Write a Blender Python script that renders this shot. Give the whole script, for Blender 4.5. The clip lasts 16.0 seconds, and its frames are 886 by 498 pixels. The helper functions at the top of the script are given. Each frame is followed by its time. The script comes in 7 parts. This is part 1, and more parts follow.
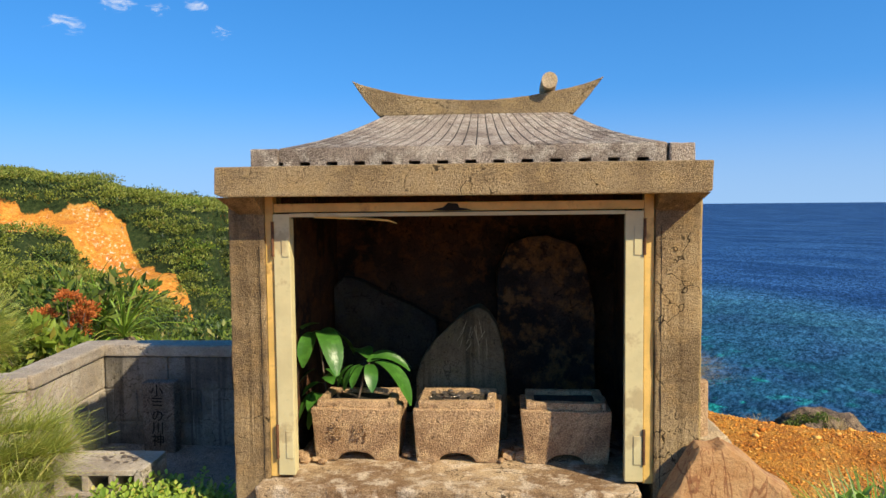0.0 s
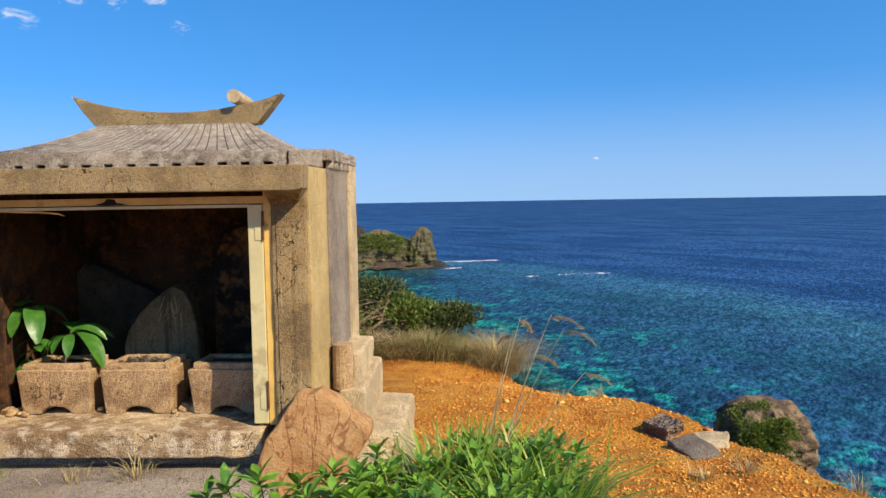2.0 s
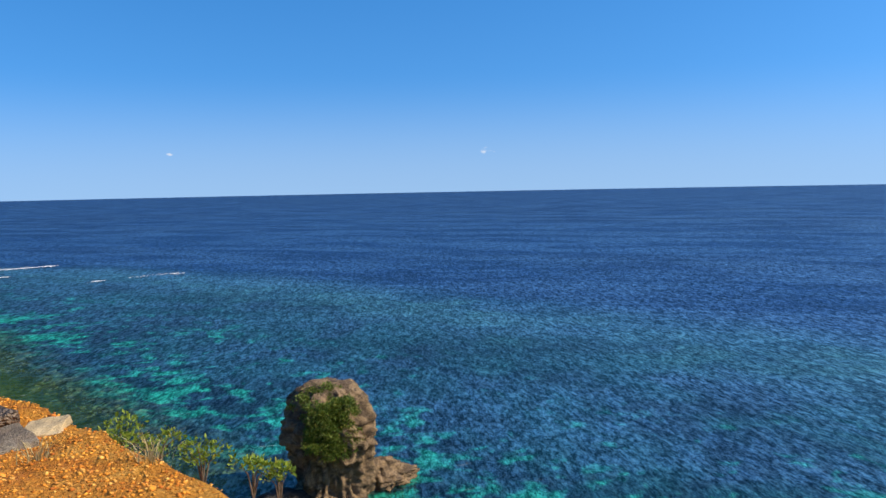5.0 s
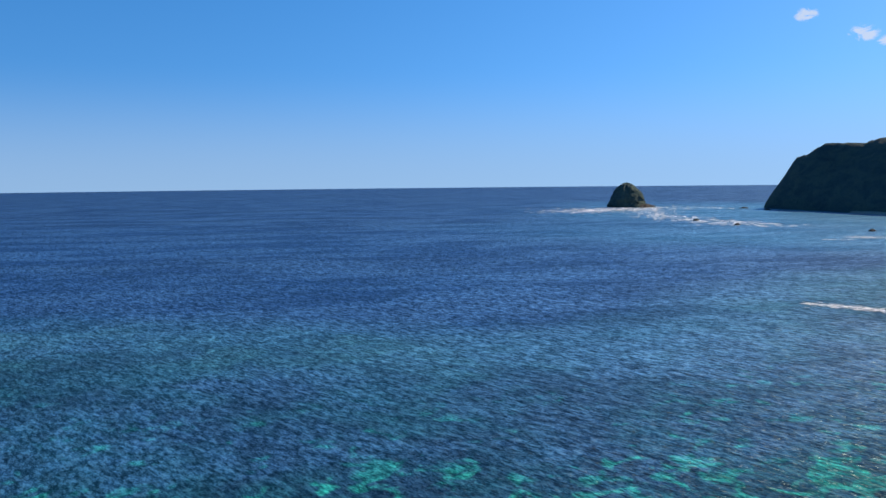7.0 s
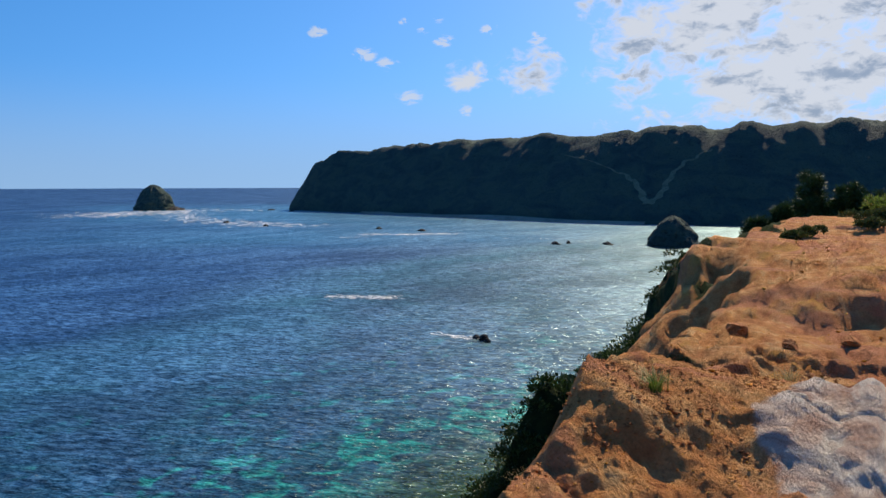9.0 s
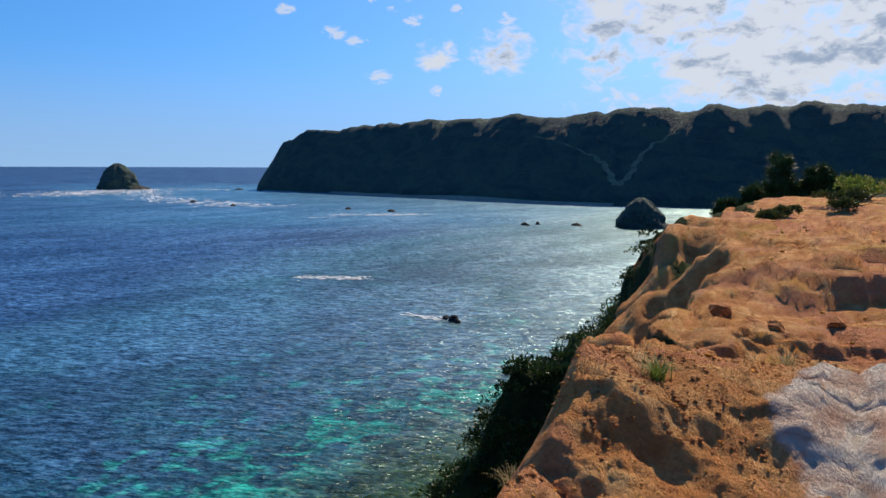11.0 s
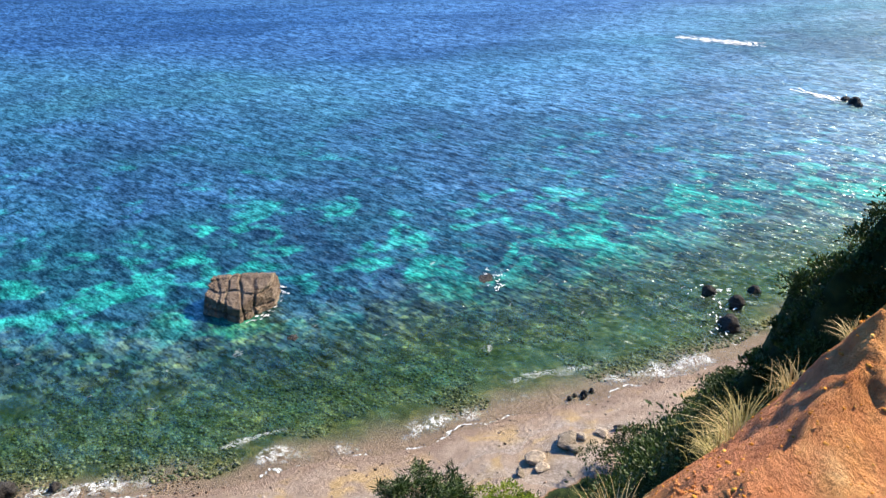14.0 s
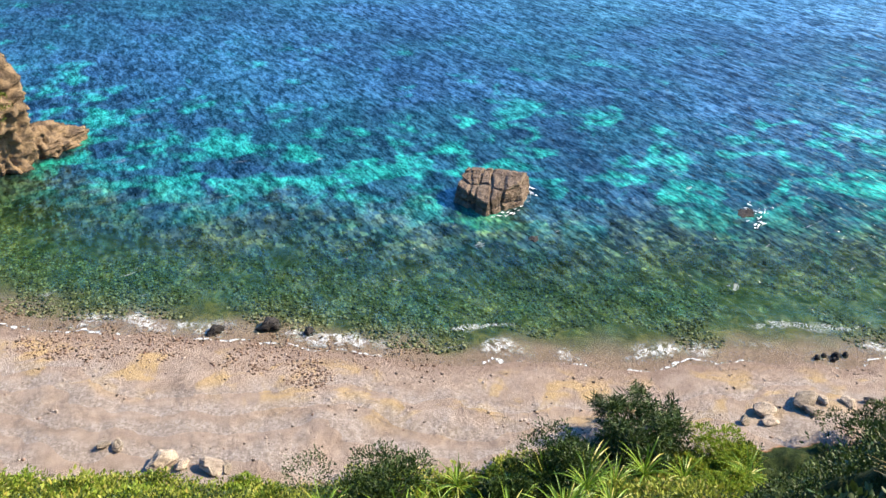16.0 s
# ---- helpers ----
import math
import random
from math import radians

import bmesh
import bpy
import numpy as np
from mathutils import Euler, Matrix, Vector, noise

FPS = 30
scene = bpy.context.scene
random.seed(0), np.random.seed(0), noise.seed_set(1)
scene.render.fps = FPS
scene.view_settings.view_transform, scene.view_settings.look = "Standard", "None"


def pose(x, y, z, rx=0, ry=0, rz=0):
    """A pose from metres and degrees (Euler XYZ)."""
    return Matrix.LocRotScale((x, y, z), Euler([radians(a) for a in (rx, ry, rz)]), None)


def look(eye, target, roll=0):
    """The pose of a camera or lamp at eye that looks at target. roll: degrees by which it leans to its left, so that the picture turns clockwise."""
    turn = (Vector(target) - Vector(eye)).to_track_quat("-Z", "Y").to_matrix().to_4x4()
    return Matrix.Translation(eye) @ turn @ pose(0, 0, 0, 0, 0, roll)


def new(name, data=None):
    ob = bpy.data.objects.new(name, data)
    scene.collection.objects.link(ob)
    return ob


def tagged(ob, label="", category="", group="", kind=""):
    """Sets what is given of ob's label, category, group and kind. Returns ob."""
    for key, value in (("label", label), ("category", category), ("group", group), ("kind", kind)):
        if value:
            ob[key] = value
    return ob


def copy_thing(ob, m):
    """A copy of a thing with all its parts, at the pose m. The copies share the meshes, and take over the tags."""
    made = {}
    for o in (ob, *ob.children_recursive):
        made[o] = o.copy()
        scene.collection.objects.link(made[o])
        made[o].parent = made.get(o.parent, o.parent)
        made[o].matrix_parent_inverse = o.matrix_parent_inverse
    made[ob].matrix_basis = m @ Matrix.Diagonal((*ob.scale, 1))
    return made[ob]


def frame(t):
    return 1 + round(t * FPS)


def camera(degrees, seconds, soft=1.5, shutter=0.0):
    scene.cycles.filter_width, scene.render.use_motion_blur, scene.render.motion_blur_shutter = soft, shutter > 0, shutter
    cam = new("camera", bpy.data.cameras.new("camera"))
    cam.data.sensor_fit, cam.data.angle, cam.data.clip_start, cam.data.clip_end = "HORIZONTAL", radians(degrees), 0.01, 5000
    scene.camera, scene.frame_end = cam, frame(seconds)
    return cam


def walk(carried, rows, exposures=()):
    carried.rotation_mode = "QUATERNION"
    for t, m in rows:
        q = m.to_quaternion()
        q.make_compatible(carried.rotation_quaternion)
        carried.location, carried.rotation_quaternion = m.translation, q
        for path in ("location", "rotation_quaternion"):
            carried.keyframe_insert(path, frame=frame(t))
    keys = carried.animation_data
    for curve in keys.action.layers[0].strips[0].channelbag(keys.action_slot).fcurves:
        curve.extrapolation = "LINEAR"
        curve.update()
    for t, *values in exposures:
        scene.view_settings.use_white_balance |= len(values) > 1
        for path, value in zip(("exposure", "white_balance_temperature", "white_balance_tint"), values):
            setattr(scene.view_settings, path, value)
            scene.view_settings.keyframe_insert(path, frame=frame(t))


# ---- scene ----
cam = camera(60.45, 16.0)
PATH = [
    (0, pose(0.203, -3.036, 1.511, 86.37, 0.65, 4.90)),
    (0.5, pose(0.477, -3.482, 1.558, 86.32, 0.67, 5.33)),
    (1, pose(0.879, -3.699, 1.560, 86.22, 0.79, 5.48)),
    (1.5, pose(1.341, -3.743, 1.564, 86.27, 0.86, 4.77)),
    (2, pose(1.833, -3.703, 1.488, 86.04, 0.96, 2.24)),
    (2.5, pose(2.241, -3.469, 1.436, 85.95, 1.20, -1.05)),
    (3, pose(2.654, -3.309, 1.197, 85.88, 0.95, -5.29)),
    (3.2, pose(2.855, -3.279, 1.011, 85.83, 0.95, -7.15)),
    (5.5, pose(3.856, -3.470, 1.130, 85.23, 0.95, -36.78)),
    (6, pose(4.218, -3.506, 1.150, 85.23, 0.75, -45.58)),
    (6.5, pose(4.559, -3.541, 1.165, 85.09, 0.78, -54.10)),
    (7, pose(4.858, -3.567, 1.178, 84.98, 0.58, -63.13)),
    (7.5, pose(5.088, -3.579, 1.185, 84.92, 0.48, -72.03)),
    (8, pose(5.265, -3.589, 1.191, 84.90, 0.40, -81.09)),
    (8.5, pose(5.430, -3.518, 1.193, 84.94, 0.25, -89.43)),
    (9, pose(5.555, -3.446, 1.194, 84.97, 0.06, -97.43)),
    (9.2, pose(5.600, -3.419, 1.201, 84.99, 0.16, -100.16)),
    (11.3, pose(6.270, -3.476, 1.050, 82.96, -0.41, -99.11)),
    (11.5, pose(6.273, -3.474, 1.036, 82.07, -0.46, -97.53)),
    (12, pose(6.278, -3.447, 1.010, 78.93, -0.63, -93.49)),
    (12.5, pose(6.283, -3.418, 0.994, 75.29, -0.74, -88.93)),
    (13, pose(6.287, -3.383, 0.969, 71.52, -0.99, -83.56)),
    (13.5, pose(6.343, -3.370, 0.931, 68.21, -0.94, -77.90)),
    (14, pose(6.464, -3.347, 0.890, 65.37, -0.73, -71.81)),
    (14.5, pose(6.597, -3.314, 0.812, 63.00, -0.67, -65.83)),
    (15, pose(6.656, -3.270, 0.730, 61.06, -0.55, -60.46)),
    (15.5, pose(6.609, -3.182, 0.666, 59.50, -0.48, -55.73)),
    (16, pose(6.534, -3.051, 0.632, 58.24, -0.50, -51.31)),
]
EXPOSURES = [(0, 0.34), (3, 0.31), (6, 0.18), (9, -0.08), (11.3, 0.02), (12, 0.36), (13, 0.8), (14, 1.1), (16, 1.22)]

walk(cam, PATH, EXPOSURES)

# ---- world and sun ----
SUN_AZ, SUN_EL = radians(127), radians(40)
SUN_WAY = Vector((math.sin(SUN_AZ) * math.cos(SUN_EL), math.cos(SUN_AZ) * math.cos(SUN_EL), math.sin(SUN_EL)))


def nd(nt, kind, ins=None):
    """A node with its sockets set or linked."""
    node = nt.nodes.new(kind)
    for key, value in (ins or {}).items():
        if isinstance(value, bpy.types.NodeSocket):
            nt.links.new(value, node.inputs[key])
        else:
            node.inputs[key].default_value = value
    return node


def ramp(nt, fac, stops, smooth=False):
    node = nd(nt, "ShaderNodeValToRGB", {"Fac": fac})
    node.color_ramp.interpolation = "EASE" if smooth else "LINEAR"
    els = node.color_ramp.elements
    while len(els) < len(stops):
        els.new(0.5)
    for el, (pos, col) in zip(els, stops):
        el.position = pos
        el.color = (*col, 1) if len(col) == 3 else (col[0],) * 3 + (1,)
    return node.outputs["Color"]


def mixc(nt, fac, a, b, how="MIX"):
    def rgba(c):
        return c if isinstance(c, bpy.types.NodeSocket) or len(c) == 4 else (*c, 1)
    node = nd(nt, "ShaderNodeMixRGB", {"Fac": fac, "Color1": rgba(a), "Color2": rgba(b)})
    node.blend_type = how
    return node.outputs["Color"]


def calc(nt, how, a, b=0.5, clamp=False):
    node = nd(nt, "ShaderNodeMath", {0: a, 1: b})
    node.operation, node.use_clamp = how, clamp
    return node.outputs[0]


def noise_of(nt, vec, scale, detail=4, rough=0.55, distort=0.0):
    return nd(nt, "ShaderNodeTexNoise", {"Vector": vec, "Scale": scale, "Detail": detail, "Roughness": rough, "Distortion": distort}).outputs["Fac"]


def step(nt, x, lo, hi):
    node = nd(nt, "ShaderNodeMapRange", {"Value": x, "From Min": lo, "From Max": hi})
    node.interpolation_type = "SMOOTHSTEP"
    return node.outputs["Result"]


def stretched(nt, vec, sx, sy, sz, rz=0.0):
    if rz:
        vec = nd(nt, "ShaderNodeMapping", {"Vector": vec, "Rotation": (0, 0, rz)}).outputs["Vector"]
    return nd(nt, "ShaderNodeMapping", {"Vector": vec, "Scale": (sx, sy, sz)}).outputs["Vector"]


def toward(az, el):
    """The unit way to an azimuth (clockwise from +y) and an elevation, in degrees."""
    a, e = radians(az), radians(el)
    return (math.sin(a) * math.cos(e), math.cos(a) * math.cos(e), math.sin(e))


def make_world():
    world = bpy.data.worlds.new("world")
    scene.world = world
    world.use_nodes = True
    nt = world.node_tree
    nt.nodes.clear()
    sky = nt.nodes.new("ShaderNodeTexSky")
    sky.sky_type, sky.sun_disc = "NISHITA", False
    sky.sun_elevation, sky.sun_rotation = SUN_EL, SUN_AZ
    sky.altitude, sky.air_density, sky.dust_density, sky.ozone_density = 0, 1.0, 0.3, 3.0
    way = nd(nt, "ShaderNodeTexCoord").outputs["Generated"]
    lifted = nd(nt, "ShaderNodeVectorMath", {0: way, 1: (1.0, 1.0, 0.75)})
    lifted.operation = "MULTIPLY"
    lifted = nd(nt, "ShaderNodeVectorMath", {0: lifted.outputs[0], 1: (0.0, 0.0, 0.20)})
    lifted.operation = "ADD"
    nt.links.new(lifted.outputs[0], sky.inputs[0])
    blue = nd(nt, "ShaderNodeHueSaturation", {"Saturation": SKY_SAT, "Value": 1.2, "Color": sky.outputs[0], "Hue": 0.503}).outputs[0]
    bits = nd(nt, "ShaderNodeSeparateXYZ", {0: way})
    blue = mixc(nt, calc(nt, "MULTIPLY", step(nt, bits.outputs[2], 0.15, -0.01), 0.65), blue, (2.5, 3.5, 4.9))
    up = calc(nt, "ADD", calc(nt, "MAXIMUM", bits.outputs[2], 0.0), 0.08)
    flat = nd(nt, "ShaderNodeCombineXYZ", {0: calc(nt, "DIVIDE", bits.outputs[0], up), 1: calc(nt, "DIVIDE", bits.outputs[1], up), 2: 0.0}).outputs[0]
    # a bank of cumulus towards the sun, and a few single small clouds
    puff = noise_of(nt, stretched(nt, way, 1, 1, 1.9), 9, 4, 0.55, 0.3)
    fine = noise_of(nt, stretched(nt, way, 1, 1, 1.7), 27, 7, 0.62, 0.5)
    body = calc(nt, "ADD", calc(nt, "MULTIPLY", puff, 0.5), calc(nt, "MULTIPLY", fine, 0.5))

    def spots(rows, squash):
        most = None
        for az, el, near, far, lift in rows:
            gap = nd(nt, "ShaderNodeVectorMath", {0: way, 1: toward(az, el)})
            gap.operation = "SUBTRACT"
            flat_gap = nd(nt, "ShaderNodeVectorMath", {0: gap.outputs[0], 1: (1.0, 1.0, squash)})
            flat_gap.operation = "MULTIPLY"
            size = nd(nt, "ShaderNodeVectorMath", {0: flat_gap.outputs[0]})
            size.operation = "LENGTH"
            one = calc(nt, "MULTIPLY", step(nt, size.outputs["Value"], radians(far), radians(near)), lift)
            most = one if most is None else calc(nt, "MAXIMUM", most, one)
        return most

    level = calc(nt, "ADD", body, calc(nt, "SUBTRACT", calc(nt, "MULTIPLY", spots(CLOUDS, 1.3), 0.40), 0.31))
    wisp = noise_of(nt, stretched(nt, way, 1, 1, 2.4), 40, 7, 0.62, 0.6)
    small = step(nt, calc(nt, "MULTIPLY", calc(nt, "MULTIPLY", calc(nt, "ADD", wisp, -0.33), 3.6), spots(SMALL_CLOUDS, 1.7)), 0.30, 0.80)
    cover = calc(nt, "MAXIMUM", step(nt, level, 0.46, 0.60), calc(nt, "MULTIPLY", small, 0.75))
    shade = step(nt, calc(nt, "ADD", calc(nt, "MULTIPLY", noise_of(nt, stretched(nt, way, 1, 1, 2.2), 12, 4, 0.55, 0.4), 0.6), calc(nt, "MULTIPLY", noise_of(nt, stretched(nt, way, 1, 1, 2.0), 34, 4, 0.6, 0.4), 0.4)), 0.47, 0.58)
    white = mixc(nt, calc(nt, "MULTIPLY", shade, step(nt, level, 0.53, 0.64)), CLOUD_LIT, CLOUD_DIM)
    colour = mixc(nt, calc(nt, "MULTIPLY", cover, 0.92), blue, white)
    back = nd(nt, "ShaderNodeBackground", {"Color": colour, "Strength": SKY_STRENGTH})
    out = nt.nodes.new("ShaderNodeOutputWorld")
    nt.links.new(back.outputs[0], out.inputs[0])


SKY_STRENGTH, SKY_SAT = 0.135, 1.36
CLOUD_LIT, CLOUD_DIM = (5.2, 5.4, 5.8), (2.3, 2.8, 3.6)
# azimuth, elevation, inner and outer half-angle, lift
CLOUDS = [(130, 14, 6, 22, 1.0), (121, 10, 6, 13, 1.0), (112, 9.5, 3, 8, 0.98), (104, 8.1, 1.5, 5.2, 0.86), (99, 8.1, 0.8, 3.6, 0.84), (109, 12, 1, 4, 0.92), (128, 5.5, 3, 9, 0.74), (112, 4.8, 3, 9, 0.64), (146, 20, 14, 26, 1.0)]
SMALL_CLOUDS = [(-30.9, 11.8, 0.2, 2.6, 0.66), (-27.6, 13.4, 0.2, 2.2, 0.68), (-24.9, 13.2, 0.2, 1.7, 0.68), (-22.4, 13.7, 0.2, 1.7, 0.68), (-20.9, 12.0, 0.2, 1.9, 0.68), (9.1, 2.6, 0.05, 0.5, 1.0), (32.2, 2.6, 0.15, 1.0, 1.0),
                (91.6, 9.3, 0.3, 1.6, 1.0), (93.4, 8.6, 0.2, 1.5, 1.0), (94.9, 6.3, 0.3, 1.8, 0.9), (98.9, 5.3, 0.2, 1.4, 0.9), (88.3, 10.8, 0.2, 1.3, 0.95), (100.9, 11.0, 0.2, 1.3, 1.0), (104.4, 10.4, 0.2, 1.4, 1.0), (97.6, 10.3, 0.2, 1.5, 1.0), (96, 10.9, 0.15, 0.9, 0.9),
                (94.6, 11.6, 0.1, 0.9, 0.9), (97, 11.8, 0.1, 1.0, 0.9)]
make_world()
sun = new("sun", bpy.data.lights.new("sun", "SUN"))
sun.data.energy, sun.data.angle, sun.data.color = 5.3, radians(0.55), (1.0, 0.85, 0.62)
sun.matrix_world = look(SUN_WAY * 50, (0, 0, 0))

# ---- materials ----


def mat(name, rough=0.8, metal=0.0, spec=0.3):
    m = bpy.data.materials.new(name)
    m.use_nodes = True
    nt = m.node_tree
    bsdf = nt.nodes["Principled BSDF"]
    bsdf.inputs["Roughness"].default_value, bsdf.inputs["Metallic"].default_value = rough, metal
    bsdf.inputs["Specular IOR Level"].default_value = spec
    return m, nt, bsdf


def coords(nt, which="Object"):
    return nd(nt, "ShaderNodeTexCoord").outputs[which]


def finish(nt, bsdf, colour, height=None, bump=0.3, dist=0.02, rough=None):
    if isinstance(colour, bpy.types.NodeSocket):
        nt.links.new(colour, bsdf.inputs["Base Color"])
    else:
        bsdf.inputs["Base Color"].default_value = (*colour, 1)
    if height is not None:
        b = nd(nt, "ShaderNodeBump", {"Strength": bump, "Distance": dist, "Height": height})
        nt.links.new(b.outputs[0], bsdf.inputs["Normal"])
    if rough is not None:
        nt.links.new(rough, bsdf.inputs["Roughness"])


def attr(nt, name):
    node = nt.nodes.new("ShaderNodeAttribute")
    node.attribute_name = name
    return node.outputs["Fac"]


def concrete(name, light, dark, warm, pits=0.6, streak=True, grain=1.0, cracks=0.6):
    """Weathered cast concrete: sandy aggregate, stains, hair cracks and run-off streaks."""
    m, nt, bsdf = mat(name, 0.92, 0, 0.15)
    v = coords(nt, "Object")
    big = noise_of(nt, v, 2.3, 5, 0.6)
    mid = noise_of(nt, v, 13, 5, 0.65)
    bead = nd(nt, "ShaderNodeTexVoronoi", {"Vector": v, "Scale": 200 * grain}).outputs["Distance"]
    speck = noise_of(nt, v, 95 * grain, 3, 0.8)
    pit = noise_of(nt, v, 38 * grain, 4, 0.7)
    col = mixc(nt, step(nt, big, 0.38, 0.60), dark, light)
    col = mixc(nt, calc(nt, "MULTIPLY", step(nt, mid, 0.46, 0.64), 0.7), col, warm)
    if streak:
        run = noise_of(nt, stretched(nt, v, 16, 16, 0.6), 1, 4, 0.65)
        col = mixc(nt, calc(nt, "MULTIPLY", step(nt, run, 0.50, 0.66), 0.6), col, tuple(c * 0.4 for c in dark))
        drip = noise_of(nt, stretched(nt, v, 34, 34, 1.1), 1, 3, 0.6)
        col = mixc(nt, calc(nt, "MULTIPLY", step(nt, drip, 0.66, 0.74), 0.5), col, tuple(min(1, c * 1.7) for c in light))
    col = mixc(nt, calc(nt, "MULTIPLY", step(nt, bead, 0.42, 0.05), 0.6 * pits + 0.1), col, tuple(min(1, c * 1.75) for c in light))
    col = mixc(nt, calc(nt, "MULTIPLY", step(nt, bead, 0.42, 0.72), 1.05 * pits + 0.05), col, tuple(c * 0.22 for c in dark))
    col = mixc(nt, calc(nt, "MULTIPLY", step(nt, speck, 0.46, 0.34), 0.6), col, tuple(c * 0.35 for c in dark))
    col = mixc(nt, calc(nt, "MULTIPLY", step(nt, pit, 0.40, 0.30), 0.8), col, tuple(c * 0.22 for c in dark))
    warped = nd(nt, "ShaderNodeVectorMath", {0: v, 1: nd(nt, "ShaderNodeTexNoise", {"Vector": v, "Scale": 4.0, "Detail": 4.0}).outputs["Color"]})
    warped.operation = "ADD"
    web = nd(nt, "ShaderNodeTexVoronoi", {"Vector": warped.outputs[0], "Scale": 2.1})
    web.feature = "DISTANCE_TO_EDGE"
    hair = calc(nt, "MULTIPLY", step(nt, web.outputs["Distance"], 0.012, 0.003), step(nt, big, 0.44, 0.56))
    col = mixc(nt, calc(nt, "MULTIPLY", hair, cracks), col, tuple(c * 0.15 for c in dark))
    h = calc(nt, "SUBTRACT", calc(nt, "ADD", calc(nt, "MULTIPLY", mid, 0.5), calc(nt, "MULTIPLY", pit, 1.0)), calc(nt, "ADD", calc(nt, "MULTIPLY", bead, pits), calc(nt, "MULTIPLY", hair, 0.5)))
    finish(nt, bsdf, col, h, 0.9, 0.012)
    return m


def plain(name, colour, rough=0.6, metal=0.0, vary=0.25, scale=8.0, bump=0.15, spec=0.3, scratch=0.0):
    m, nt, bsdf = mat(name, rough, metal, spec)
    v = coords(nt)
    a = noise_of(nt, v, scale, 5, 0.6)
    b = noise_of(nt, v, scale * 9, 3, 0.6)
    dark = tuple(c * (1 - vary) for c in colour)
    light = tuple(min(1, c * (1 + vary)) for c in colour)
    col = mixc(nt, step(nt, a, 0.3, 0.7), dark, light)
    col = mixc(nt, calc(nt, "MULTIPLY", step(nt, b, 0.55, 0.75), 0.5), col, tuple(c * (1 - 1.6 * vary) if vary < 0.6 else c * 0.1 for c in colour))
    if scratch:
        col = mixc(nt, calc(nt, "MULTIPLY", step(nt, a, 0.58, 0.66), scratch), col, (0.16, 0.06, 0.025))
    finish(nt, bsdf, col, calc(nt, "ADD", a, b), bump, 0.01)
    return m


def foliage(name, dark, light, dry=None, rough=0.5, through_amount=0.25, patches=0.5):
    """Leaves that differ leaf by leaf and let some light through."""
    m, nt, bsdf = mat(name, rough, 0, 0.35)
    geo = nt.nodes.new("ShaderNodeNewGeometry")
    r = geo.outputs["Random Per Island"]
    stops = [(0.0, dark), (0.75, light)]
    if dry:
        stops += [(0.88, light), (0.97, dry)]
    col = ramp(nt, r, stops)
    patch = noise_of(nt, coords(nt), 0.55, 3)
    col = mixc(nt, calc(nt, "MULTIPLY", step(nt, patch, 0.42, 0.66), patches), col, tuple(c * 0.45 for c in dark))
    finish(nt, bsdf, col)
    glow = nd(nt, "ShaderNodeBsdfTranslucent", {"Color": col})
    both = nd(nt, "ShaderNodeMixShader", {0: through_amount, 1: bsdf.outputs[0], 2: glow.outputs[0]})
    nt.links.new(both.outputs[0], nt.nodes["Material Output"].inputs[0])
    return m


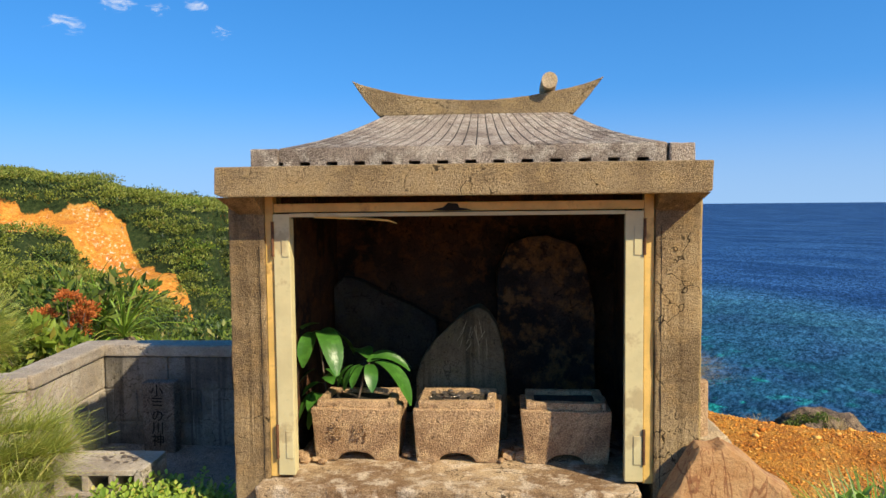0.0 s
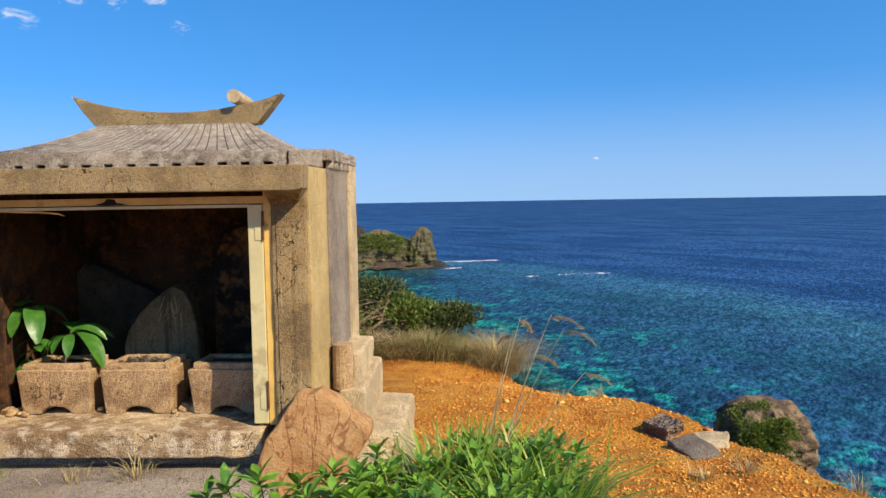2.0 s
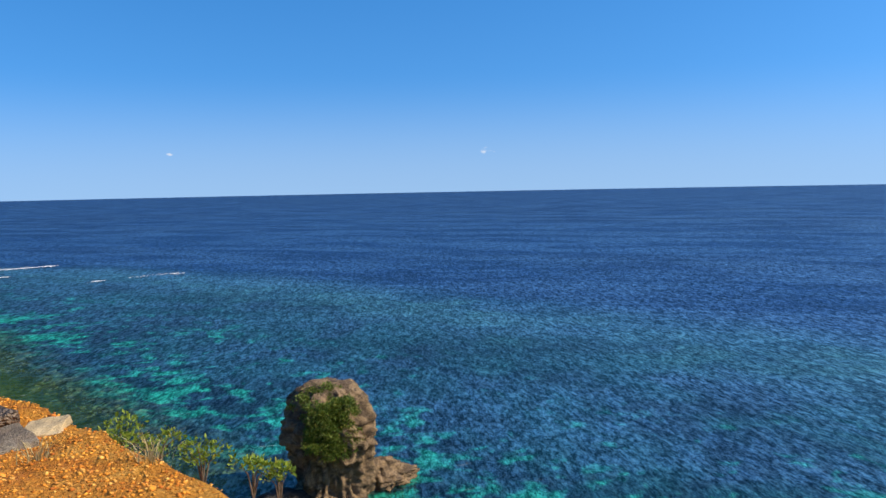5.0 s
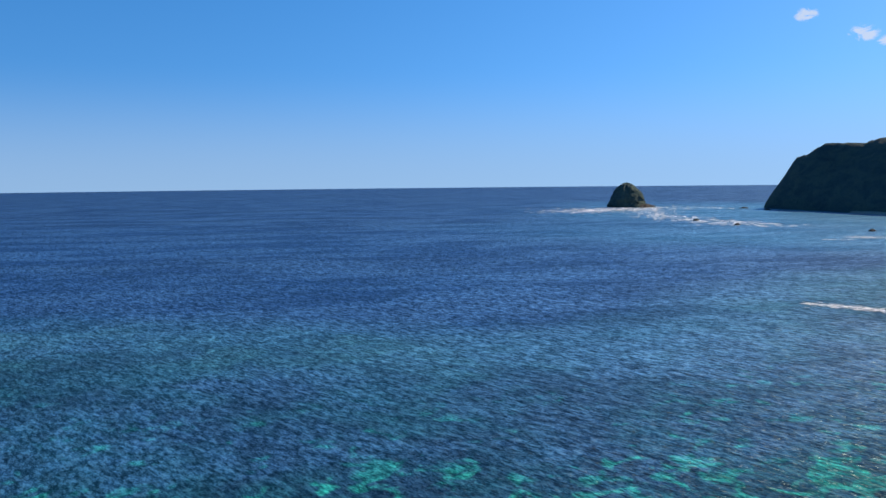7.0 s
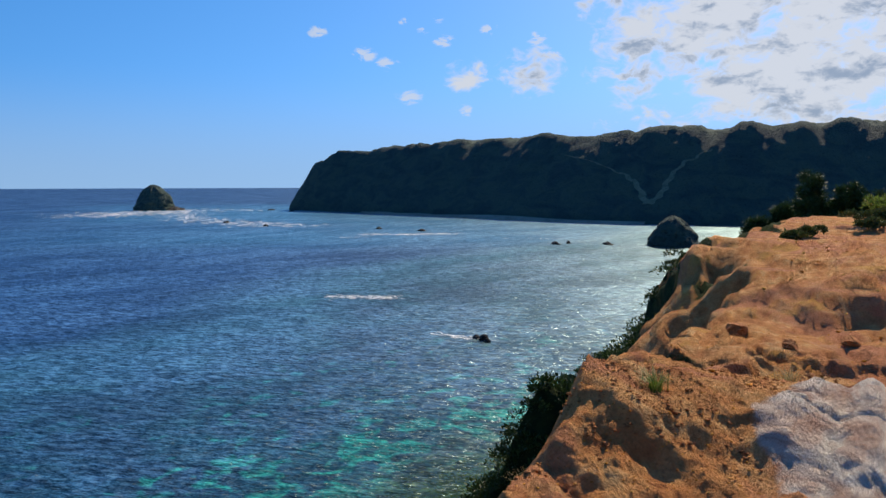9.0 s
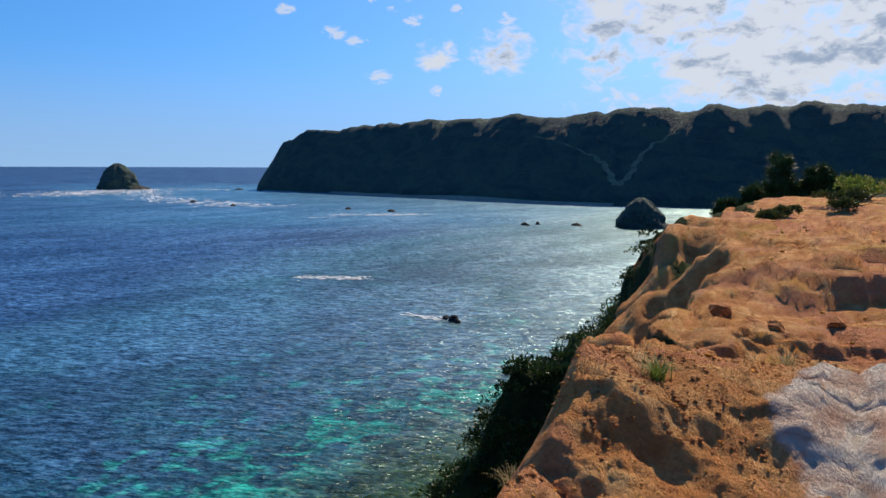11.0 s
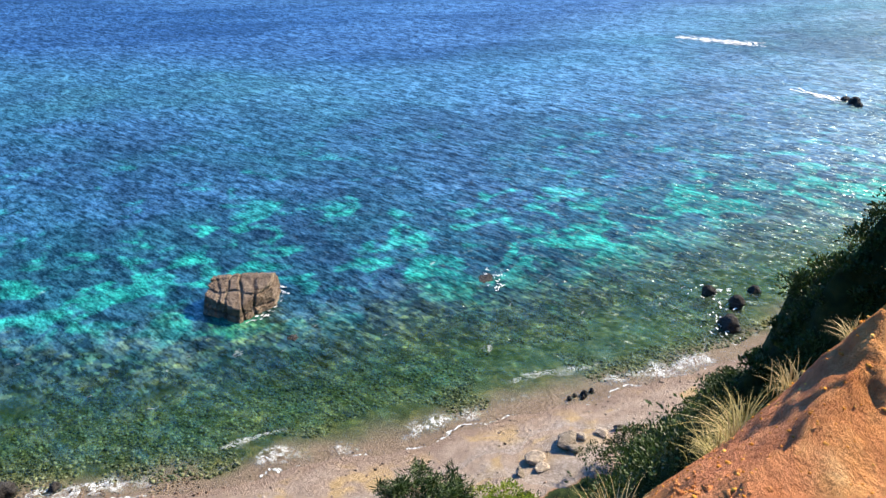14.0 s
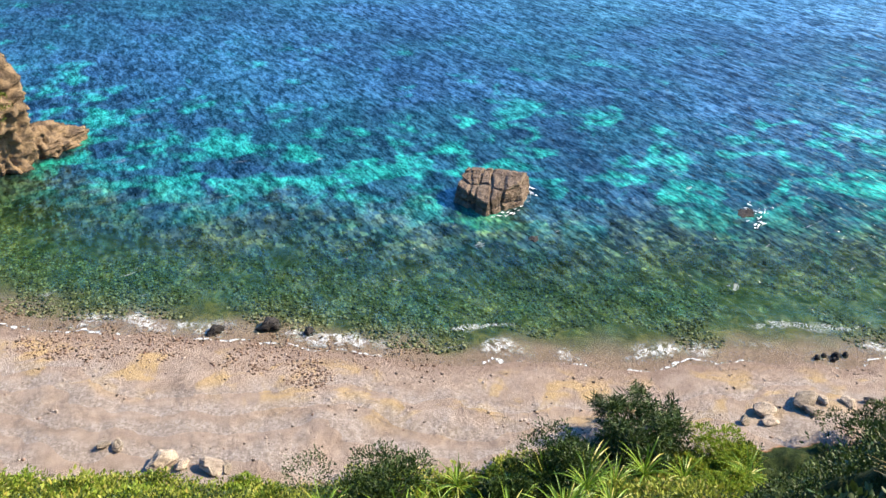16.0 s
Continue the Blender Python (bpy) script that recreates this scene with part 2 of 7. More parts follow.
def soil_material():
    """Weathered ochre soil, beach sand and undergrowth, told apart by the sheet's own masks."""
    m, nt, bsdf = mat("ground_soil", 0.95, 0, 0.12)
    v = coords(nt)
    big = noise_of(nt, v, 0.45, 5, 0.6, 0.6)
    mid = noise_of(nt, v, 2.4, 6, 0.65, 0.3)
    grit = noise_of(nt, v, 22, 5, 0.8)
    crumb = nd(nt, "ShaderNodeTexVoronoi", {"Vector": v, "Scale": 34.0}).outputs["Distance"]
    fine = noise_of(nt, v, 85, 2, 0.6)
    ochre = ramp(nt, mid, [(0.25, (0.34, 0.10, 0.018)), (0.42, (0.58, 0.22, 0.035)), (0.56, (0.70, 0.32, 0.05)), (0.75, (0.76, 0.44, 0.11))])
    ochre = mixc(nt, calc(nt, "MULTIPLY", step(nt, big, 0.52, 0.68), 0.6), ochre, (0.46, 0.13, 0.035))
    ochre = mixc(nt, calc(nt, "MULTIPLY", step(nt, big, 0.44, 0.32), 0.6), ochre, (0.62, 0.36, 0.10))
    ochre = mixc(nt, calc(nt, "MULTIPLY", step(nt, grit, 0.56, 0.72), 0.7), ochre, (0.74, 0.42, 0.13))
    ochre = mixc(nt, calc(nt, "MULTIPLY", step(nt, grit, 0.42, 0.28), 0.6), ochre, (0.26, 0.07, 0.015))
    rust = mixc(nt, 0.8, ochre, ramp(nt, mid, [(0.28, (0.48, 0.16, 0.065)), (0.42, (0.70, 0.29, 0.11)), (0.55, (0.82, 0.41, 0.17)), (0.7, (0.88, 0.57, 0.29))]))
    rust = mixc(nt, calc(nt, "MULTIPLY", step(nt, grit, 0.46, 0.30), 0.55), rust, (0.30, 0.10, 0.04))
    rust = mixc(nt, calc(nt, "MULTIPLY", step(nt, big, 0.50, 0.62), 0.65), rust, (0.64, 0.25, 0.15))
    rust = mixc(nt, calc(nt, "MULTIPLY", step(nt, noise_of(nt, v, 1.1, 5, 0.7, 0.5), 0.56, 0.68), 0.35), rust, (0.30, 0.115, 0.05))
    rust = mixc(nt, calc(nt, "MULTIPLY", step(nt, noise_of(nt, v, 0.7, 4, 0.6, 0.3), 0.57, 0.67), 0.7), rust, (0.78, 0.42, 0.10))
    crag = noise_of(nt, v, 5.5, 8, 0.8, 0.7)
    rust = mixc(nt, calc(nt, "MULTIPLY", step(nt, crag, 0.54, 0.66), 0.5), rust, (0.34, 0.11, 0.045))
    rust = mixc(nt, calc(nt, "MULTIPLY", step(nt, crag, 0.44, 0.34), 0.5), rust, (0.86, 0.50, 0.23))
    ochre = mixc(nt, attr(nt, "rust"), ochre, rust)
    ochre = mixc(nt, calc(nt, "MULTIPLY", step(nt, crumb, 0.45, 0.75), 0.2), ochre, (0.20, 0.06, 0.015))
    layers = noise_of(nt, stretched(nt, v, 0.7, 0.7, 9), 1.2, 4, 0.6, 0.4)
    pale = ramp(nt, layers, [(0.3, (0.60, 0.36, 0.26)), (0.45, (0.76, 0.60, 0.50)), (0.6, (0.86, 0.78, 0.70)), (0.75, (0.74, 0.48, 0.26))])
    chalk = step(nt, calc(nt, "ADD", attr(nt, "chalk"), calc(nt, "MULTIPLY", calc(nt, "SUBTRACT", mid, 0.5), 1.3)), 0.4, 0.62)
    col = mixc(nt, chalk, ochre, pale)
    up_beach = attr(nt, "sea")
    drift = noise_of(nt, v, 0.30, 4, 0.6, 0.6)
    sand = mixc(nt, step(nt, noise_of(nt, v, 0.8, 5, 0.65, 0.4), 0.38, 0.62), (0.31, 0.235, 0.185), (0.39, 0.305, 0.24))
    yellow = calc(nt, "MULTIPLY", step(nt, drift, 0.50, 0.60), step(nt, calc(nt, "ABSOLUTE", calc(nt, "SUBTRACT", up_beach, 4.0)), 4.5, 1.5))
    sand = mixc(nt, calc(nt, "MULTIPLY", yellow, 0.75), sand, (0.48, 0.335, 0.15))
    cell = nd(nt, "ShaderNodeTexVoronoi", {"Vector": v, "Scale": 7.5}).outputs["Color"]
    shingle = ramp(nt, cell, [(0.2, (0.24, 0.205, 0.18)), (0.5, (0.33, 0.285, 0.25)), (0.8, (0.46, 0.41, 0.37))])
    tide = calc(nt, "ADD", up_beach, calc(nt, "MULTIPLY", noise_of(nt, v, 0.10, 3, 0.55), 11.0))
    berm = calc(nt, "FRACT", calc(nt, "MULTIPLY", tide, 0.38))
    banks = calc(nt, "MULTIPLY", step(nt, tide, 8.5, 10.5), step(nt, berm, 0.15, 0.75))
    sand = mixc(nt, calc(nt, "MULTIPLY", banks, 0.65), sand, shingle)
    sand = mixc(nt, calc(nt, "MULTIPLY", step(nt, calc(nt, "ABSOLUTE", calc(nt, "SUBTRACT", berm, 0.12)), 0.09, 0.02), 0.30), sand, (0.30, 0.235, 0.20))
    grain = noise_of(nt, v, 11.0, 4, 0.85)
    sand = mixc(nt, calc(nt, "MULTIPLY", step(nt, grain, 0.56, 0.68), 0.55), sand, (0.20, 0.15, 0.125))
    sand = mixc(nt, calc(nt, "MULTIPLY", step(nt, grain, 0.44, 0.34), 0.45), sand, (0.50, 0.43, 0.37))
    wet = attr(nt, "wet")
    sand = mixc(nt, calc(nt, "MULTIPLY", wet, 0.50), sand, (0.20, 0.135, 0.10))
    col = mixc(nt, step(nt, attr(nt, "beach"), 0.35, 0.65), col, sand)
    bed = ramp(nt, noise_of(nt, v, 0.8, 6, 0.7, 1.0), [(0.3, (0.03, 0.045, 0.026)), (0.5, (0.10, 0.12, 0.05)), (0.62, (0.24, 0.21, 0.08)), (0.75, (0.07, 0.085, 0.04))])
    col = mixc(nt, attr(nt, "bed"), col, bed)
    scrub = ramp(nt, mid, [(0.3, (0.012, 0.022, 0.008)), (0.55, (0.035, 0.055, 0.016)), (0.75, (0.09, 0.085, 0.03))])
    veg = step(nt, calc(nt, "ADD", attr(nt, "veg"), calc(nt, "MULTIPLY", calc(nt, "SUBTRACT", mid, 0.5), 0.9)), 0.4, 0.6)
    col = mixc(nt, veg, col, scrub)
    h = calc(nt, "ADD", calc(nt, "SUBTRACT", calc(nt, "MULTIPLY", grit, 0.8), calc(nt, "MULTIPLY", crag, calc(nt, "MULTIPLY", attr(nt, "rust"), 2.2))), calc(nt, "ADD", calc(nt, "MULTIPLY", mid, 1.6), calc(nt, "SUBTRACT", calc(nt, "MULTIPLY", fine, 0.35), calc(nt, "MULTIPLY", crumb, 0.35))))
    finish(nt, bsdf, col, h, 1.0, 0.075)
    return m


def sea_material():
    """Open water: stony green shallows, reef flats of sand and weed, deep blue outside, wind ripples all over."""
    m = bpy.data.materials.new("sea_water")
    m.use_nodes = True
    nt = m.node_tree
    nt.nodes.remove(nt.nodes["Principled BSDF"])
    v = coords(nt)
    d, reef = attr(nt, "shore"), attr(nt, "reef")
    warp = calc(nt, "MULTIPLY", calc(nt, "SUBTRACT", noise_of(nt, v, 0.035, 4, 0.6, 0.5), 0.5), 44.0)
    dw = calc(nt, "ADD", d, calc(nt, "MULTIPLY", warp, step(nt, d, 6, 60)))
    rw = calc(nt, "ADD", reef, calc(nt, "MULTIPLY", warp, 0.7))
    # sand between the weed beds: broad drifts inshore, single small hollows further out
    broad = noise_of(nt, v, 0.055, 3, 0.5, 0.4)
    small = noise_of(nt, stretched(nt, v, 1, 0.85, 1, radians(-50)), 0.25, 3, 0.55, 0.5)
    patch = calc(nt, "ADD", calc(nt, "MULTIPLY", broad, 0.28), calc(nt, "MULTIPLY", small, 0.72))
    weed = noise_of(nt, v, 0.045, 4, 0.6, 0.6)
    turq, teal, navy = (0.006, 0.195, 0.138), (0.004, 0.040, 0.043), (0.003, 0.015, 0.023)
    bar = calc(nt, "ADD", 0.480, calc(nt, "MULTIPLY", step(nt, dw, 28, 50), 0.090))
    spot = step(nt, calc(nt, "SUBTRACT", patch, bar), -0.015, 0.085)
    spot = calc(nt, "MULTIPLY", spot, calc(nt, "SUBTRACT", 1.0, step(nt, d, 55, 92)))
    col = mixc(nt, spot, mixc(nt, step(nt, weed, 0.38, 0.62), navy, teal), turq)
    stones = nd(nt, "ShaderNodeTexVoronoi", {"Vector": v, "Scale": 2.0}).outputs["Color"]
    stony = mixc(nt, step(nt, noise_of(nt, v, 0.22, 5, 0.7, 0.8), 0.40, 0.62), (0.016, 0.052, 0.026), (0.056, 0.088, 0.024))
    stony = mixc(nt, 0.95, stony, mixc(nt, 1.0, stony, ramp(nt, stones, [(0.15, (0.30, 0.36, 0.38)), (0.6, (1.0, 1.0, 1.0)), (0.85, (2.5, 2.3, 2.0))]), "MULTIPLY"))
    col = mixc(nt, step(nt, dw, 13, 27), stony, col)
    flat_reef = mixc(nt, step(nt, weed, 0.38, 0.62), (0.012, 0.066, 0.100), (0.026, 0.105, 0.130))
    col = mixc(nt, step(nt, rw, -62, -22), col, flat_reef)
    deep = mixc(nt, step(nt, noise_of(nt, stretched(nt, v, 1, 0.25, 1, radians(-41)), 0.012, 4), 0.35, 0.65), (0.001, 0.012, 0.068), (0.002, 0.024, 0.105))
    # bay mixed paler: shallower blue, with sun-side glare put into the colour
    deep = mixc(nt, calc(nt, "MULTIPLY", attr(nt, "bay"), 0.85), deep, (0.032, 0.150, 0.265))
    col = mixc(nt, step(nt, rw, -26, 16), col, deep)
    # wind waves at three sizes, and long swells that steepen over the reef's edge
    r1 = nd(nt, "ShaderNodeTexNoise", {"Vector": stretched(nt, v, 1, 0.32, 1, radians(24)), "Scale": 1.9, "Detail": 4.0, "Roughness": 0.60, "Distortion": 0.3})
    r2 = nd(nt, "ShaderNodeTexNoise", {"Vector": stretched(nt, v, 1, 0.45, 1, radians(32)), "Scale": 4.6, "Detail": 3.0, "Roughness": 0.6})
    mid = noise_of(nt, stretched(nt, v, 1, 0.34, 1, radians(18)), 0.66, 4, 0.6, 0.4)
    r3 = noise_of(nt, stretched(nt, v, 1, 0.30, 1, radians(10)), 0.30, 5, 0.62, 0.3)
    swell = noise_of(nt, stretched(nt, v, 1, 0.10, 1, radians(-41)), 0.11, 3, 0.55, 0.3)
    # light and dark sides of the waves, multiplied into the water colour
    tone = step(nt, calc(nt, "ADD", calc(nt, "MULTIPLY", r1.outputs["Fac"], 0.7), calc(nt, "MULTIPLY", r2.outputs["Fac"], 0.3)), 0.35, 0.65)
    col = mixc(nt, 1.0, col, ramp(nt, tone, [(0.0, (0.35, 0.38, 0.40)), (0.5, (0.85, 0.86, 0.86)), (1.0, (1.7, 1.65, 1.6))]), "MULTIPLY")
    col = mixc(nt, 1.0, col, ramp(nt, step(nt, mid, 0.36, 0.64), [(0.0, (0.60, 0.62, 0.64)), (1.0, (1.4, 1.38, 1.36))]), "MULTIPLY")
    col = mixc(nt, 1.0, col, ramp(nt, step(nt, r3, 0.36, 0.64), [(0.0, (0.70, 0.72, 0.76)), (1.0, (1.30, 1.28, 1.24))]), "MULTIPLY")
    # swell lines at the reef's edge get their dark faces in the colour
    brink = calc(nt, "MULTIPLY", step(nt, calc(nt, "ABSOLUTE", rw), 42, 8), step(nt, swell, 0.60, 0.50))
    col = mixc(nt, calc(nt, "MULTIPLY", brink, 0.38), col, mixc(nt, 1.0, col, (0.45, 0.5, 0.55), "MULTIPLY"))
    # swash along the beach, flecks of foam further out
    lace = noise_of(nt, v, 1.5, 6, 0.7, 1.6)
    thin = step(nt, calc(nt, "ABSOLUTE", calc(nt, "SUBTRACT", lace, 0.5)), 0.042, 0.008)
    d2 = calc(nt, "ADD", d, calc(nt, "MULTIPLY", calc(nt, "SUBTRACT", noise_of(nt, v, 0.22, 3, 0.6), 0.5), 4.0))

    def line(at, wide):
        return step(nt, calc(nt, "ABSOLUTE", calc(nt, "SUBTRACT", d2, at)), wide, wide * 0.25)

    edge = calc(nt, "MULTIPLY", line(0.1, 0.15), step(nt, lace, 0.44, 0.56))
    edge = calc(nt, "MAXIMUM", edge, calc(nt, "MULTIPLY", line(1.5, 1.4), calc(nt, "MULTIPLY", step(nt, noise_of(nt, v, 0.16, 4, 0.65), 0.44, 0.56), calc(nt, "MULTIPLY", thin, 0.95))))
    edge = calc(nt, "MAXIMUM", edge, calc(nt, "MULTIPLY", line(4.2, 0.5), calc(nt, "MULTIPLY", step(nt, noise_of(nt, v, 0.12, 2), 0.53, 0.62), calc(nt, "MULTIPLY", thin, 0.7))))
    crest = noise_of(nt, stretched(nt, v, 1, 0.3, 1, radians(-70)), 0.9, 5, 0.7, 0.6)
    fleck = calc(nt, "MULTIPLY", calc(nt, "MULTIPLY", step(nt, crest, 0.655, 0.70), step(nt, d, 50, 8)), 0.4)
    caps = calc(nt, "MULTIPLY", step(nt, noise_of(nt, stretched(nt, v, 1, 0.35, 1, radians(-41)), 0.10, 6, 0.75), 0.75, 0.775), 0.5)
    foam = calc(nt, "ADD", edge, calc(nt, "ADD", fleck, caps), clamp=True)
    col = mixc(nt, foam, col, (0.78, 0.80, 0.80))
    # ripples tilt the water's own normal

    def vec(how, a, b):
        node = nd(nt, "ShaderNodeVectorMath", {0: a, 1: b})
        node.operation = how
        return node.outputs[0]

    tilt = vec("ADD", vec("MULTIPLY", vec("SUBTRACT", r1.outputs["Color"], (0.5, 0.5, 0.5)), (RIPPLE, RIPPLE, 0)), vec("MULTIPLY", vec("SUBTRACT", r2.outputs["Color"], (0.5, 0.5, 0.5)), (RIPPLE, RIPPLE, 0)))
    normal = vec("NORMALIZE", vec("ADD", tilt, (0, 0, 1)), (0, 0, 0))
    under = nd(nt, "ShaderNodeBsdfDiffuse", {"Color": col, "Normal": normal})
    gloss = nd(nt, "ShaderNodeBsdfGlossy", {"Color": (0.66, 0.87, 0.94, 1), "Roughness": SEA_ROUGH, "Normal": normal})
    fres = nd(nt, "ShaderNodeFresnel", {"IOR": 1.33, "Normal": normal}).outputs[0]
    fres = calc(nt, "MULTIPLY", calc(nt, "MULTIPLY", calc(nt, "MINIMUM", fres, SEA_GLOSS), calc(nt, "ADD", 0.5, calc(nt, "MULTIPLY", step(nt, d, 12, 70), 0.5))), calc(nt, "SUBTRACT", 1.0, foam))
    wind = step(nt, noise_of(nt, stretched(nt, v, 1, 0.4, 1, radians(-41)), 0.03, 4, 0.6, 0.5), 0.38, 0.62)
    facets = calc(nt, "ADD", calc(nt, "MULTIPLY", tone, 0.65), calc(nt, "MULTIPLY", step(nt, mid, 0.40, 0.62), 0.35))
    fres = calc(nt, "MULTIPLY", fres, calc(nt, "ADD", 0.42, calc(nt, "MULTIPLY", calc(nt, "MULTIPLY", calc(nt, "POWER", facets, 1.5), 1.55), calc(nt, "ADD", 0.6, calc(nt, "MULTIPLY", wind, 0.8)))))
    both = nd(nt, "ShaderNodeMixShader", {0: fres, 1: under.outputs[0], 2: gloss.outputs[0]})
    clear = calc(nt, "MULTIPLY", calc(nt, "ADD", calc(nt, "MULTIPLY", step(nt, d, 26, 6), 0.72), calc(nt, "MULTIPLY", step(nt, d, 6, 1.0), 0.23)), calc(nt, "SUBTRACT", 1.0, foam))
    glass = nd(nt, "ShaderNodeBsdfTransparent", {"Color": mixc(nt, step(nt, d, 0.5, 9.0), (0.95, 0.95, 0.92), (0.56, 0.84, 0.70))})
    open_water = nd(nt, "ShaderNodeMixShader", {0: clear, 1: both.outputs[0], 2: glass.outputs[0]})
    nt.links.new(open_water.outputs[0], nt.nodes["Material Output"].inputs[0])
    return m


def rock_material(name, tones, scale=1.0, bump=0.8, strata=3.0):
    m, nt, bsdf = mat(name, 0.9, 0, 0.2)
    v = coords(nt)
    lay = noise_of(nt, stretched(nt, v, 0.5, 0.5, strata), 1.3 * scale, 6, 0.65, 0.8)
    chip = noise_of(nt, v, 9 * scale, 5, 0.7)
    col = ramp(nt, lay, [(0.28, tones[0]), (0.45, tones[1]), (0.58, tones[2]), (0.72, tones[1])])
    col = mixc(nt, calc(nt, "MULTIPLY", step(nt, chip, 0.47, 0.30), 0.7), col, tuple(c * 0.3 for c in tones[0]))
    col = mixc(nt, calc(nt, "MULTIPLY", step(nt, chip, 0.58, 0.72), 0.5), col, tuple(min(1, c * 1.35) for c in tones[2]))
    finish(nt, bsdf, col, calc(nt, "ADD", lay, calc(nt, "MULTIPLY", chip, 0.7)), bump, 0.25 / scale)
    return m


RIPPLE, SEA_GLOSS, SEA_ROUGH = 1.3, 0.275, 0.32
SOIL = soil_material()
SEA = sea_material()
CON_FRONT = concrete("concrete_lintel", (0.50, 0.375, 0.205), (0.31, 0.22, 0.115), (0.54, 0.385, 0.18), pits=0.5, streak=False, cracks=0.9, grain=1.5)
CON_PILLAR = concrete("concrete_pillar", (0.47, 0.34, 0.17), (0.21, 0.145, 0.075), (0.42, 0.28, 0.12), pits=0.3, cracks=0.9, grain=1.4)
STONE_GREY = concrete("grey_stone", (0.30, 0.26, 0.21), (0.17, 0.14, 0.11), (0.24, 0.18, 0.13), streak=False)
SILL_BROWN = concrete("stained_sill", (0.60, 0.44, 0.25), (0.25, 0.15, 0.075), (0.78, 0.66, 0.48), pits=0.3, streak=False, cracks=0.9)
CON_SIDE = concrete("concrete_ochre_side", (0.52, 0.39, 0.18), (0.37, 0.27, 0.12), (0.48, 0.33, 0.12), pits=0.05, streak=False, cracks=0.12)
CON_GREY = concrete("concrete_grey", (0.50, 0.42, 0.33), (0.27, 0.22, 0.18), (0.44, 0.34, 0.23), pits=0.6, streak=False)
CON_PALE = concrete("concrete_pale", (0.70, 0.55, 0.34), (0.46, 0.35, 0.21), (0.62, 0.46, 0.25), pits=0.3, streak=False, cracks=0.8)
CON_ROOF = concrete("concrete_roof", (0.60, 0.49, 0.38), (0.30, 0.235, 0.18), (0.84, 0.75, 0.60), streak=False, grain=1.3)
JOINT = plain("dark_joint", (0.045, 0.036, 0.028), 0.95)
CON_POT = concrete("concrete_pot", (0.62, 0.42, 0.23), (0.34, 0.21, 0.11), (0.66, 0.46, 0.24), pits=0.35, streak=False, grain=0.9, cracks=0.2)
CON_WALL = concrete("concrete_wall", (0.52, 0.46, 0.36), (0.34, 0.29, 0.22), (0.46, 0.38, 0.27), pits=0.15, streak=False)
# back wall's stained concrete, darkened to carry the shrine's shade
CON_WALL_SHADE = concrete("stained_shaded_concrete_wall", (0.27, 0.245, 0.20), (0.12, 0.11, 0.09), (0.20, 0.17, 0.12), pits=0.15, streak=True)
# soot plus the shade inside the recess, both put into one near-black
SOOT_SHADE = concrete("sooty_shaded_plaster", (0.085, 0.045, 0.026), (0.022, 0.016, 0.014), (0.16, 0.07, 0.026), pits=0.1, streak=False)
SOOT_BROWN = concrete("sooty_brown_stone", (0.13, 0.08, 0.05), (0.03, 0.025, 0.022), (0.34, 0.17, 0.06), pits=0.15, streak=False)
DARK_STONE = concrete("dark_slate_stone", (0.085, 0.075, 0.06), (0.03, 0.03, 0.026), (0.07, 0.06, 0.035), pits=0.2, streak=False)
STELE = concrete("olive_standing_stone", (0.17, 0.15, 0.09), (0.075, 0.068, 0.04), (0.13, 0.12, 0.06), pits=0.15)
CREAM = plain("cream_paint", (0.60, 0.53, 0.28), 0.45, 0, 0.10, 5, 0.05, 0.4, 0.35)
YELLOW = plain("yellowed_paint", (0.70, 0.46, 0.13), 0.5, 0, 0.18, 6, 0.08, 0.4, 0.5)
RUST = plain("rusted_steel", (0.16, 0.075, 0.035), 0.75, 0.3, 0.4, 14, 0.3)
TAR = plain("dark_gap", (0.02, 0.018, 0.015), 0.9)


def veined_slab():
    m, nt, bsdf = mat("veined_sandstone", 0.85, 0, 0.2)
    v = coords(nt)
    base = noise_of(nt, v, 4, 6, 0.65, 0.6)
    col = ramp(nt, base, [(0.3, (0.20, 0.085, 0.03)), (0.45, (0.36, 0.19, 0.075)), (0.58, (0.42, 0.25, 0.11)), (0.72, (0.28, 0.12, 0.05))])
    for scale, turn, width in ((3.2, 0.6, 0.018), (5.5, 1.9, 0.014), (9.0, 0.2, 0.012)):
        n = noise_of(nt, stretched(nt, v, 1.0, 1.0, 0.35, turn), scale, 3, 0.5, 0.8)
        line = step(nt, calc(nt, "ABSOLUTE", calc(nt, "SUBTRACT", n, 0.5)), width, width * 0.3)
        col = mixc(nt, calc(nt, "MULTIPLY", line, 0.7), col, (0.17, 0.06, 0.025))
    fine = noise_of(nt, v, 40, 4, 0.7)
    col = mixc(nt, calc(nt, "MULTIPLY", step(nt, fine, 0.48, 0.32), 0.5), col, (0.20, 0.10, 0.05))
    finish(nt, bsdf, col, calc(nt, "ADD", base, calc(nt, "MULTIPLY", fine, 0.5)), 0.7, 0.03)
    return m


VEINED = veined_slab()
SEAROCK = rock_material("brown_sea_rock", ((0.085, 0.06, 0.045), (0.18, 0.13, 0.095), (0.29, 0.22, 0.16)), 0.35, 1.0, 2.0)
DARKROCK = rock_material("wet_dark_rock", ((0.012, 0.011, 0.011), (0.03, 0.027, 0.026), (0.055, 0.05, 0.046)), 1.0, 0.8)

# ---- mesh helpers ----


def link_mesh(name, me, material, parent=None, label="", smooth=False):
    ob = new(name, me)
    if material is not None:
        me.materials.append(material)
    if smooth:
        me.polygons.foreach_set("use_smooth", [True] * len(me.polygons))
    if parent is not None:
        ob.parent = parent
    if label:
        ob["label"] = label
    return ob


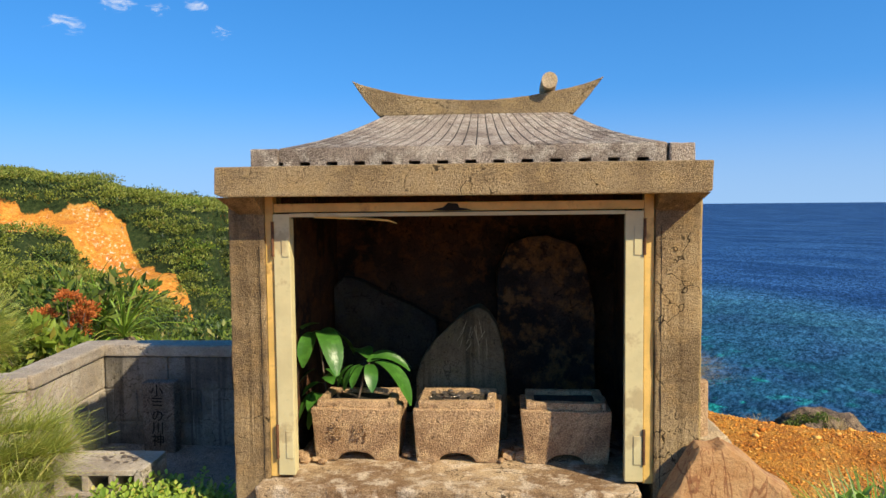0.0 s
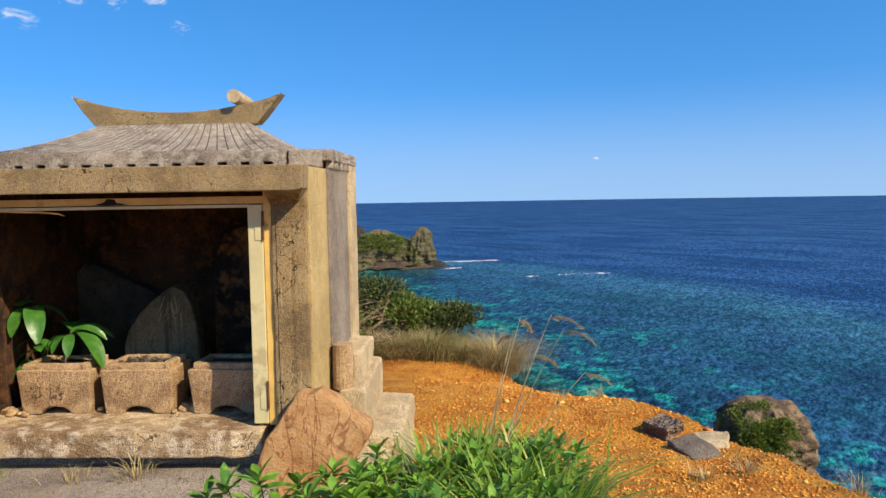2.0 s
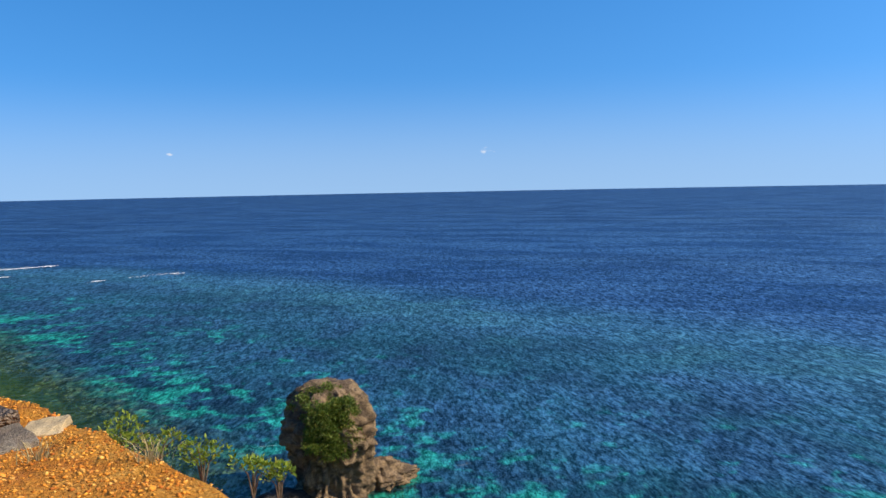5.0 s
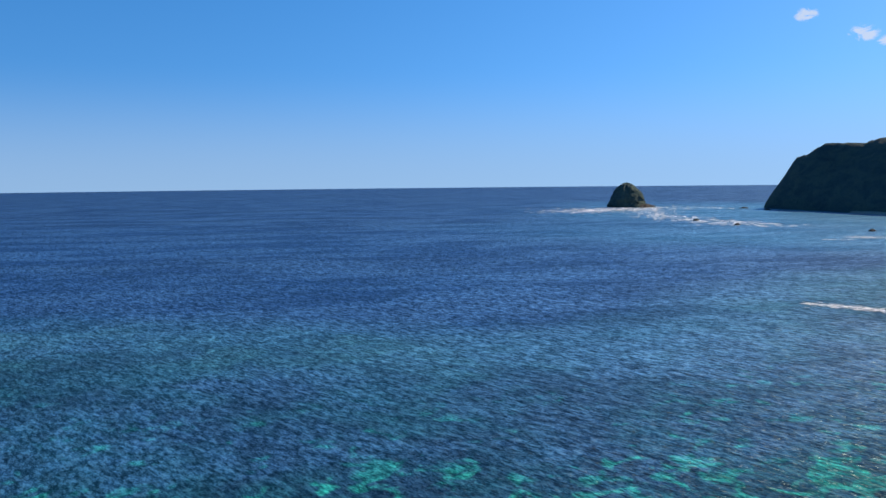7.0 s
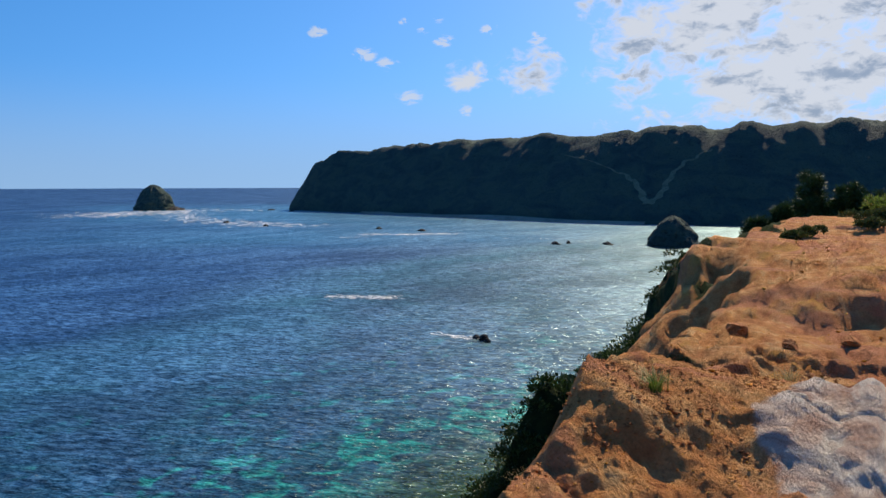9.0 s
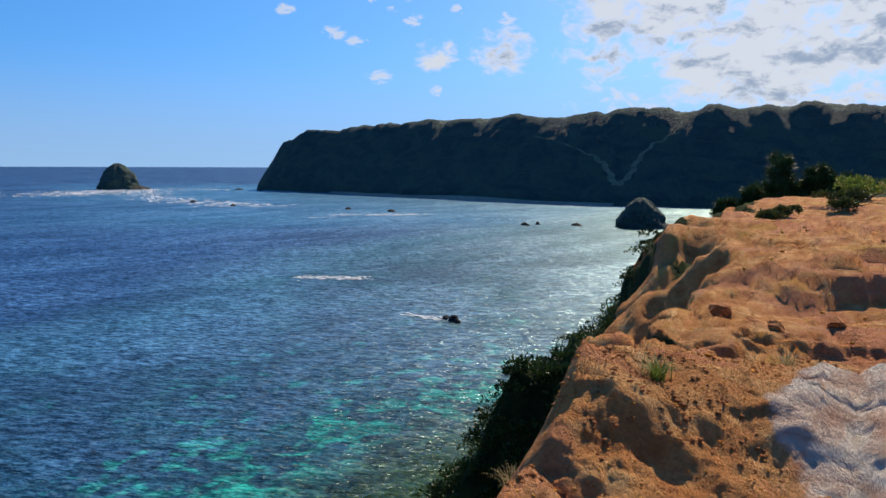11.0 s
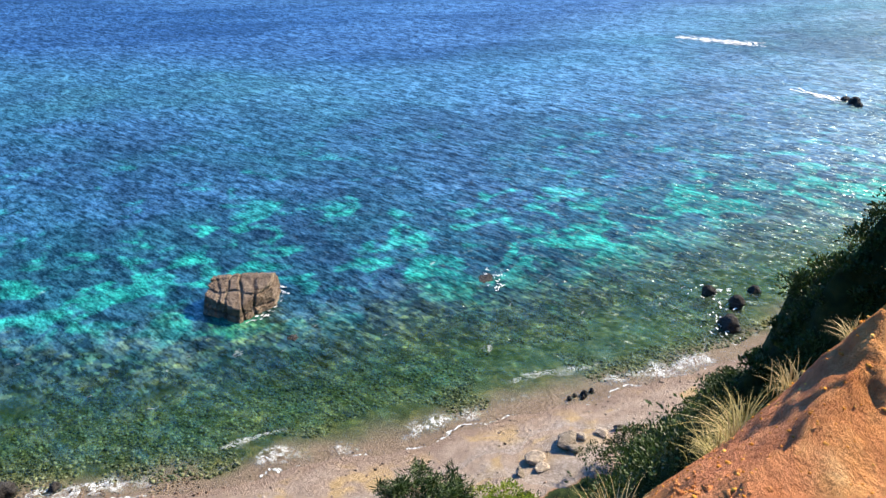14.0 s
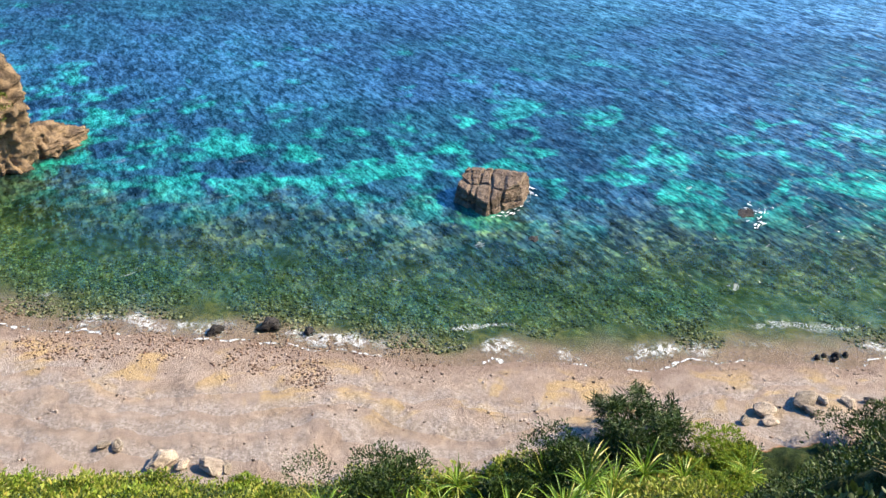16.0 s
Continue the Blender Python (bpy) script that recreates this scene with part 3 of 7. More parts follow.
def part(name, bm, material, parent=None, label="", smooth=False):
    """Links a bmesh as one mesh object, under a thing or a part."""
    me = bpy.data.meshes.new(name)
    bm.normal_update()
    bm.to_mesh(me)
    bm.free()
    return link_mesh(name, me, material, parent, label, smooth)


def raw(name, verts, faces, material, parent=None, label="", smooth=False):
    me = bpy.data.meshes.new(name)
    me.from_pydata(verts, [], faces)
    me.update()
    return link_mesh(name, me, material, parent, label, smooth)


def thing(name, label, category, group="", at=(0, 0, 0)):
    ob = new(name)
    ob.empty_display_size = 0.1
    ob.location = at
    return tagged(ob, label, category, group)


def worn(bm, amp, scale, seed=0.0):
    for v in bm.verts:
        n = noise.noise_vector(v.co * scale + Vector((seed, seed * 1.7, 0)))
        n2 = noise.noise_vector(v.co * scale * 4 + Vector((seed, 3, 0)))
        v.co += (n + 0.45 * n2) * amp


def box(size, at=(0, 0, 0), cell=0.08, bevel=0.006, amp=0.003, seed=0.0, bm=None):
    """A cast block with softened, slightly uneven edges."""
    b = bmesh.new()
    bmesh.ops.create_cube(b, size=1, matrix=Matrix.Translation(at) @ Matrix.Diagonal((*size, 1)))
    if bevel:
        bmesh.ops.bevel(b, geom=b.edges[:], offset=bevel, segments=2, affect="EDGES", profile=0.6)
    if cell:
        for axis in range(3):
            n = min(40, int(size[axis] / cell))
            for k in range(1, n):
                p = [0, 0, 0]
                p[axis] = at[axis] - size[axis] / 2 + size[axis] * k / n
                q = [0, 0, 0]
                q[axis] = 1
                bmesh.ops.bisect_plane(b, geom=b.verts[:] + b.edges[:] + b.faces[:], plane_co=p, plane_no=q)
        worn(b, amp, 7, seed)
    if bm is None:
        return b
    me = bpy.data.meshes.new("tmp")
    b.to_mesh(me)
    b.free()
    bm.from_mesh(me)
    bpy.data.meshes.remove(me)
    return bm


def span(x0, x1, y0, y1, z0, z1, **more):
    return box((x1 - x0, y1 - y0, z1 - z0), ((x0 + x1) / 2, (y0 + y1) / 2, (z0 + z1) / 2), **more)


def prism(outline, y0, y1, cell=0, amp=0.0, bevel=0.005, seed=0.0):
    """An outline in x and z, given depth along y."""
    b = bmesh.new()
    a = [b.verts.new((x, y0, z)) for x, z in outline]
    c = [b.verts.new((x, y1, z)) for x, z in outline]
    b.faces.new(a)
    b.faces.new(c[::-1])
    n = len(outline)
    for i in range(n):
        b.faces.new((a[i], c[i], c[(i + 1) % n], a[(i + 1) % n]))
    bmesh.ops.recalc_face_normals(b, faces=b.faces[:])
    if bevel:
        bmesh.ops.bevel(b, geom=b.edges[:], offset=bevel, segments=2, affect="EDGES", profile=0.6)
    if cell:
        bmesh.ops.triangulate(b, faces=b.faces[:])
        bmesh.ops.subdivide_edges(b, edges=[e for e in b.edges if e.calc_length() > cell], cuts=2, use_grid_fill=True)
        worn(b, amp, 6, seed)
    return b


def stone(radius, stretch=(1, 1, 1), rough=0.25, sub=3, seed=0.0, cuts=7):
    """A broken stone: a ball cut by random planes, then weathered."""
    b = bmesh.new()
    bmesh.ops.create_icosphere(b, subdivisions=sub, radius=1.0)
    rnd = random.Random(int(seed * 977) + 11)
    planes = []
    for _ in range(cuts):
        n = Vector((rnd.gauss(0, 1), rnd.gauss(0, 1), rnd.gauss(0, 1))).normalized()
        planes.append((n, rnd.uniform(0.55, 0.85)))
    for v in b.verts:
        for n, d in planes:
            over = v.co.dot(n) - d
            if over > 0:
                v.co -= n * over
        v.co += noise.noise_vector(v.co * 2.2 + Vector((seed, 0, 0))) * rough * 0.3 + noise.noise_vector(v.co * 6 + Vector((0, seed, 0))) * rough * 0.12
        v.co = Vector((v.co.x * stretch[0], v.co.y * stretch[1], v.co.z * stretch[2])) * radius
    return b


def tube(points, radii, sides=8, cap=True, bm=None):
    """A tapering limb along points."""
    b = bm or bmesh.new()
    rings = []
    for i, p in enumerate(points):
        p = Vector(p)
        t = (Vector(points[min(i + 1, len(points) - 1)]) - Vector(points[max(i - 1, 0)])).normalized()
        s = t.cross(Vector((0.13, 0.21, 0.97))).normalized()
        u = t.cross(s)
        rings.append([b.verts.new(p + (s * math.cos(a) + u * math.sin(a)) * radii[i]) for a in (2 * math.pi * k / sides for k in range(sides))])
    for r, q in zip(rings, rings[1:]):
        for k in range(sides):
            b.faces.new((r[k], r[(k + 1) % sides], q[(k + 1) % sides], q[k]))
    if cap:
        b.faces.new(rings[0][::-1])
        b.faces.new(rings[-1])
    return b


# value noise on arrays
LATTICE = np.random.RandomState(5).rand(256, 256)


def vnoise(x, y):
    xi, yi = np.floor(x).astype(int), np.floor(y).astype(int)
    fx, fy = x - xi, y - yi
    fx, fy = fx * fx * (3 - 2 * fx), fy * fy * (3 - 2 * fy)
    a, b = LATTICE[xi % 256, yi % 256], LATTICE[(xi + 1) % 256, yi % 256]
    c, d = LATTICE[xi % 256, (yi + 1) % 256], LATTICE[(xi + 1) % 256, (yi + 1) % 256]
    return (a + (b - a) * fx) * (1 - fy) + (c + (d - c) * fx) * fy - 0.5


def fbm(x, y, octaves=4, gain=0.5):
    out, amp = 0, 1.0
    for k in range(octaves):
        out = out + amp * vnoise(x * 2.03 ** k + 17.3 * k, y * 2.03 ** k - 9.1 * k)
        amp *= gain
    return out


def smooth(x, lo, hi):
    t = np.clip((x - lo) / (hi - lo), 0, 1)
    return t * t * (3 - 2 * t)


def offset_from(line, x, y):
    """Signed distance from a plan line: positive to the right of its way (the sea's side)."""
    best, sign = np.full(x.shape, 1e9), np.ones(x.shape)
    for (ax, ay), (bx, by) in zip(line, line[1:]):
        dx, dy = bx - ax, by - ay
        t = np.clip(((x - ax) * dx + (y - ay) * dy) / (dx * dx + dy * dy), 0, 1)
        px, py = x - ax - t * dx, y - ay - t * dy
        dist = np.hypot(px, py)
        side = -np.sign(dx * (y - ay) - dy * (x - ax))
        near = dist < best - 1e-9
        best, sign = np.where(near, dist, best), np.where(near, side, sign)
    return best * sign


# ---- the lie of the land ----
SEA_Z, SHORE_WOBBLE = -34.5, 1.0
EDGE = [(70, -130), (52, -62), (45, -38), (37, -24), (30, -17), (26.6, -15.2), (24.2, -13.7), (22.3, -12.5), (19.6, -10.7), (17.7, -9.3), (15.5, -7.9), (14.0, -7.1), (13.25, -6.6), (12.45, -6.1), (11.7, -5.62), (11.1, -5.3),
        (10.62, -5.06), (9.95, -4.48), (9.2, -4.03), (8.75, -3.84), (7.9, -3.45), (7.05, -2.9), (6.1, -2.1), (5.0, -0.8), (4.2, 0.6), (3.8, 1.8), (3.35, 3.2), (2.85, 5.6),
        (1, 9), (-6, 16), (-20, 38), (-34, 75), (-40, 104), (-60, 150), (-85, 240), (-130, 420)]
SHORE = [(160, -170), (120, -85), (95, -40), (83, -24), (74.5, -16), (68, -11.5), (63, -6.6), (58, -0.9), (53.2, 5.9), (47.6, 10.9), (43, 17.2), (39, 21.8),
         (36.2, 26.5), (34, 31), (32.3, 35), (28.5, 40), (25, 45), (21.5, 51), (14, 72), (2, 105), (-8, 150), (-22, 210), (-60, 300), (-110, 430)]
LEVELS = [(0, 0.5, 0.0), (-3, 2, 0.02), (0.6, -3.5, 0.0), (2, -3.6, -0.06), (2.9, -3.3, -0.3), (2.5, 0.5, -0.28), (3.2, 1.7, -0.42), (2.7, 5.2, -0.86),
          (1.6, 3, -0.34), (3.8, -3.5, -0.3), (5.4, -3.6, -0.38), (6.4, -3.4, -0.68), (8.4, -4.6, -0.98), (8, -6.5, -0.72), (11.1, -5.9, -0.42), (10.95, -5.35, -0.36), (11.25, -5.66, -0.26), (9.95, -4.65, -0.68), (10.0, -5.6, -0.78), (11.4, -7.5, -0.70), (10.2, -7.6, -0.62),
          (12.6, -6.3, -0.62), (13.2, -8.3, -0.95), (14.2, -8.6, -1.5), (15, -9.6, -1.75), (14.6, -10.6, -1.7), (17.6, -11.0, -1.6), (16.8, -12.4, -1.65), (20, -13, -1.5), (26, -16, -1.5), (30, -18.5, -1.75)]
# a bank of harder earth that steps up across the ledge
BANK, BANK_RISE = [(24.5, -13.0), (21.0, -12.6), (19.3, -12.4), (18.6, -13.2), (17.9, -15.5), (15, -24), (10, -40)], 0.85
LEVELS += [(33, -26, -1.35), (40, -45, -0.25), (0, -20, 0.3), (-10, -5, 0.3), (-6, 8, -1.6), (-9, 15, -3.2), (-16, 30, -6.5), (-31, 70, -12), (-44, 78, -7), (-57, 80, -1.5), (-63, 88, 5.2), (-55, 93, 4.6), (-50, 96, 2.4),
           (-43.5, 99, 1.4), (-39.5, 101, 0.0), (-75, 100, 6), (-90, 140, 6), (-60, 150, -3), (-60, 55, -4), (-40, 50, -8)]

# the bare landslip on the hill: plan points and half-widths
SCAR = [(-59, 82.0, 2.5), (-48, 84.0, 2.7), (-38.8, 76.3, 3.6), (-33.8, 75.6, 1.2)]


def plateau(x, y):
    num, den = 0, 0
    for px, py, pz in LEVELS:
        w = 1 / ((x - px) ** 2 + (y - py) ** 2 + 0.05) ** 1.6
        num, den = num + w * pz, den + w
    return num / den


def ground_height(x, y):
    """Height and masks of the land at plan points."""
    x, y = np.asarray(x, float), np.asarray(y, float)
    away = np.hypot(x - 5, y + 3)
    wob = smooth(away, 6, 30)
    out = offset_from(EDGE, x, y) + fbm(x * 0.8, y * 0.8, 3) * (0.26 + 2.1 * wob)
    sea = -offset_from(SHORE, x, y) + fbm(x * 0.25 + 40, y * 0.25, 3) * SHORE_WOBBLE * smooth(away, 12, 30)
    top = plateau(x, y)
    step_off = offset_from(BANK, x, y) + fbm(x * 1.3, y * 1.3, 3) * 0.7
    top = top + BANK_RISE * (0.6 * smooth(step_off, 0.7, -0.6) + 0.5 * smooth(step_off, -0.4, -3.2)) * smooth(y, -7.5, -9.5)
    s = np.clip(out, 0, None) / np.maximum(np.clip(out, 0, None) + np.clip(sea, 0, None), 0.05)
    prof = np.interp(s, [0, 0.02, 0.10, 0.2, 0.3, 0.42, 0.53, 0.62, 0.78, 1.0], [0, 0.115, 0.33, 0.47, 0.59, 0.71, 0.84, 0.925, 0.955, 1.0])
    easy = np.interp(s, [0, 0.02, 0.05, 0.088, 0.118, 0.145, 0.2, 0.32, 0.62, 0.78, 1.0], [0, 0.013, 0.038, 0.07, 0.11, 0.168, 0.31, 0.46, 0.77, 0.93, 1.0])
    prof = prof + (easy - prof) * smooth(x, 19, 23) * smooth(y + 0.12 * (x - 14), 2, -4)
    gentle = np.interp(s, [0, 0.02, 0.05, 0.07, 0.12, 0.2, 0.3, 0.42, 0.56, 0.68, 0.8, 1.0], [0, 0.040, 0.102, 0.165, 0.35, 0.47, 0.59, 0.71, 0.84, 0.92, 0.95, 1.0])
    prof = prof + (gentle - prof) * np.maximum(smooth(x, 12.4, 11.4), smooth(np.hypot((x - 13.3) / 2.4, (y + 4.4) / 1.0), 1.3, 0.8)) * smooth(x, 6.5, 7.2) * smooth(y, -0.5, -2.0)
    z = top + (SEA_Z - top) * prof
    z = np.where(sea <= 0, SEA_Z + np.maximum(sea * 0.12, -6), z)
    on_top = smooth(out, 0.6, -0.6)
    sand_from = np.interp(y, [12, 18, 20.5, 35], [0.70, 0.69, 0.605, 0.595])
    beach = smooth(s, sand_from - 0.03, sand_from + 0.03)
    slope = (1 - on_top) * (1 - beach)
    # rills, ledges and lumps
    flat_yard = smooth(np.maximum(np.abs(x + 0.6) / 3.2, np.abs(y - 0.6) / 3.4), 1.25, 0.85)
    lumps = fbm(x * 0.9 + 5, y * 0.9, 5, 0.55)
    bank = smooth(x, 8, 10) * on_top
    z = z + on_top * (1 - 0.9 * flat_yard) * lumps * (0.13 - 0.06 * bank)
    # the bare ledge: rounded swells, rills that run to the brow, crumbled grain
    ledge = smooth(out, 1.1, -0.1) * smooth(away, 21, 11) * smooth(x, 6.2, 8.2) * smooth(y, 0.5, -1.5)
    across, along = 0.62 * x + 0.78 * y, 0.78 * x - 0.62 * y
    rill = np.abs(fbm(along * 0.75 + 2 + fbm(x * 0.5, y * 0.5, 2) * 1.2, across * 0.22, 3, 0.5))
    z = z - ledge * np.clip(0.08 - rill, 0, 1) * 1.1
    z = z + ledge * (fbm(x * 0.55 + 3, y * 0.55, 3) * 0.10 + fbm(x * 2.3 + 7, y * 2.3, 4, 0.62) * 0.075 + fbm(x * 6.0, y * 6.0 + 3, 5, 0.66) * 0.052)
    crest = offset_from([(10.0, -5.75), (10.5, -5.55), (10.9, -5.3), (11.3, -5.25)], x, y) + fbm(x * 1.5, y * 1.5, 3) * 0.12
    z = z + smooth(np.abs(crest), 0.28, 0.02) * smooth(x, 9.7, 10.2) * smooth(x, 11.6, 11.2) * 0.10
    strata = (z + 0.18 * along + fbm(x * 0.7, y * 0.7 + 5, 3) * 0.25) / 0.17
    z = z + ledge * smooth(fbm(x * 0.3 + 11, y * 0.3, 2), 0.0, 0.25) * 0.05 * (np.floor(strata) + smooth(strata - np.floor(strata), 0.45, 1.0) - strata + 0.3)
    benches = smooth(out, 0.8, -0.3) * smooth(away, 9, 13) * smooth(away, 40, 26) * smooth(y, -3, -6)
    z = z + benches * (fbm(x * 2.6, y * 2.6 + 4, 4, 0.6) * 0.11 + fbm(x * 0.7 + 13, y * 0.7, 3) * 0.16)
    strata = (z + fbm(x * 0.6 + 2, y * 0.6, 4) * 0.22) / 0.26
    z = z + benches * 0.22 * (np.floor(strata) + smooth(strata - np.floor(strata), 0.55, 1.0) - strata + 0.3)
    z = z + slope * (fbm(x * 0.35 + 9, y * 0.35, 5) * np.minimum(1.3, 0.45 + out * 0.15))
    z = z + beach * smooth(sea, 0.5, 6) * (fbm(x * 0.3, y * 0.3, 4) * 0.5 + fbm(x * 1.4, y * 1.4, 3) * 0.12)
    veg_top = smooth(y + fbm(x * 0.4, y * 0.4, 3) * 2, 6.2, 8) * smooth(x, 4, 1)
    veg_top = np.maximum(veg_top, smooth(x + fbm(x * 0.5, y * 0.5 + 7, 3) * 1.5, -2.8, -4.2))
    veg_top = np.maximum(veg_top, smooth(away, 38, 44) * smooth(x + y * 0.1, 60, 50))
    scar = 0
    for (ax, ay, aw), (bx, by, bw) in zip(SCAR, SCAR[1:]):
        along = np.clip(((x - ax) * (bx - ax) + (y - ay) * (by - ay)) / ((bx - ax) ** 2 + (by - ay) ** 2), 0, 1)
        gap = np.hypot(x - ax - (bx - ax) * along, y - ay - (by - ay) * along) + fbm(x * 0.45, y * 0.45, 3) * 1.6
        scar = np.maximum(scar, smooth(gap - aw - (bw - aw) * along, 0.4, -0.4))
    near_face = smooth(out + fbm(x * 0.9, y * 0.9, 3) * 1.2, 1.9 + 1.6 * smooth(x, 12, 9), 0.9 + 1.3 * smooth(x, 12, 9)) * smooth(x + fbm(x * 0.6, y * 0.6, 2) * 1.5, 13.4, 12.2) * smooth(away, 34, 20)
    far_face = smooth(out, 3.0, 1.9) * smooth(x, 17, 20) * smooth(fbm(x * 0.45, y * 0.45, 3), -0.3, -0.1)
    veg = np.maximum(on_top * veg_top, slope * (1 - np.maximum(near_face, far_face))) * (1 - scar)
    veg = veg * smooth(np.hypot((x - 13.3) / 2.4, (y + 4.6) / 1.15), 0.85, 1.1)
    chalk = smooth(np.hypot((0.7 * (x - 10.5) - 0.71 * (y + 7.3)) / 1.7, (0.71 * (x - 10.5) + 0.7 * (y + 7.3)) / 0.85) + fbm(x * 1.2, y * 1.2, 3) * 0.5, 1.2, 0.7)
    groove = np.abs(fbm(along * 0.5 + 6, across * 1.1 + 2, 3, 0.5))
    z = z + chalk * (0.10 - 0.9 * np.clip(0.12 - groove, 0, 1))
    spur = smooth(np.hypot((x - 13.3) / 2.2, (y + 4.6) / 1.0), 1.2, 0.6)
    z = z + spur * (fbm(x * 1.3 + 8, y * 1.3, 4, 0.6) * 0.5 - np.abs(fbm(x * 2.4, y * 2.4 + 5, 3)) * 0.3)
    chalk = np.maximum(chalk, spur * smooth(fbm(x * 0.9 + 4, y * 0.9, 3), -0.1, 0.15))
    chalk = np.maximum(chalk, scar * smooth(fbm(x * 0.22 + 9, y * 0.22, 4), -0.05, 0.2) * 0.36)
    rust = smooth(x + fbm(x * 0.5, y * 0.5, 2) * 3, 5.5, 9)
    rust = rust * (1 - 0.85 * smooth(out + fbm(x * 0.9, y * 0.9, 2), 0.2, 0.9) * smooth(x, 16, 12))
    wet = smooth(sea, 2.2, 0.2)
    return dict(z=z, veg=veg, beach=beach * smooth(out, 1, 3), chalk=np.clip(chalk, 0, 1), wet=wet, rust=rust, bed=smooth(sea + fbm(x * 0.3, y * 0.3 + 9, 3) * 3, -1.5, -5.0), out=out, sea=sea)


def ground_z(x, y):
    return float(ground_height(np.array([x]), np.array([y]))["z"][0])


def polar_sheet(name, centre, radii, angles, heights, material, masks):
    a = np.radians(angles)
    rr, aa = np.meshgrid(radii, a, indexing="ij")
    x, y = centre[0] + rr * np.sin(aa), centre[1] + rr * np.cos(aa)
    data = heights(x.ravel(), y.ravel())
    verts = np.column_stack([x.ravel(), y.ravel(), data["z"]])
    n, m = len(radii), len(angles)
    i, j = np.meshgrid(np.arange(n - 1), np.arange(m), indexing="ij")
    k = (j + 1) % m
    faces = np.stack([i * m + j, i * m + k, (i + 1) * m + k, (i + 1) * m + j], -1).reshape(-1, 4)[:, ::-1]
    me = bpy.data.meshes.new(name)
    me.from_pydata(verts.tolist(), [], faces.tolist())
    for key in masks:
        me.attributes.new(key, "FLOAT", "POINT").data.foreach_set("value", np.ascontiguousarray(data[key], dtype=np.float32))
    me.update()
    return link_mesh(name, me, material, smooth=True)


def sheet_angles(fine, coarse):
    """Azimuths of a fan, closer together on the sides that the walk looks to."""
    out, a = [], -60.0
    while a < 300 - 1e-6:
        out.append(a)
        a += fine if -45 <= a < 150 else coarse
    return out


land_radii = np.concatenate([[0.02], np.geomspace(0.5, 4, 90), np.geomspace(4, 14, 330)[1:], np.geomspace(14, 460, 310)[1:]])
ground = polar_sheet("ground", (5.2, -3.2), land_radii, sheet_angles(0.3, 1.5), ground_height, SOIL, ["veg", "beach", "chalk", "wet", "bed", "rust", "sea"])
tagged(ground, "ochre clifftop soil falling to a sandy beach", "ground", kind="structure")


# outer edge of the reef flat
REEF = [(700, -420), (420, -90), (320, 12), (262, 30), (215, 40), (182, 58), (170, 88), (160, 128), (133, 190), (112, 262), (66, 350), (48, 376), (16, 412), (-30, 432), (-90, 470), (-200, 560)]
BAY = [(1000, 40), (850, -50), (705, -160), (615, -247), (572, -345), (520, -520)]


def sea_state(x, y):
    sea = offset_from(SHORE, x, y)
    bay = smooth(np.abs(offset_from(BAY, x, y)) + fbm(x * 0.006, y * 0.006, 3) * 160, 430, 120)
    return dict(bay=bay, reef=offset_from(REEF, x, y), z=np.full(x.shape, SEA_Z), shore=sea - fbm(x * 0.25 + 40, y * 0.25, 3) * SHORE_WOBBLE)


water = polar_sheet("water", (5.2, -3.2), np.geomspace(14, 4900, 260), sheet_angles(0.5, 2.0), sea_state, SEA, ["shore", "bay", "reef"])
tagged(water, "clear sea, turquoise over reef and deep blue beyond", "sea", kind="structure")

# ---- the shrine ----
shrine = thing("shrine", "small weathered concrete shrine with a tiled hip roof, open in front", "shrine")
# lintel: overhanging beam, its ends splayed back to the side walls
part("lintel", prism([(-1.0, 1.66), (-1.002, 1.545), (-0.97, 1.535), (0.965, 1.53), (0.995, 1.54), (1.0, 1.658)], 0.0, 0.16, 0.09, 0.003, 0.008, 1.0), CON_FRONT, shrine, "coarse sandy concrete lintel beam")
for x0, x1, seed in ((-0.995, -0.838, 1.0), (0.802, 0.985, 2.0)):
    part("pillar", span(x0, x1, 0.135, 0.40, 0.0, 1.545, cell=0.07, amp=0.004, bevel=0.008, seed=seed), CON_PILLAR, shrine, "cracked grey-brown concrete pillar")
# cracks that run down the pillars beside the door frame
for x, seed in ((-0.862, 3.0), (0.826, 4.0)):
    pts = [(x + 0.004 * noise.noise(Vector((seed, k * 0.7, 0))) + 0.0, 0.1345, 0.30 + k * 0.05) for k in range(23)]
    part("crack", tube(pts, [0.0009 + 0.0007 * (k % 3) for k in range(23)], 5), TAR, shrine)
# side walls in three upright bands
for side in (-1, 1):
    xs = sorted((side * 0.86, side * 0.998))
    part("side_wall", span(xs[0], xs[1], 0.165, 0.62, 0.0, 1.655, cell=0.09, amp=0.003, bevel=0.006, seed=5 + side), CON_SIDE, shrine, "smooth ochre-stained concrete side wall")
    xs = sorted((side * 0.86, side * 1.012))
    part("side_wall", span(xs[0], xs[1], 0.622, 1.26, 0.0, 1.66, cell=0.09, amp=0.003, bevel=0.006, seed=8 + side), CON_GREY, shrine, "rough grey concrete side wall")
    xs = sorted((side * 0.86, side * 1.03))
    part("corner_post", span(xs[0], xs[1], 1.262, 1.52, 0.0, 1.70, cell=0.09, amp=0.003, bevel=0.008, seed=11 + side), CON_PALE, shrine)
part("back_wall", span(-0.86, 0.86, 1.35, 1.50, 0.0, 1.66, cell=0.1, amp=0.006, bevel=0.004, seed=3), SOOT_SHADE, shrine, "sooty inner back wall, recess shade kept in its colour")
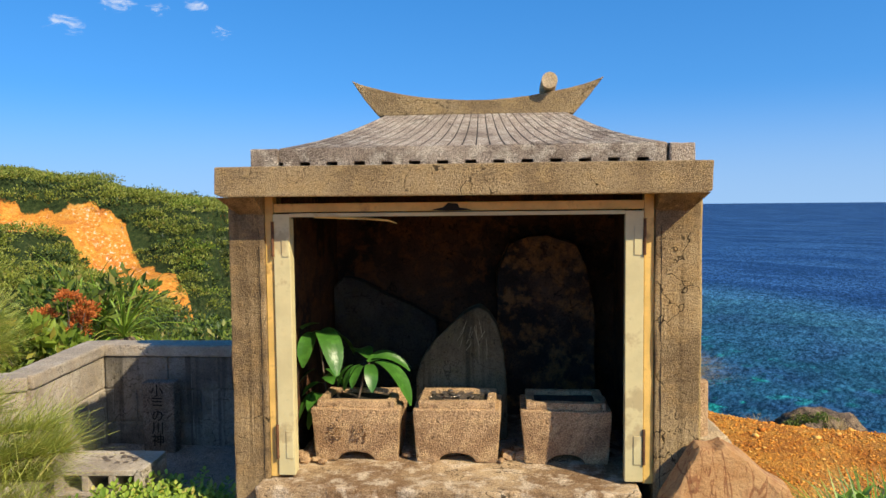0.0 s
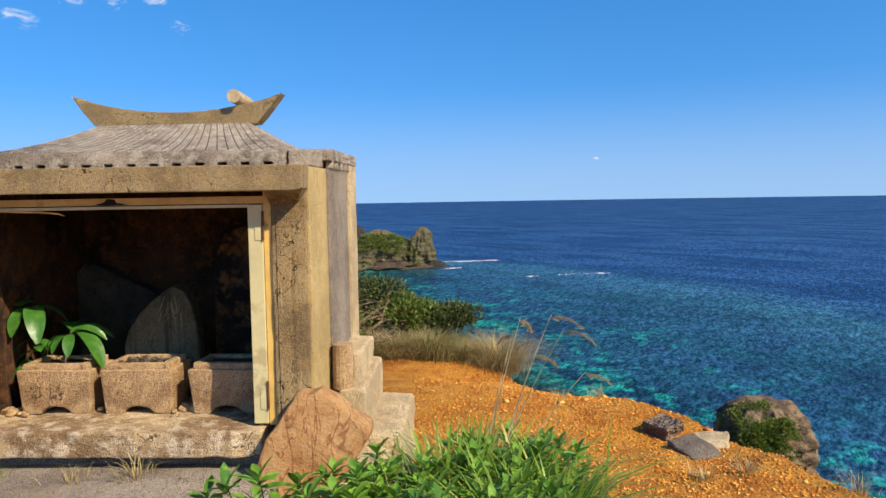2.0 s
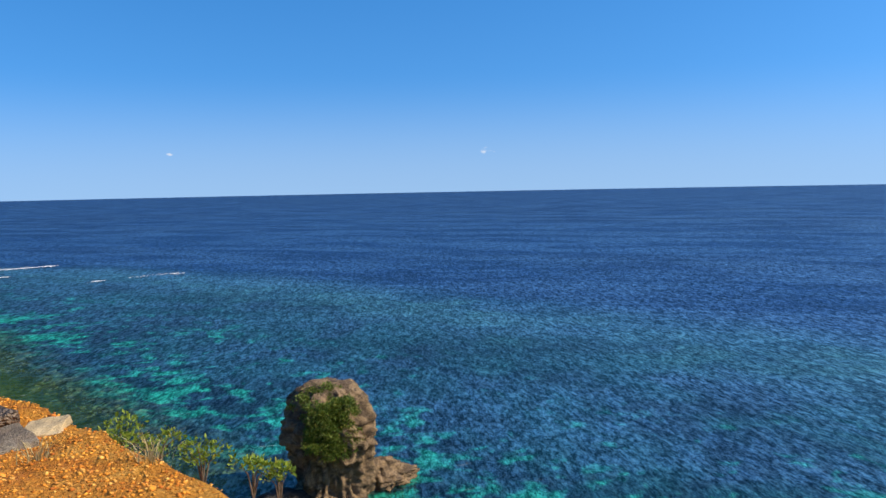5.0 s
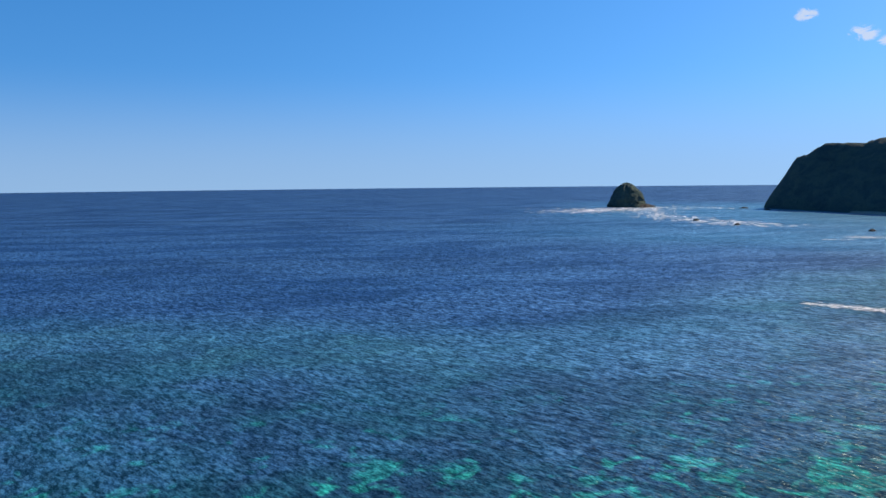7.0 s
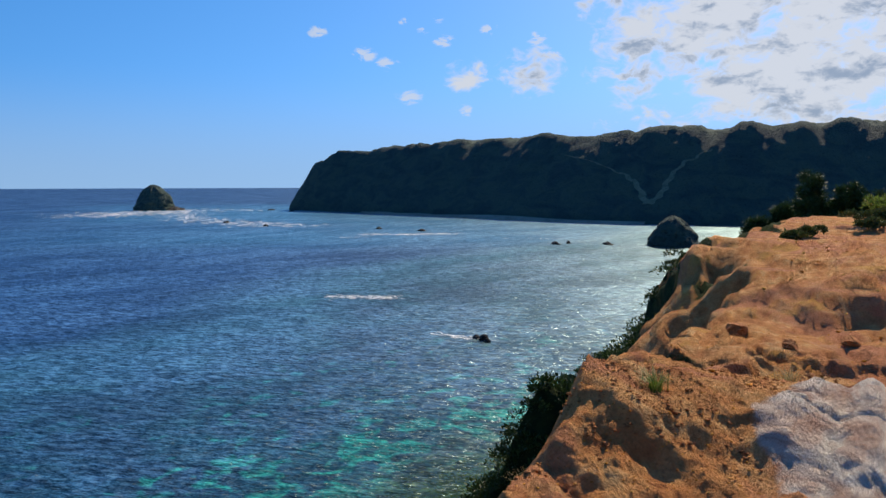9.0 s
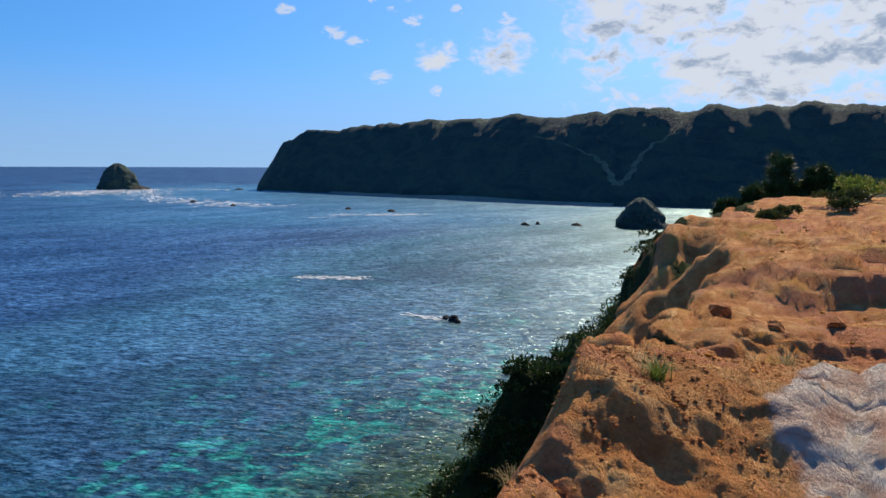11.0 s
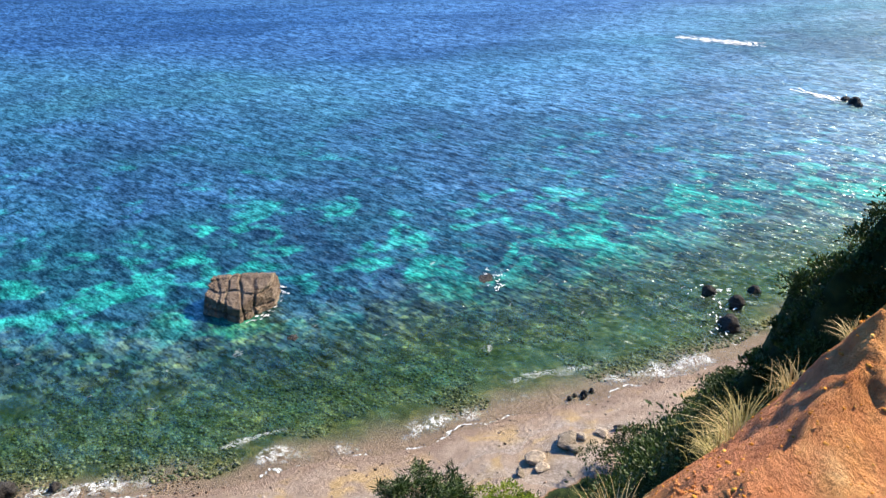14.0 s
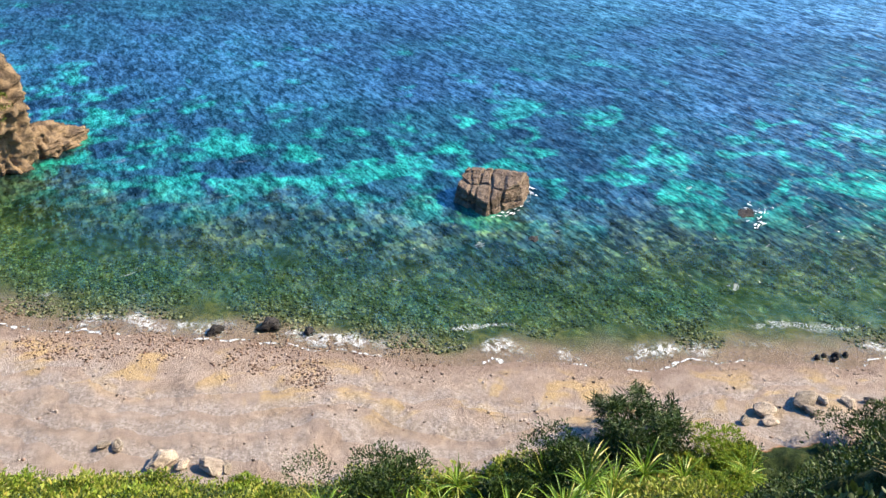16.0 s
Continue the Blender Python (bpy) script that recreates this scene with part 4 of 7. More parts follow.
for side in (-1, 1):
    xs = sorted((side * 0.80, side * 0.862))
    part("lining", span(xs[0], xs[1], 0.41, 1.35, 0.3, 1.56, cell=0.12, amp=0.005, bevel=0.003, seed=side), SOOT_SHADE, shrine)
# its near-black front supplies the dark gap above the door head
part("ceiling_slab", span(-0.86, 0.86, 0.165, 1.50, 1.555, 1.655, cell=0, bevel=0.004), SOOT_SHADE, shrine)
# floor slab that juts out in front, with broken edges
sill = span(-0.875, 0.74, 0.04, 1.35, 0.175, 0.31, cell=0.05, bevel=0.012, amp=0.006, seed=6)
for v in sill.verts:
    if v.co.y < 0.08:
        v.co.y += 0.03 * max(0, noise.noise(Vector((v.co.x * 5, v.co.z * 7, 2)))) + 0.02 * (v.co.x > 0.62)
        if v.co.z < 0.19:
            v.co.z += 0.03 * max(0, noise.noise(Vector((v.co.x * 9, 4, 2))) - 0.25)
part("sill", sill, SILL_BROWN, shrine, "chipped concrete floor slab jutting out in front")
part("plinth", span(-0.90, 0.84, 0.16, 1.55, 0.0, 0.178, cell=0.1, bevel=0.006), CON_GREY, shrine)
part("apron", span(-0.98, 0.86, -0.62, 0.20, -0.12, 0.105, cell=0.08, bevel=0.012, amp=0.006, seed=9), CON_GREY, shrine, "low cracked concrete apron before the sill")
# steel door frame and the two folded door leaves
part("door_frame", span(-0.838, -0.802, 0.150, 0.205, 0.315, 1.535, cell=0, bevel=0.003), YELLOW, shrine, "yellowed painted timber door frame")
part("jamb", span(0.760, 0.800, 0.150, 0.205, 0.315, 1.535, cell=0, bevel=0.003), YELLOW, shrine)
part("head", span(-0.80, 0.76, 0.152, 0.205, 1.468, 1.506, cell=0, bevel=0.003), YELLOW, shrine)
part("head_strip", span(-0.73, 0.68, 0.142, 0.20, 1.448, 1.464, cell=0, bevel=0.002), CREAM, shrine)
for x0, x1, hinge in ((-0.800, -0.728, -0.802), (0.682, 0.757, 0.760)):
    leaf = part("door_stile", span(x0, x1, 0.140, 0.172, 0.325, 1.462, cell=0, bevel=0.003), CREAM, shrine, "cream painted door edge, rusty at the foot")
    for z0 in (0.40, 1.28):
        part("hinge", tube([(hinge, 0.136, z0), (hinge, 0.136, z0 + 0.15)], [0.0065, 0.0065], 8), RUST, leaf)
        part("hinge_plate", span(x0 + 0.036, x1 - 0.006, 0.1365, 0.1405, z0, z0 + 0.12, cell=0, bevel=0.001), CREAM, leaf)
    part("door_panel", span(*sorted((x0 + (0.066 if x0 < 0 else 0.003), x0 + (0.072 if x0 < 0 else 0.009))), 0.173, 0.20, 0.33, 1.44, cell=0, bevel=0.001), CREAM, leaf)
part("charred_patch", prism([(-0.12, 1.472), (-0.06, 1.469), (0.05, 1.471), (0.03, 1.478), (0.0, 1.481), (-0.01, 1.499), (-0.05, 1.503), (-0.07, 1.484), (-0.10, 1.478)], 0.1495, 0.154, 0, 0, 0.0005), TAR, shrine, "charred rotten patch in the door head")
# haunches over the pillars
for xo, xi, xs in ((-0.998, -0.838, -0.945), (0.992, 0.802, 0.94)):
    b = bmesh.new()
    for p in ((xo, 0.012, 1.534), (xi, 0.012, 1.534), (xo, 0.1335, 1.534), (xi, 0.1335, 1.534), (xs, 0.1335, 1.462), (xi, 0.1335, 1.462)):
        b.verts.new(p)
    bmesh.ops.convex_hull(b, input=b.verts[:])
    bmesh.ops.recalc_face_normals(b, faces=b.faces[:])
    part("haunch", b, CON_PILLAR, shrine)
# splinter hanging from the head
part("splinter", tube([(-0.62, 0.145, 1.447), (-0.40, 0.14, 1.44), (-0.30, 0.138, 1.43), (-0.265, 0.137, 1.418)], [0.004, 0.006, 0.004, 0.001], 5), YELLOW, shrine)

# roof: cornice with dentils, hipped tile field, curved ridge
cornice = part("cornice", span(-0.80, 0.872, 0.245, 1.50, 1.684, 1.744, cell=0.08, bevel=0.006, amp=0.004, seed=2), CON_ROOF, shrine, "weathered grey cornice under the tiles")
for k in range(14):
    x = -0.78 + k * 0.121
    part("dentil", span(x, x + 0.072, 0.238, 0.34, 1.656, 1.687, cell=0, bevel=0.004), CON_ROOF, cornice)
for side in (-1, 1):
    xs = sorted((side * 0.80 if side < 0 else 0.874, side * 0.925 if side < 0 else 0.985))
    part("corner_block", span(xs[0], xs[1], 0.235, 0.60, 1.66, 1.746, cell=0.05, bevel=0.01, amp=0.005, seed=side + 4), CON_ROOF, shrine)
    xs = sorted((side * 0.86, side * 1.035))
    eave = part("side_cornice", span(xs[0], xs[1], 0.602, 1.53, 1.702, 1.768, cell=0.06, bevel=0.008, amp=0.005, seed=side + 7), CON_ROOF, shrine)
    for k in range(6):
        y = 0.66 + k * 0.145
        xs = sorted((side * 0.99, side * 1.03))
        part("dentil", span(xs[0], xs[1], y, y + 0.07, 1.662, 1.703, cell=0, bevel=0.004), CON_ROOF, eave)


def roof_point(u, v, back=False):
    """The front hip: u runs along the eave from 0 to 1, v from eave to ridge."""
    x0, x1 = -0.80 + (-0.43 + 0.80) * v, 0.87 + (0.50 - 0.87) * v
    sag = 0.022 * math.sin(math.pi * v)
    y = 0.25 + 0.632 * v
    z = 1.747 + 0.204 * v - sag 
    return Vector((x0 + (x1 - x0) * u, 1.78 - y if back else y, z))


roof = part("roof", span(-0.42, 0.49, 0.86, 0.92, 1.74, 1.94, cell=0, bevel=0.01), CON_ROOF, shrine)
tile_count = 27
for back in (False, True):
    for k in range(tile_count):
        b = bmesh.new()
        rows = []
        for j in range(7):
            v = j / 6
            gap = 0.05 / tile_count
            u0, u1 = k / tile_count + gap, (k + 1) / tile_count - gap
            a, c = roof_point(u0, v, back), roof_point(u1, v, back)
            lift = 0.003 * noise.noise(Vector((k * 3.1, j * 1.3, back)))
            mid = (a + c) / 2 + Vector((0, 0, 0.0015 + lift * 0.5))
            rows.append([b.verts.new(p) for p in (a - Vector((0, 0, 0.03)), a, mid, c, c - Vector((0, 0, 0.03)))])
        for r, q in zip(rows, rows[1:]):
            for i in range(4):
                b.faces.new((r[i], r[i + 1], q[i + 1], q[i]))
        b.faces.new(rows[0][::-1])
        bmesh.ops.recalc_face_normals(b, faces=b.faces[:])
        part("roof_tile", b, CON_ROOF, roof)
for back in (False, True):
    for k in range(1, tile_count):
        b = bmesh.new()
        rows = []
        for j in range(7):
            a, c = roof_point((k - 0.055) / tile_count, j / 6, back), roof_point((k + 0.055) / tile_count, j / 6, back)
            rows.append([b.verts.new(p + Vector((0, 0, 0.0012))) for p in (a, c)])
        for r, q in zip(rows, rows[1:]):
            b.faces.new((r[0], r[1], q[1], q[0]))
        part("tile_joint", b, JOINT, roof)
for side in (0, 1):
    b = bmesh.new()
    rows = []
    for j in range(7):
        v = j / 6
        a, c = roof_point(side, v), roof_point(side, v, True)
        rows.append([b.verts.new(a.lerp(c, t) + Vector((0, 0, -0.004))) for t in (0, 0.25, 0.5, 0.75, 1)])
    for r, q in zip(rows, rows[1:]):
        for i in range(4):
            b.faces.new((r[i], r[i + 1], q[i + 1], q[i]))
    bmesh.ops.recalc_face_normals(b, faces=b.faces[:])
    part("hip_end", b, CON_ROOF, roof)
    b = span(-0.83, 0.90, 0.30, 1.48, 1.734, 1.743, cell=0, bevel=0) if side == 0 else None
    if b:
        part("roof_deck", b, TAR, roof)
outline = [(-0.60, 2.135)]
for k in range(1, 24):
    u = k / 24
    outline.append((-0.60 + 1.287 * u, 2.135 - 0.108 * math.sin(math.pi * u) ** 0.8 - 0.009 * u))
outline += [(0.687, 2.126), (0.60, 2.02), (0.535, 1.945), (0.25, 1.948), (-0.10, 1.95), (-0.465, 1.95), (-0.53, 2.03)]
part("ridge", prism(outline, 0.885, 1.01, 0.06, 0.003, 0.006, 4.0), CON_FRONT, shrine, "curved concrete ridge with upswept horns")
part("ridge_log", tube([(0.412, 0.84, 2.108), (0.412, 0.96, 2.103), (0.412, 1.12, 2.095)], [0.040, 0.042, 0.041], 20), CON_PALE, shrine, "short round concrete log across the ridge")

# stepped concrete footing along the side
for name, args in (("footing_upper", (1.0, 1.15, 0.72, 1.34, 0.10, 0.57)), ("footing_middle", (1.05, 1.21, 0.50, 1.38, 0.0, 0.41)), ("footing_lower", (1.10, 1.42, 0.42, 1.33, -0.35, 0.175)),
                   ("footing_step", (1.05, 1.36, -0.10, 0.44, -0.35, 0.10))):
    part(name, span(*args, cell=0.06, bevel=0.022, amp=0.013, seed=args[0] * 9), CON_PALE, shrine, "pale broken-edged concrete footing step")
part("post_stub", tube([(1.075, 0.58, 0.40), (1.075, 0.58, 0.655)], [0.058, 0.056], 16), CON_POT, shrine, "short broken concrete post stub")

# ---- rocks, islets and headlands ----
# canopy tones raised and blued, so distance haze sits in the colour
HAZY_FOREST = rock_material("hazy_forest_canopy_far", ((0.036, 0.060, 0.062), (0.054, 0.084, 0.078), (0.080, 0.112, 0.085)), 0.06, 1.0, 1.0)
PALE_SHORE = rock_material("pale_shore_far", ((0.16, 0.14, 0.12), (0.24, 0.21, 0.17), (0.30, 0.27, 0.22)), 0.2, 0.5, 1.0)
GULLY = rock_material("pale_gully_far", ((0.10, 0.105, 0.07), (0.15, 0.155, 0.105), (0.20, 0.195, 0.135)), 0.2, 0.5, 1.0)
ORANGE_HILL = rock_material("orange_earth_far", ((0.26, 0.10, 0.03), (0.42, 0.19, 0.065), (0.34, 0.14, 0.05)), 0.12, 0.9, 1.5)
GREY_CLIFF = rock_material("grey_green_cliff", ((0.055, 0.045, 0.03), (0.11, 0.10, 0.05), (0.17, 0.145, 0.085)), 0.18, 1.0, 2.0)
STACK_ROCK = rock_material("ochre_sea_stack_rock", ((0.04, 0.028, 0.022), (0.14, 0.10, 0.066), (0.30, 0.21, 0.125)), 0.9, 1.0, 0.8)
LEAF_GREEN = foliage("green_leaves", (0.055, 0.10, 0.015), (0.20, 0.27, 0.045), (0.36, 0.30, 0.08), 0.5, 0.35, 0.35)
LEAF_DARK = foliage("dark_leaves", (0.016, 0.036, 0.009), (0.060, 0.105, 0.022), None, 0.5, 0.15)
LEAF_OLIVE = foliage("olive_leaves", (0.028, 0.045, 0.012), (0.10, 0.125, 0.032), (0.16, 0.14, 0.06), 0.6, 0.2, 0.4)
LEAF_BRIGHT = foliage("bright_leaves", (0.10, 0.17, 0.018), (0.30, 0.40, 0.05), (0.42, 0.36, 0.06), 0.5, 0.4, 0.25)
LEAF_RED = foliage("rust_red_leaves", (0.34, 0.085, 0.018), (0.62, 0.20, 0.045), None, 0.6, 0.3, 0.0)
LEAF_HILL = foliage("hillside_leaves", (0.11, 0.15, 0.02), (0.34, 0.38, 0.06), (0.40, 0.33, 0.10), 0.55, 0.3, 0.3)
OLIVE_GRASS = foliage("olive_dry_grass", (0.15, 0.14, 0.035), (0.44, 0.37, 0.13), (0.62, 0.52, 0.28), 0.65, 0.3, 0.2)
PLUME = foliage("pale_plume", (0.48, 0.40, 0.24), (0.74, 0.64, 0.44), None, 0.8, 0.3, 0.0)
WEED = foliage("fresh_weed", (0.11, 0.20, 0.02), (0.34, 0.46, 0.06), (0.5, 0.45, 0.1), 0.45, 0.3, 0.1)
STRAW = plain("straw_stalk", (0.66, 0.54, 0.32), 0.7, 0, 0.15, 20, 0.1)
DRY_GRASS = foliage("dry_grass", (0.26, 0.19, 0.075), (0.52, 0.42, 0.20), (0.64, 0.55, 0.34), 0.7, 0.3, 0.15)
GREEN_GRASS = foliage("green_grass", (0.06, 0.12, 0.015), (0.22, 0.30, 0.05), (0.45, 0.38, 0.13), 0.55)
STRAP_LEAF = foliage("strap_leaves", (0.08, 0.17, 0.015), (0.26, 0.40, 0.045), (0.45, 0.42, 0.10), 0.4, 0.3, 0.15)
PINE = foliage("pine_needles", (0.26, 0.32, 0.05), (0.54, 0.58, 0.14), (0.66, 0.58, 0.22), 0.6, 0.4, 0.0)
BARK = plain("grey_bark", (0.16, 0.12, 0.085), 0.9, 0, 0.4, 12, 0.6)
TWIG = plain("bleached_twigs", (0.24, 0.17, 0.11), 0.9, 0, 0.4, 12, 0.3)
FOAM = plain("sea_foam", (0.82, 0.84, 0.85), 0.7, 0, 0.06, 2, 0.3)


def fast_mesh(name, verts, faces, material, parent=None, label="", smooth=False):
    """Many faces of one size, from arrays."""
    verts, faces = np.asarray(verts, np.float32), np.asarray(faces, np.int32)
    me = bpy.data.meshes.new(name)
    n, k = faces.shape
    me.vertices.add(len(verts))
    me.vertices.foreach_set("co", verts.ravel())
    me.loops.add(n * k)
    me.loops.foreach_set("vertex_index", faces.ravel())
    me.polygons.add(n)
    me.polygons.foreach_set("loop_start", np.arange(0, n * k, k, dtype=np.int32))
    me.update(calc_edges=True)
    me.validate()
    return link_mesh(name, me, material, parent, label, smooth)


def rock_mass(name, at, radii, height, base, material, parent=None, seed=0.0, lean=(0, 0), power=0.5, strata=0.06, jag=0.16, rings=44, sides=72, slant=0.0, label="", notch=0.0, square=0.0, crag=0.0):
    """A standing rock: stacked uneven rings with ledges, closed over a broken top."""
    rnd = np.random.RandomState(int(seed * 100) + 3)
    ph = rnd.rand(6) * 6.28
    verts, faces = [], []
    for i in range(rings + 1):
        v = i / rings
        prof = (1 - v ** (1 / power)) ** power if power < 1 else (1 - v) ** (1 / power)
        step_in = 1 - strata * ((v * 9 + rnd.rand() * 0.3) % 1.0)
        for j in range(sides):
            a = 2 * math.pi * j / sides
            n = noise.fractal(Vector((math.cos(a) * 1.3 + seed, math.sin(a) * 1.3, v * 2.2)), 0.9, 2.1, 5)
            n2 = abs(noise.noise(Vector((math.cos(a) * 3 + seed, math.sin(a) * 3, v * 1.1))))
            r = prof * step_in * (1 + jag * 1.6 * n - jag * n2 * 1.2)
            if crag:
                r *= 1 - crag * abs(noise.noise(Vector((math.cos(a) * 5 + seed, math.sin(a) * 5, v * 7)))) * 2 - crag * 0.6 * abs(noise.noise(Vector((math.cos(a) * 13, math.sin(a) * 13 + seed, v * 15)))) * 2
            if square:
                r *= (abs(math.cos(a)) ** square + abs(math.sin(a)) ** square) ** (-1 / square) * (1 + 0.07 * round(3 * noise.noise(Vector((math.cos(a) * 2.2, math.sin(a) * 2.2, round(v * 3.5) + seed)))))
            x, y = math.cos(a) * radii[0] * r, math.sin(a) * radii[1] * r
            h = v * height * (1 + slant * math.cos(a - ph[0]) * 0.5 * prof) + 0.04 * height * noise.noise(Vector((x * 0.5 + seed, y * 0.5, v * 3)))
            if notch and v > 0.6:
                h -= notch * height * max(0, noise.noise(Vector((x * 0.28 + seed * 3, y * 0.28, 7))))
            verts.append((at[0] + x + lean[0] * v * height, at[1] + y + lean[1] * v * height, base + h))
    for i in range(rings):
        for j in range(sides):
            k = (j + 1) % sides
            faces.append((i * sides + j, i * sides + k, (i + 1) * sides + k, (i + 1) * sides + j))
    ob = fast_mesh(name, verts, faces, material, parent, label, False)
    return ob


def leaf_arrays(pos, way, length, width, fold=0.25, droop=0.0):
    """Folded diamond leaves: two triangles each, arrays of verts and faces."""
    n = len(pos)
    way = way / np.maximum(np.linalg.norm(way, axis=1, keepdims=True), 1e-6)
    ref = np.random.RandomState(n % 9973).randn(n, 3)
    side = np.cross(way, ref)
    side /= np.maximum(np.linalg.norm(side, axis=1, keepdims=True), 1e-6)
    nor = np.cross(side, way)
    length, width = np.broadcast_to(length, n)[:, None], np.broadcast_to(width, n)[:, None]
    mid = pos + way * length * 0.5 - np.array([0, 0, 1]) * droop * length * 0.15
    tip = pos + way * length - np.array([0, 0, 1]) * droop * length * 0.5
    a, b = mid + side * width * 0.5 + nor * width * fold, mid - side * width * 0.5 + nor * width * fold
    verts = np.stack([pos, a, tip, b], 1).reshape(-1, 3)
    base = np.arange(n)[:, None] * 4
    faces = np.concatenate([base + [0, 1, 2], base + [0, 2, 3]], 1).reshape(-1, 3)
    return verts, faces


def clump_points(centres, radii, per, rnd, flat=0.75, up=0.5):
    """Leaf spots and ways in uneven rounded clumps."""
    n = len(centres)
    d = rnd.randn(n, per, 3)
    d /= np.linalg.norm(d, axis=2, keepdims=True)
    d[..., 2] = np.abs(d[..., 2]) * 0.95 - 0.12
    lump = 1 + 0.35 * np.sin(d[..., 0] * 5 + rnd.rand(n, 1) * 6) * np.sin(d[..., 1] * 4 + rnd.rand(n, 1) * 6)
    r = radii[:, None] * lump * (0.55 + 0.5 * rnd.rand(n, per) ** 0.6)
    pos = centres[:, None, :] + d * r[..., None] * np.array([1, 1, flat])
    way = d + 0.55 * rnd.randn(n, per, 3) + np.array([0, 0, up])
    return pos.reshape(-1, 3), way.reshape(-1, 3)


# sea stack with scrub on its crown
stack = thing("sea_stack", "ochre rock stack in the sea with green scrub on top", "rock")
rock_mass("rock_body", (33.8, 79.9), (5.1, 5.0), 14.2, SEA_Z - 1.2, STACK_ROCK, stack, 2.3, (0.0, 0.0), 0.24, 0.05, 0.18, 90, 150, 0.05, notch=0.10, square=3.0, crag=0.10)
rock_mass("rock_foot", (39.3, 79.2), (5.2, 3.4), 4.0, SEA_Z - 0.8, STACK_ROCK, stack, 4.1, (0, 0), 0.6, 0.10, 0.3, 36, 90, crag=0.14)
rock_mass("rock_foot", (26.8, 78.8), (5.2, 3.4), 2.6, SEA_Z - 0.8, DARKROCK, stack, 6.4, (0, 0), 0.6, 0.08, 0.3, 24, 60)
rnd = np.random.RandomState(21)
ca = rnd.rand(90, 2) * 2 - 1
cc = np.column_stack([32.8 + ca[:, 0] * 3.3, 79.2 + ca[:, 1] * 3.6, np.full(90, -22.1)])
cc[:, 2] -= np.hypot(ca[:, 0], ca[:, 1]) ** 3 * 1.8 + np.clip(-(ca[:, 1]), 0, 1) * 1.6
front = np.column_stack([rnd.uniform(29.6, 34.6, 150), rnd.uniform(74.7, 75.9, 150), rnd.uniform(-29.0, -22.8, 150)])
front[:, 1] += (front[:, 2] + 27) * 0.08
pos, way = clump_points(np.concatenate([cc, front]), rnd.uniform(0.45, 1.0, 240), 110, rnd)
v, f = leaf_arrays(pos, way, rnd.uniform(0.18, 0.34, len(pos)), 0.14)
fast_mesh("scrub", v, f, LEAF_GREEN, stack, "dark green wind-cut scrub")

# rocks in the shallows
def cracked_rock(name, at, size, seed):
    """A block of jointed rock: flat broken faces, level beds and upright cracks."""
    rr = random.Random(seed)
    b = bmesh.new()
    bmesh.ops.create_icosphere(b, subdivisions=6, radius=1.0)
    planes = []
    for k in range(6):
        a = k * 1.05 + rr.uniform(-0.2, 0.2)
        planes.append((Vector((math.cos(a), math.sin(a), rr.uniform(0.0, 0.22))).normalized(), rr.uniform(0.56, 0.70)))
    planes += [(Vector((rr.gauss(0, 0.25), rr.gauss(0, 0.25), 1)).normalized(), rr.uniform(0.43, 0.49)) for _ in range(3)]
    beds, joints = [-0.20, 0.10, 0.36], [(2.1, -0.31), (2.2, -0.02), (2.05, 0.2), (2.3, 0.42), (0.6, 0.05)]
    for v in b.verts:
        for n, d in planes:
            over = v.co.dot(n) - d
            if over > 0:
                v.co -= n * over
        c = v.co.copy()
        wob = 0.05 * noise.noise(c * 3)
        cut = 0.0
        for z in beds:
            cut = max(cut, 1 - abs(c.z - z - wob) / 0.022)
        for a, o in joints:
            cut = max(cut, 1.5 * (1 - abs(c.x * math.cos(a) + c.y * math.sin(a) - o - wob) / 0.028))
        out = Vector((c.x, c.y, c.z * 0.4)).normalized()
        shelf = 0.05 * math.floor(3 * noise.noise(Vector((round(c.x * 3.2), round(c.y * 3.2), round(c.z * 4) + seed))))
        v.co += out * (0.6 * shelf - 0.055 * max(0, cut) + 0.02 * noise.noise(c * 9))
        v.co = Vector((v.co.x * size[0], v.co.y * size[1], v.co.z * size[2]))
    ob = part(name, b, SEAROCK)
    ob.location = at
    return ob


searock = cracked_rock("sea_rock", (61.9, 34.8, SEA_Z), (5.6, 4.9, 5.6), 3)
tagged(searock, "blocky brown cracked rock rising from shallow water", "rock", "rocks in the shallows")
for k, (x, y, r, h) in enumerate([(74.6, 13.9, 1.9, 0.08), (79, -8, 0.9, 0.8), (77.2, -10.6, 1.0, 1.1), (72.6, -9.9, 1.25, 1.2), (81, -12.4, 0.8, 0.6), (57.6, 27.0, 1.0, 0.12), (34.2, 35.4, 1.0, 0.6), (31.2, 38, 0.7, 0.5),
                                  (35.6, 32.6, 0.5, 0.4), (56.5, 2.2, 0.35, 0.3), (57.1, 1.9, 0.3, 0.22), (57.6, 1.2, 0.42, 0.35), (58.2, 0.7, 0.3, 0.28), (57.0, 1.2, 0.28, 0.25), (172.5, -34.5, 1.5, 1.5), (175, -33.2, 1.1, 0.9), (170.4, -35, 0.9, 0.9)]):
    ob = rock_mass("shallows_rock", (x, y), (r, r * 0.8), h + 0.5, SEA_Z - 0.5, DARKROCK, None, 10 + k * 1.7, (0, 0), 0.45, 0.05, 0.3, 12, 28)
    tagged(ob, "dark wet boulder awash in shallow water", "rock", "boulders awash")

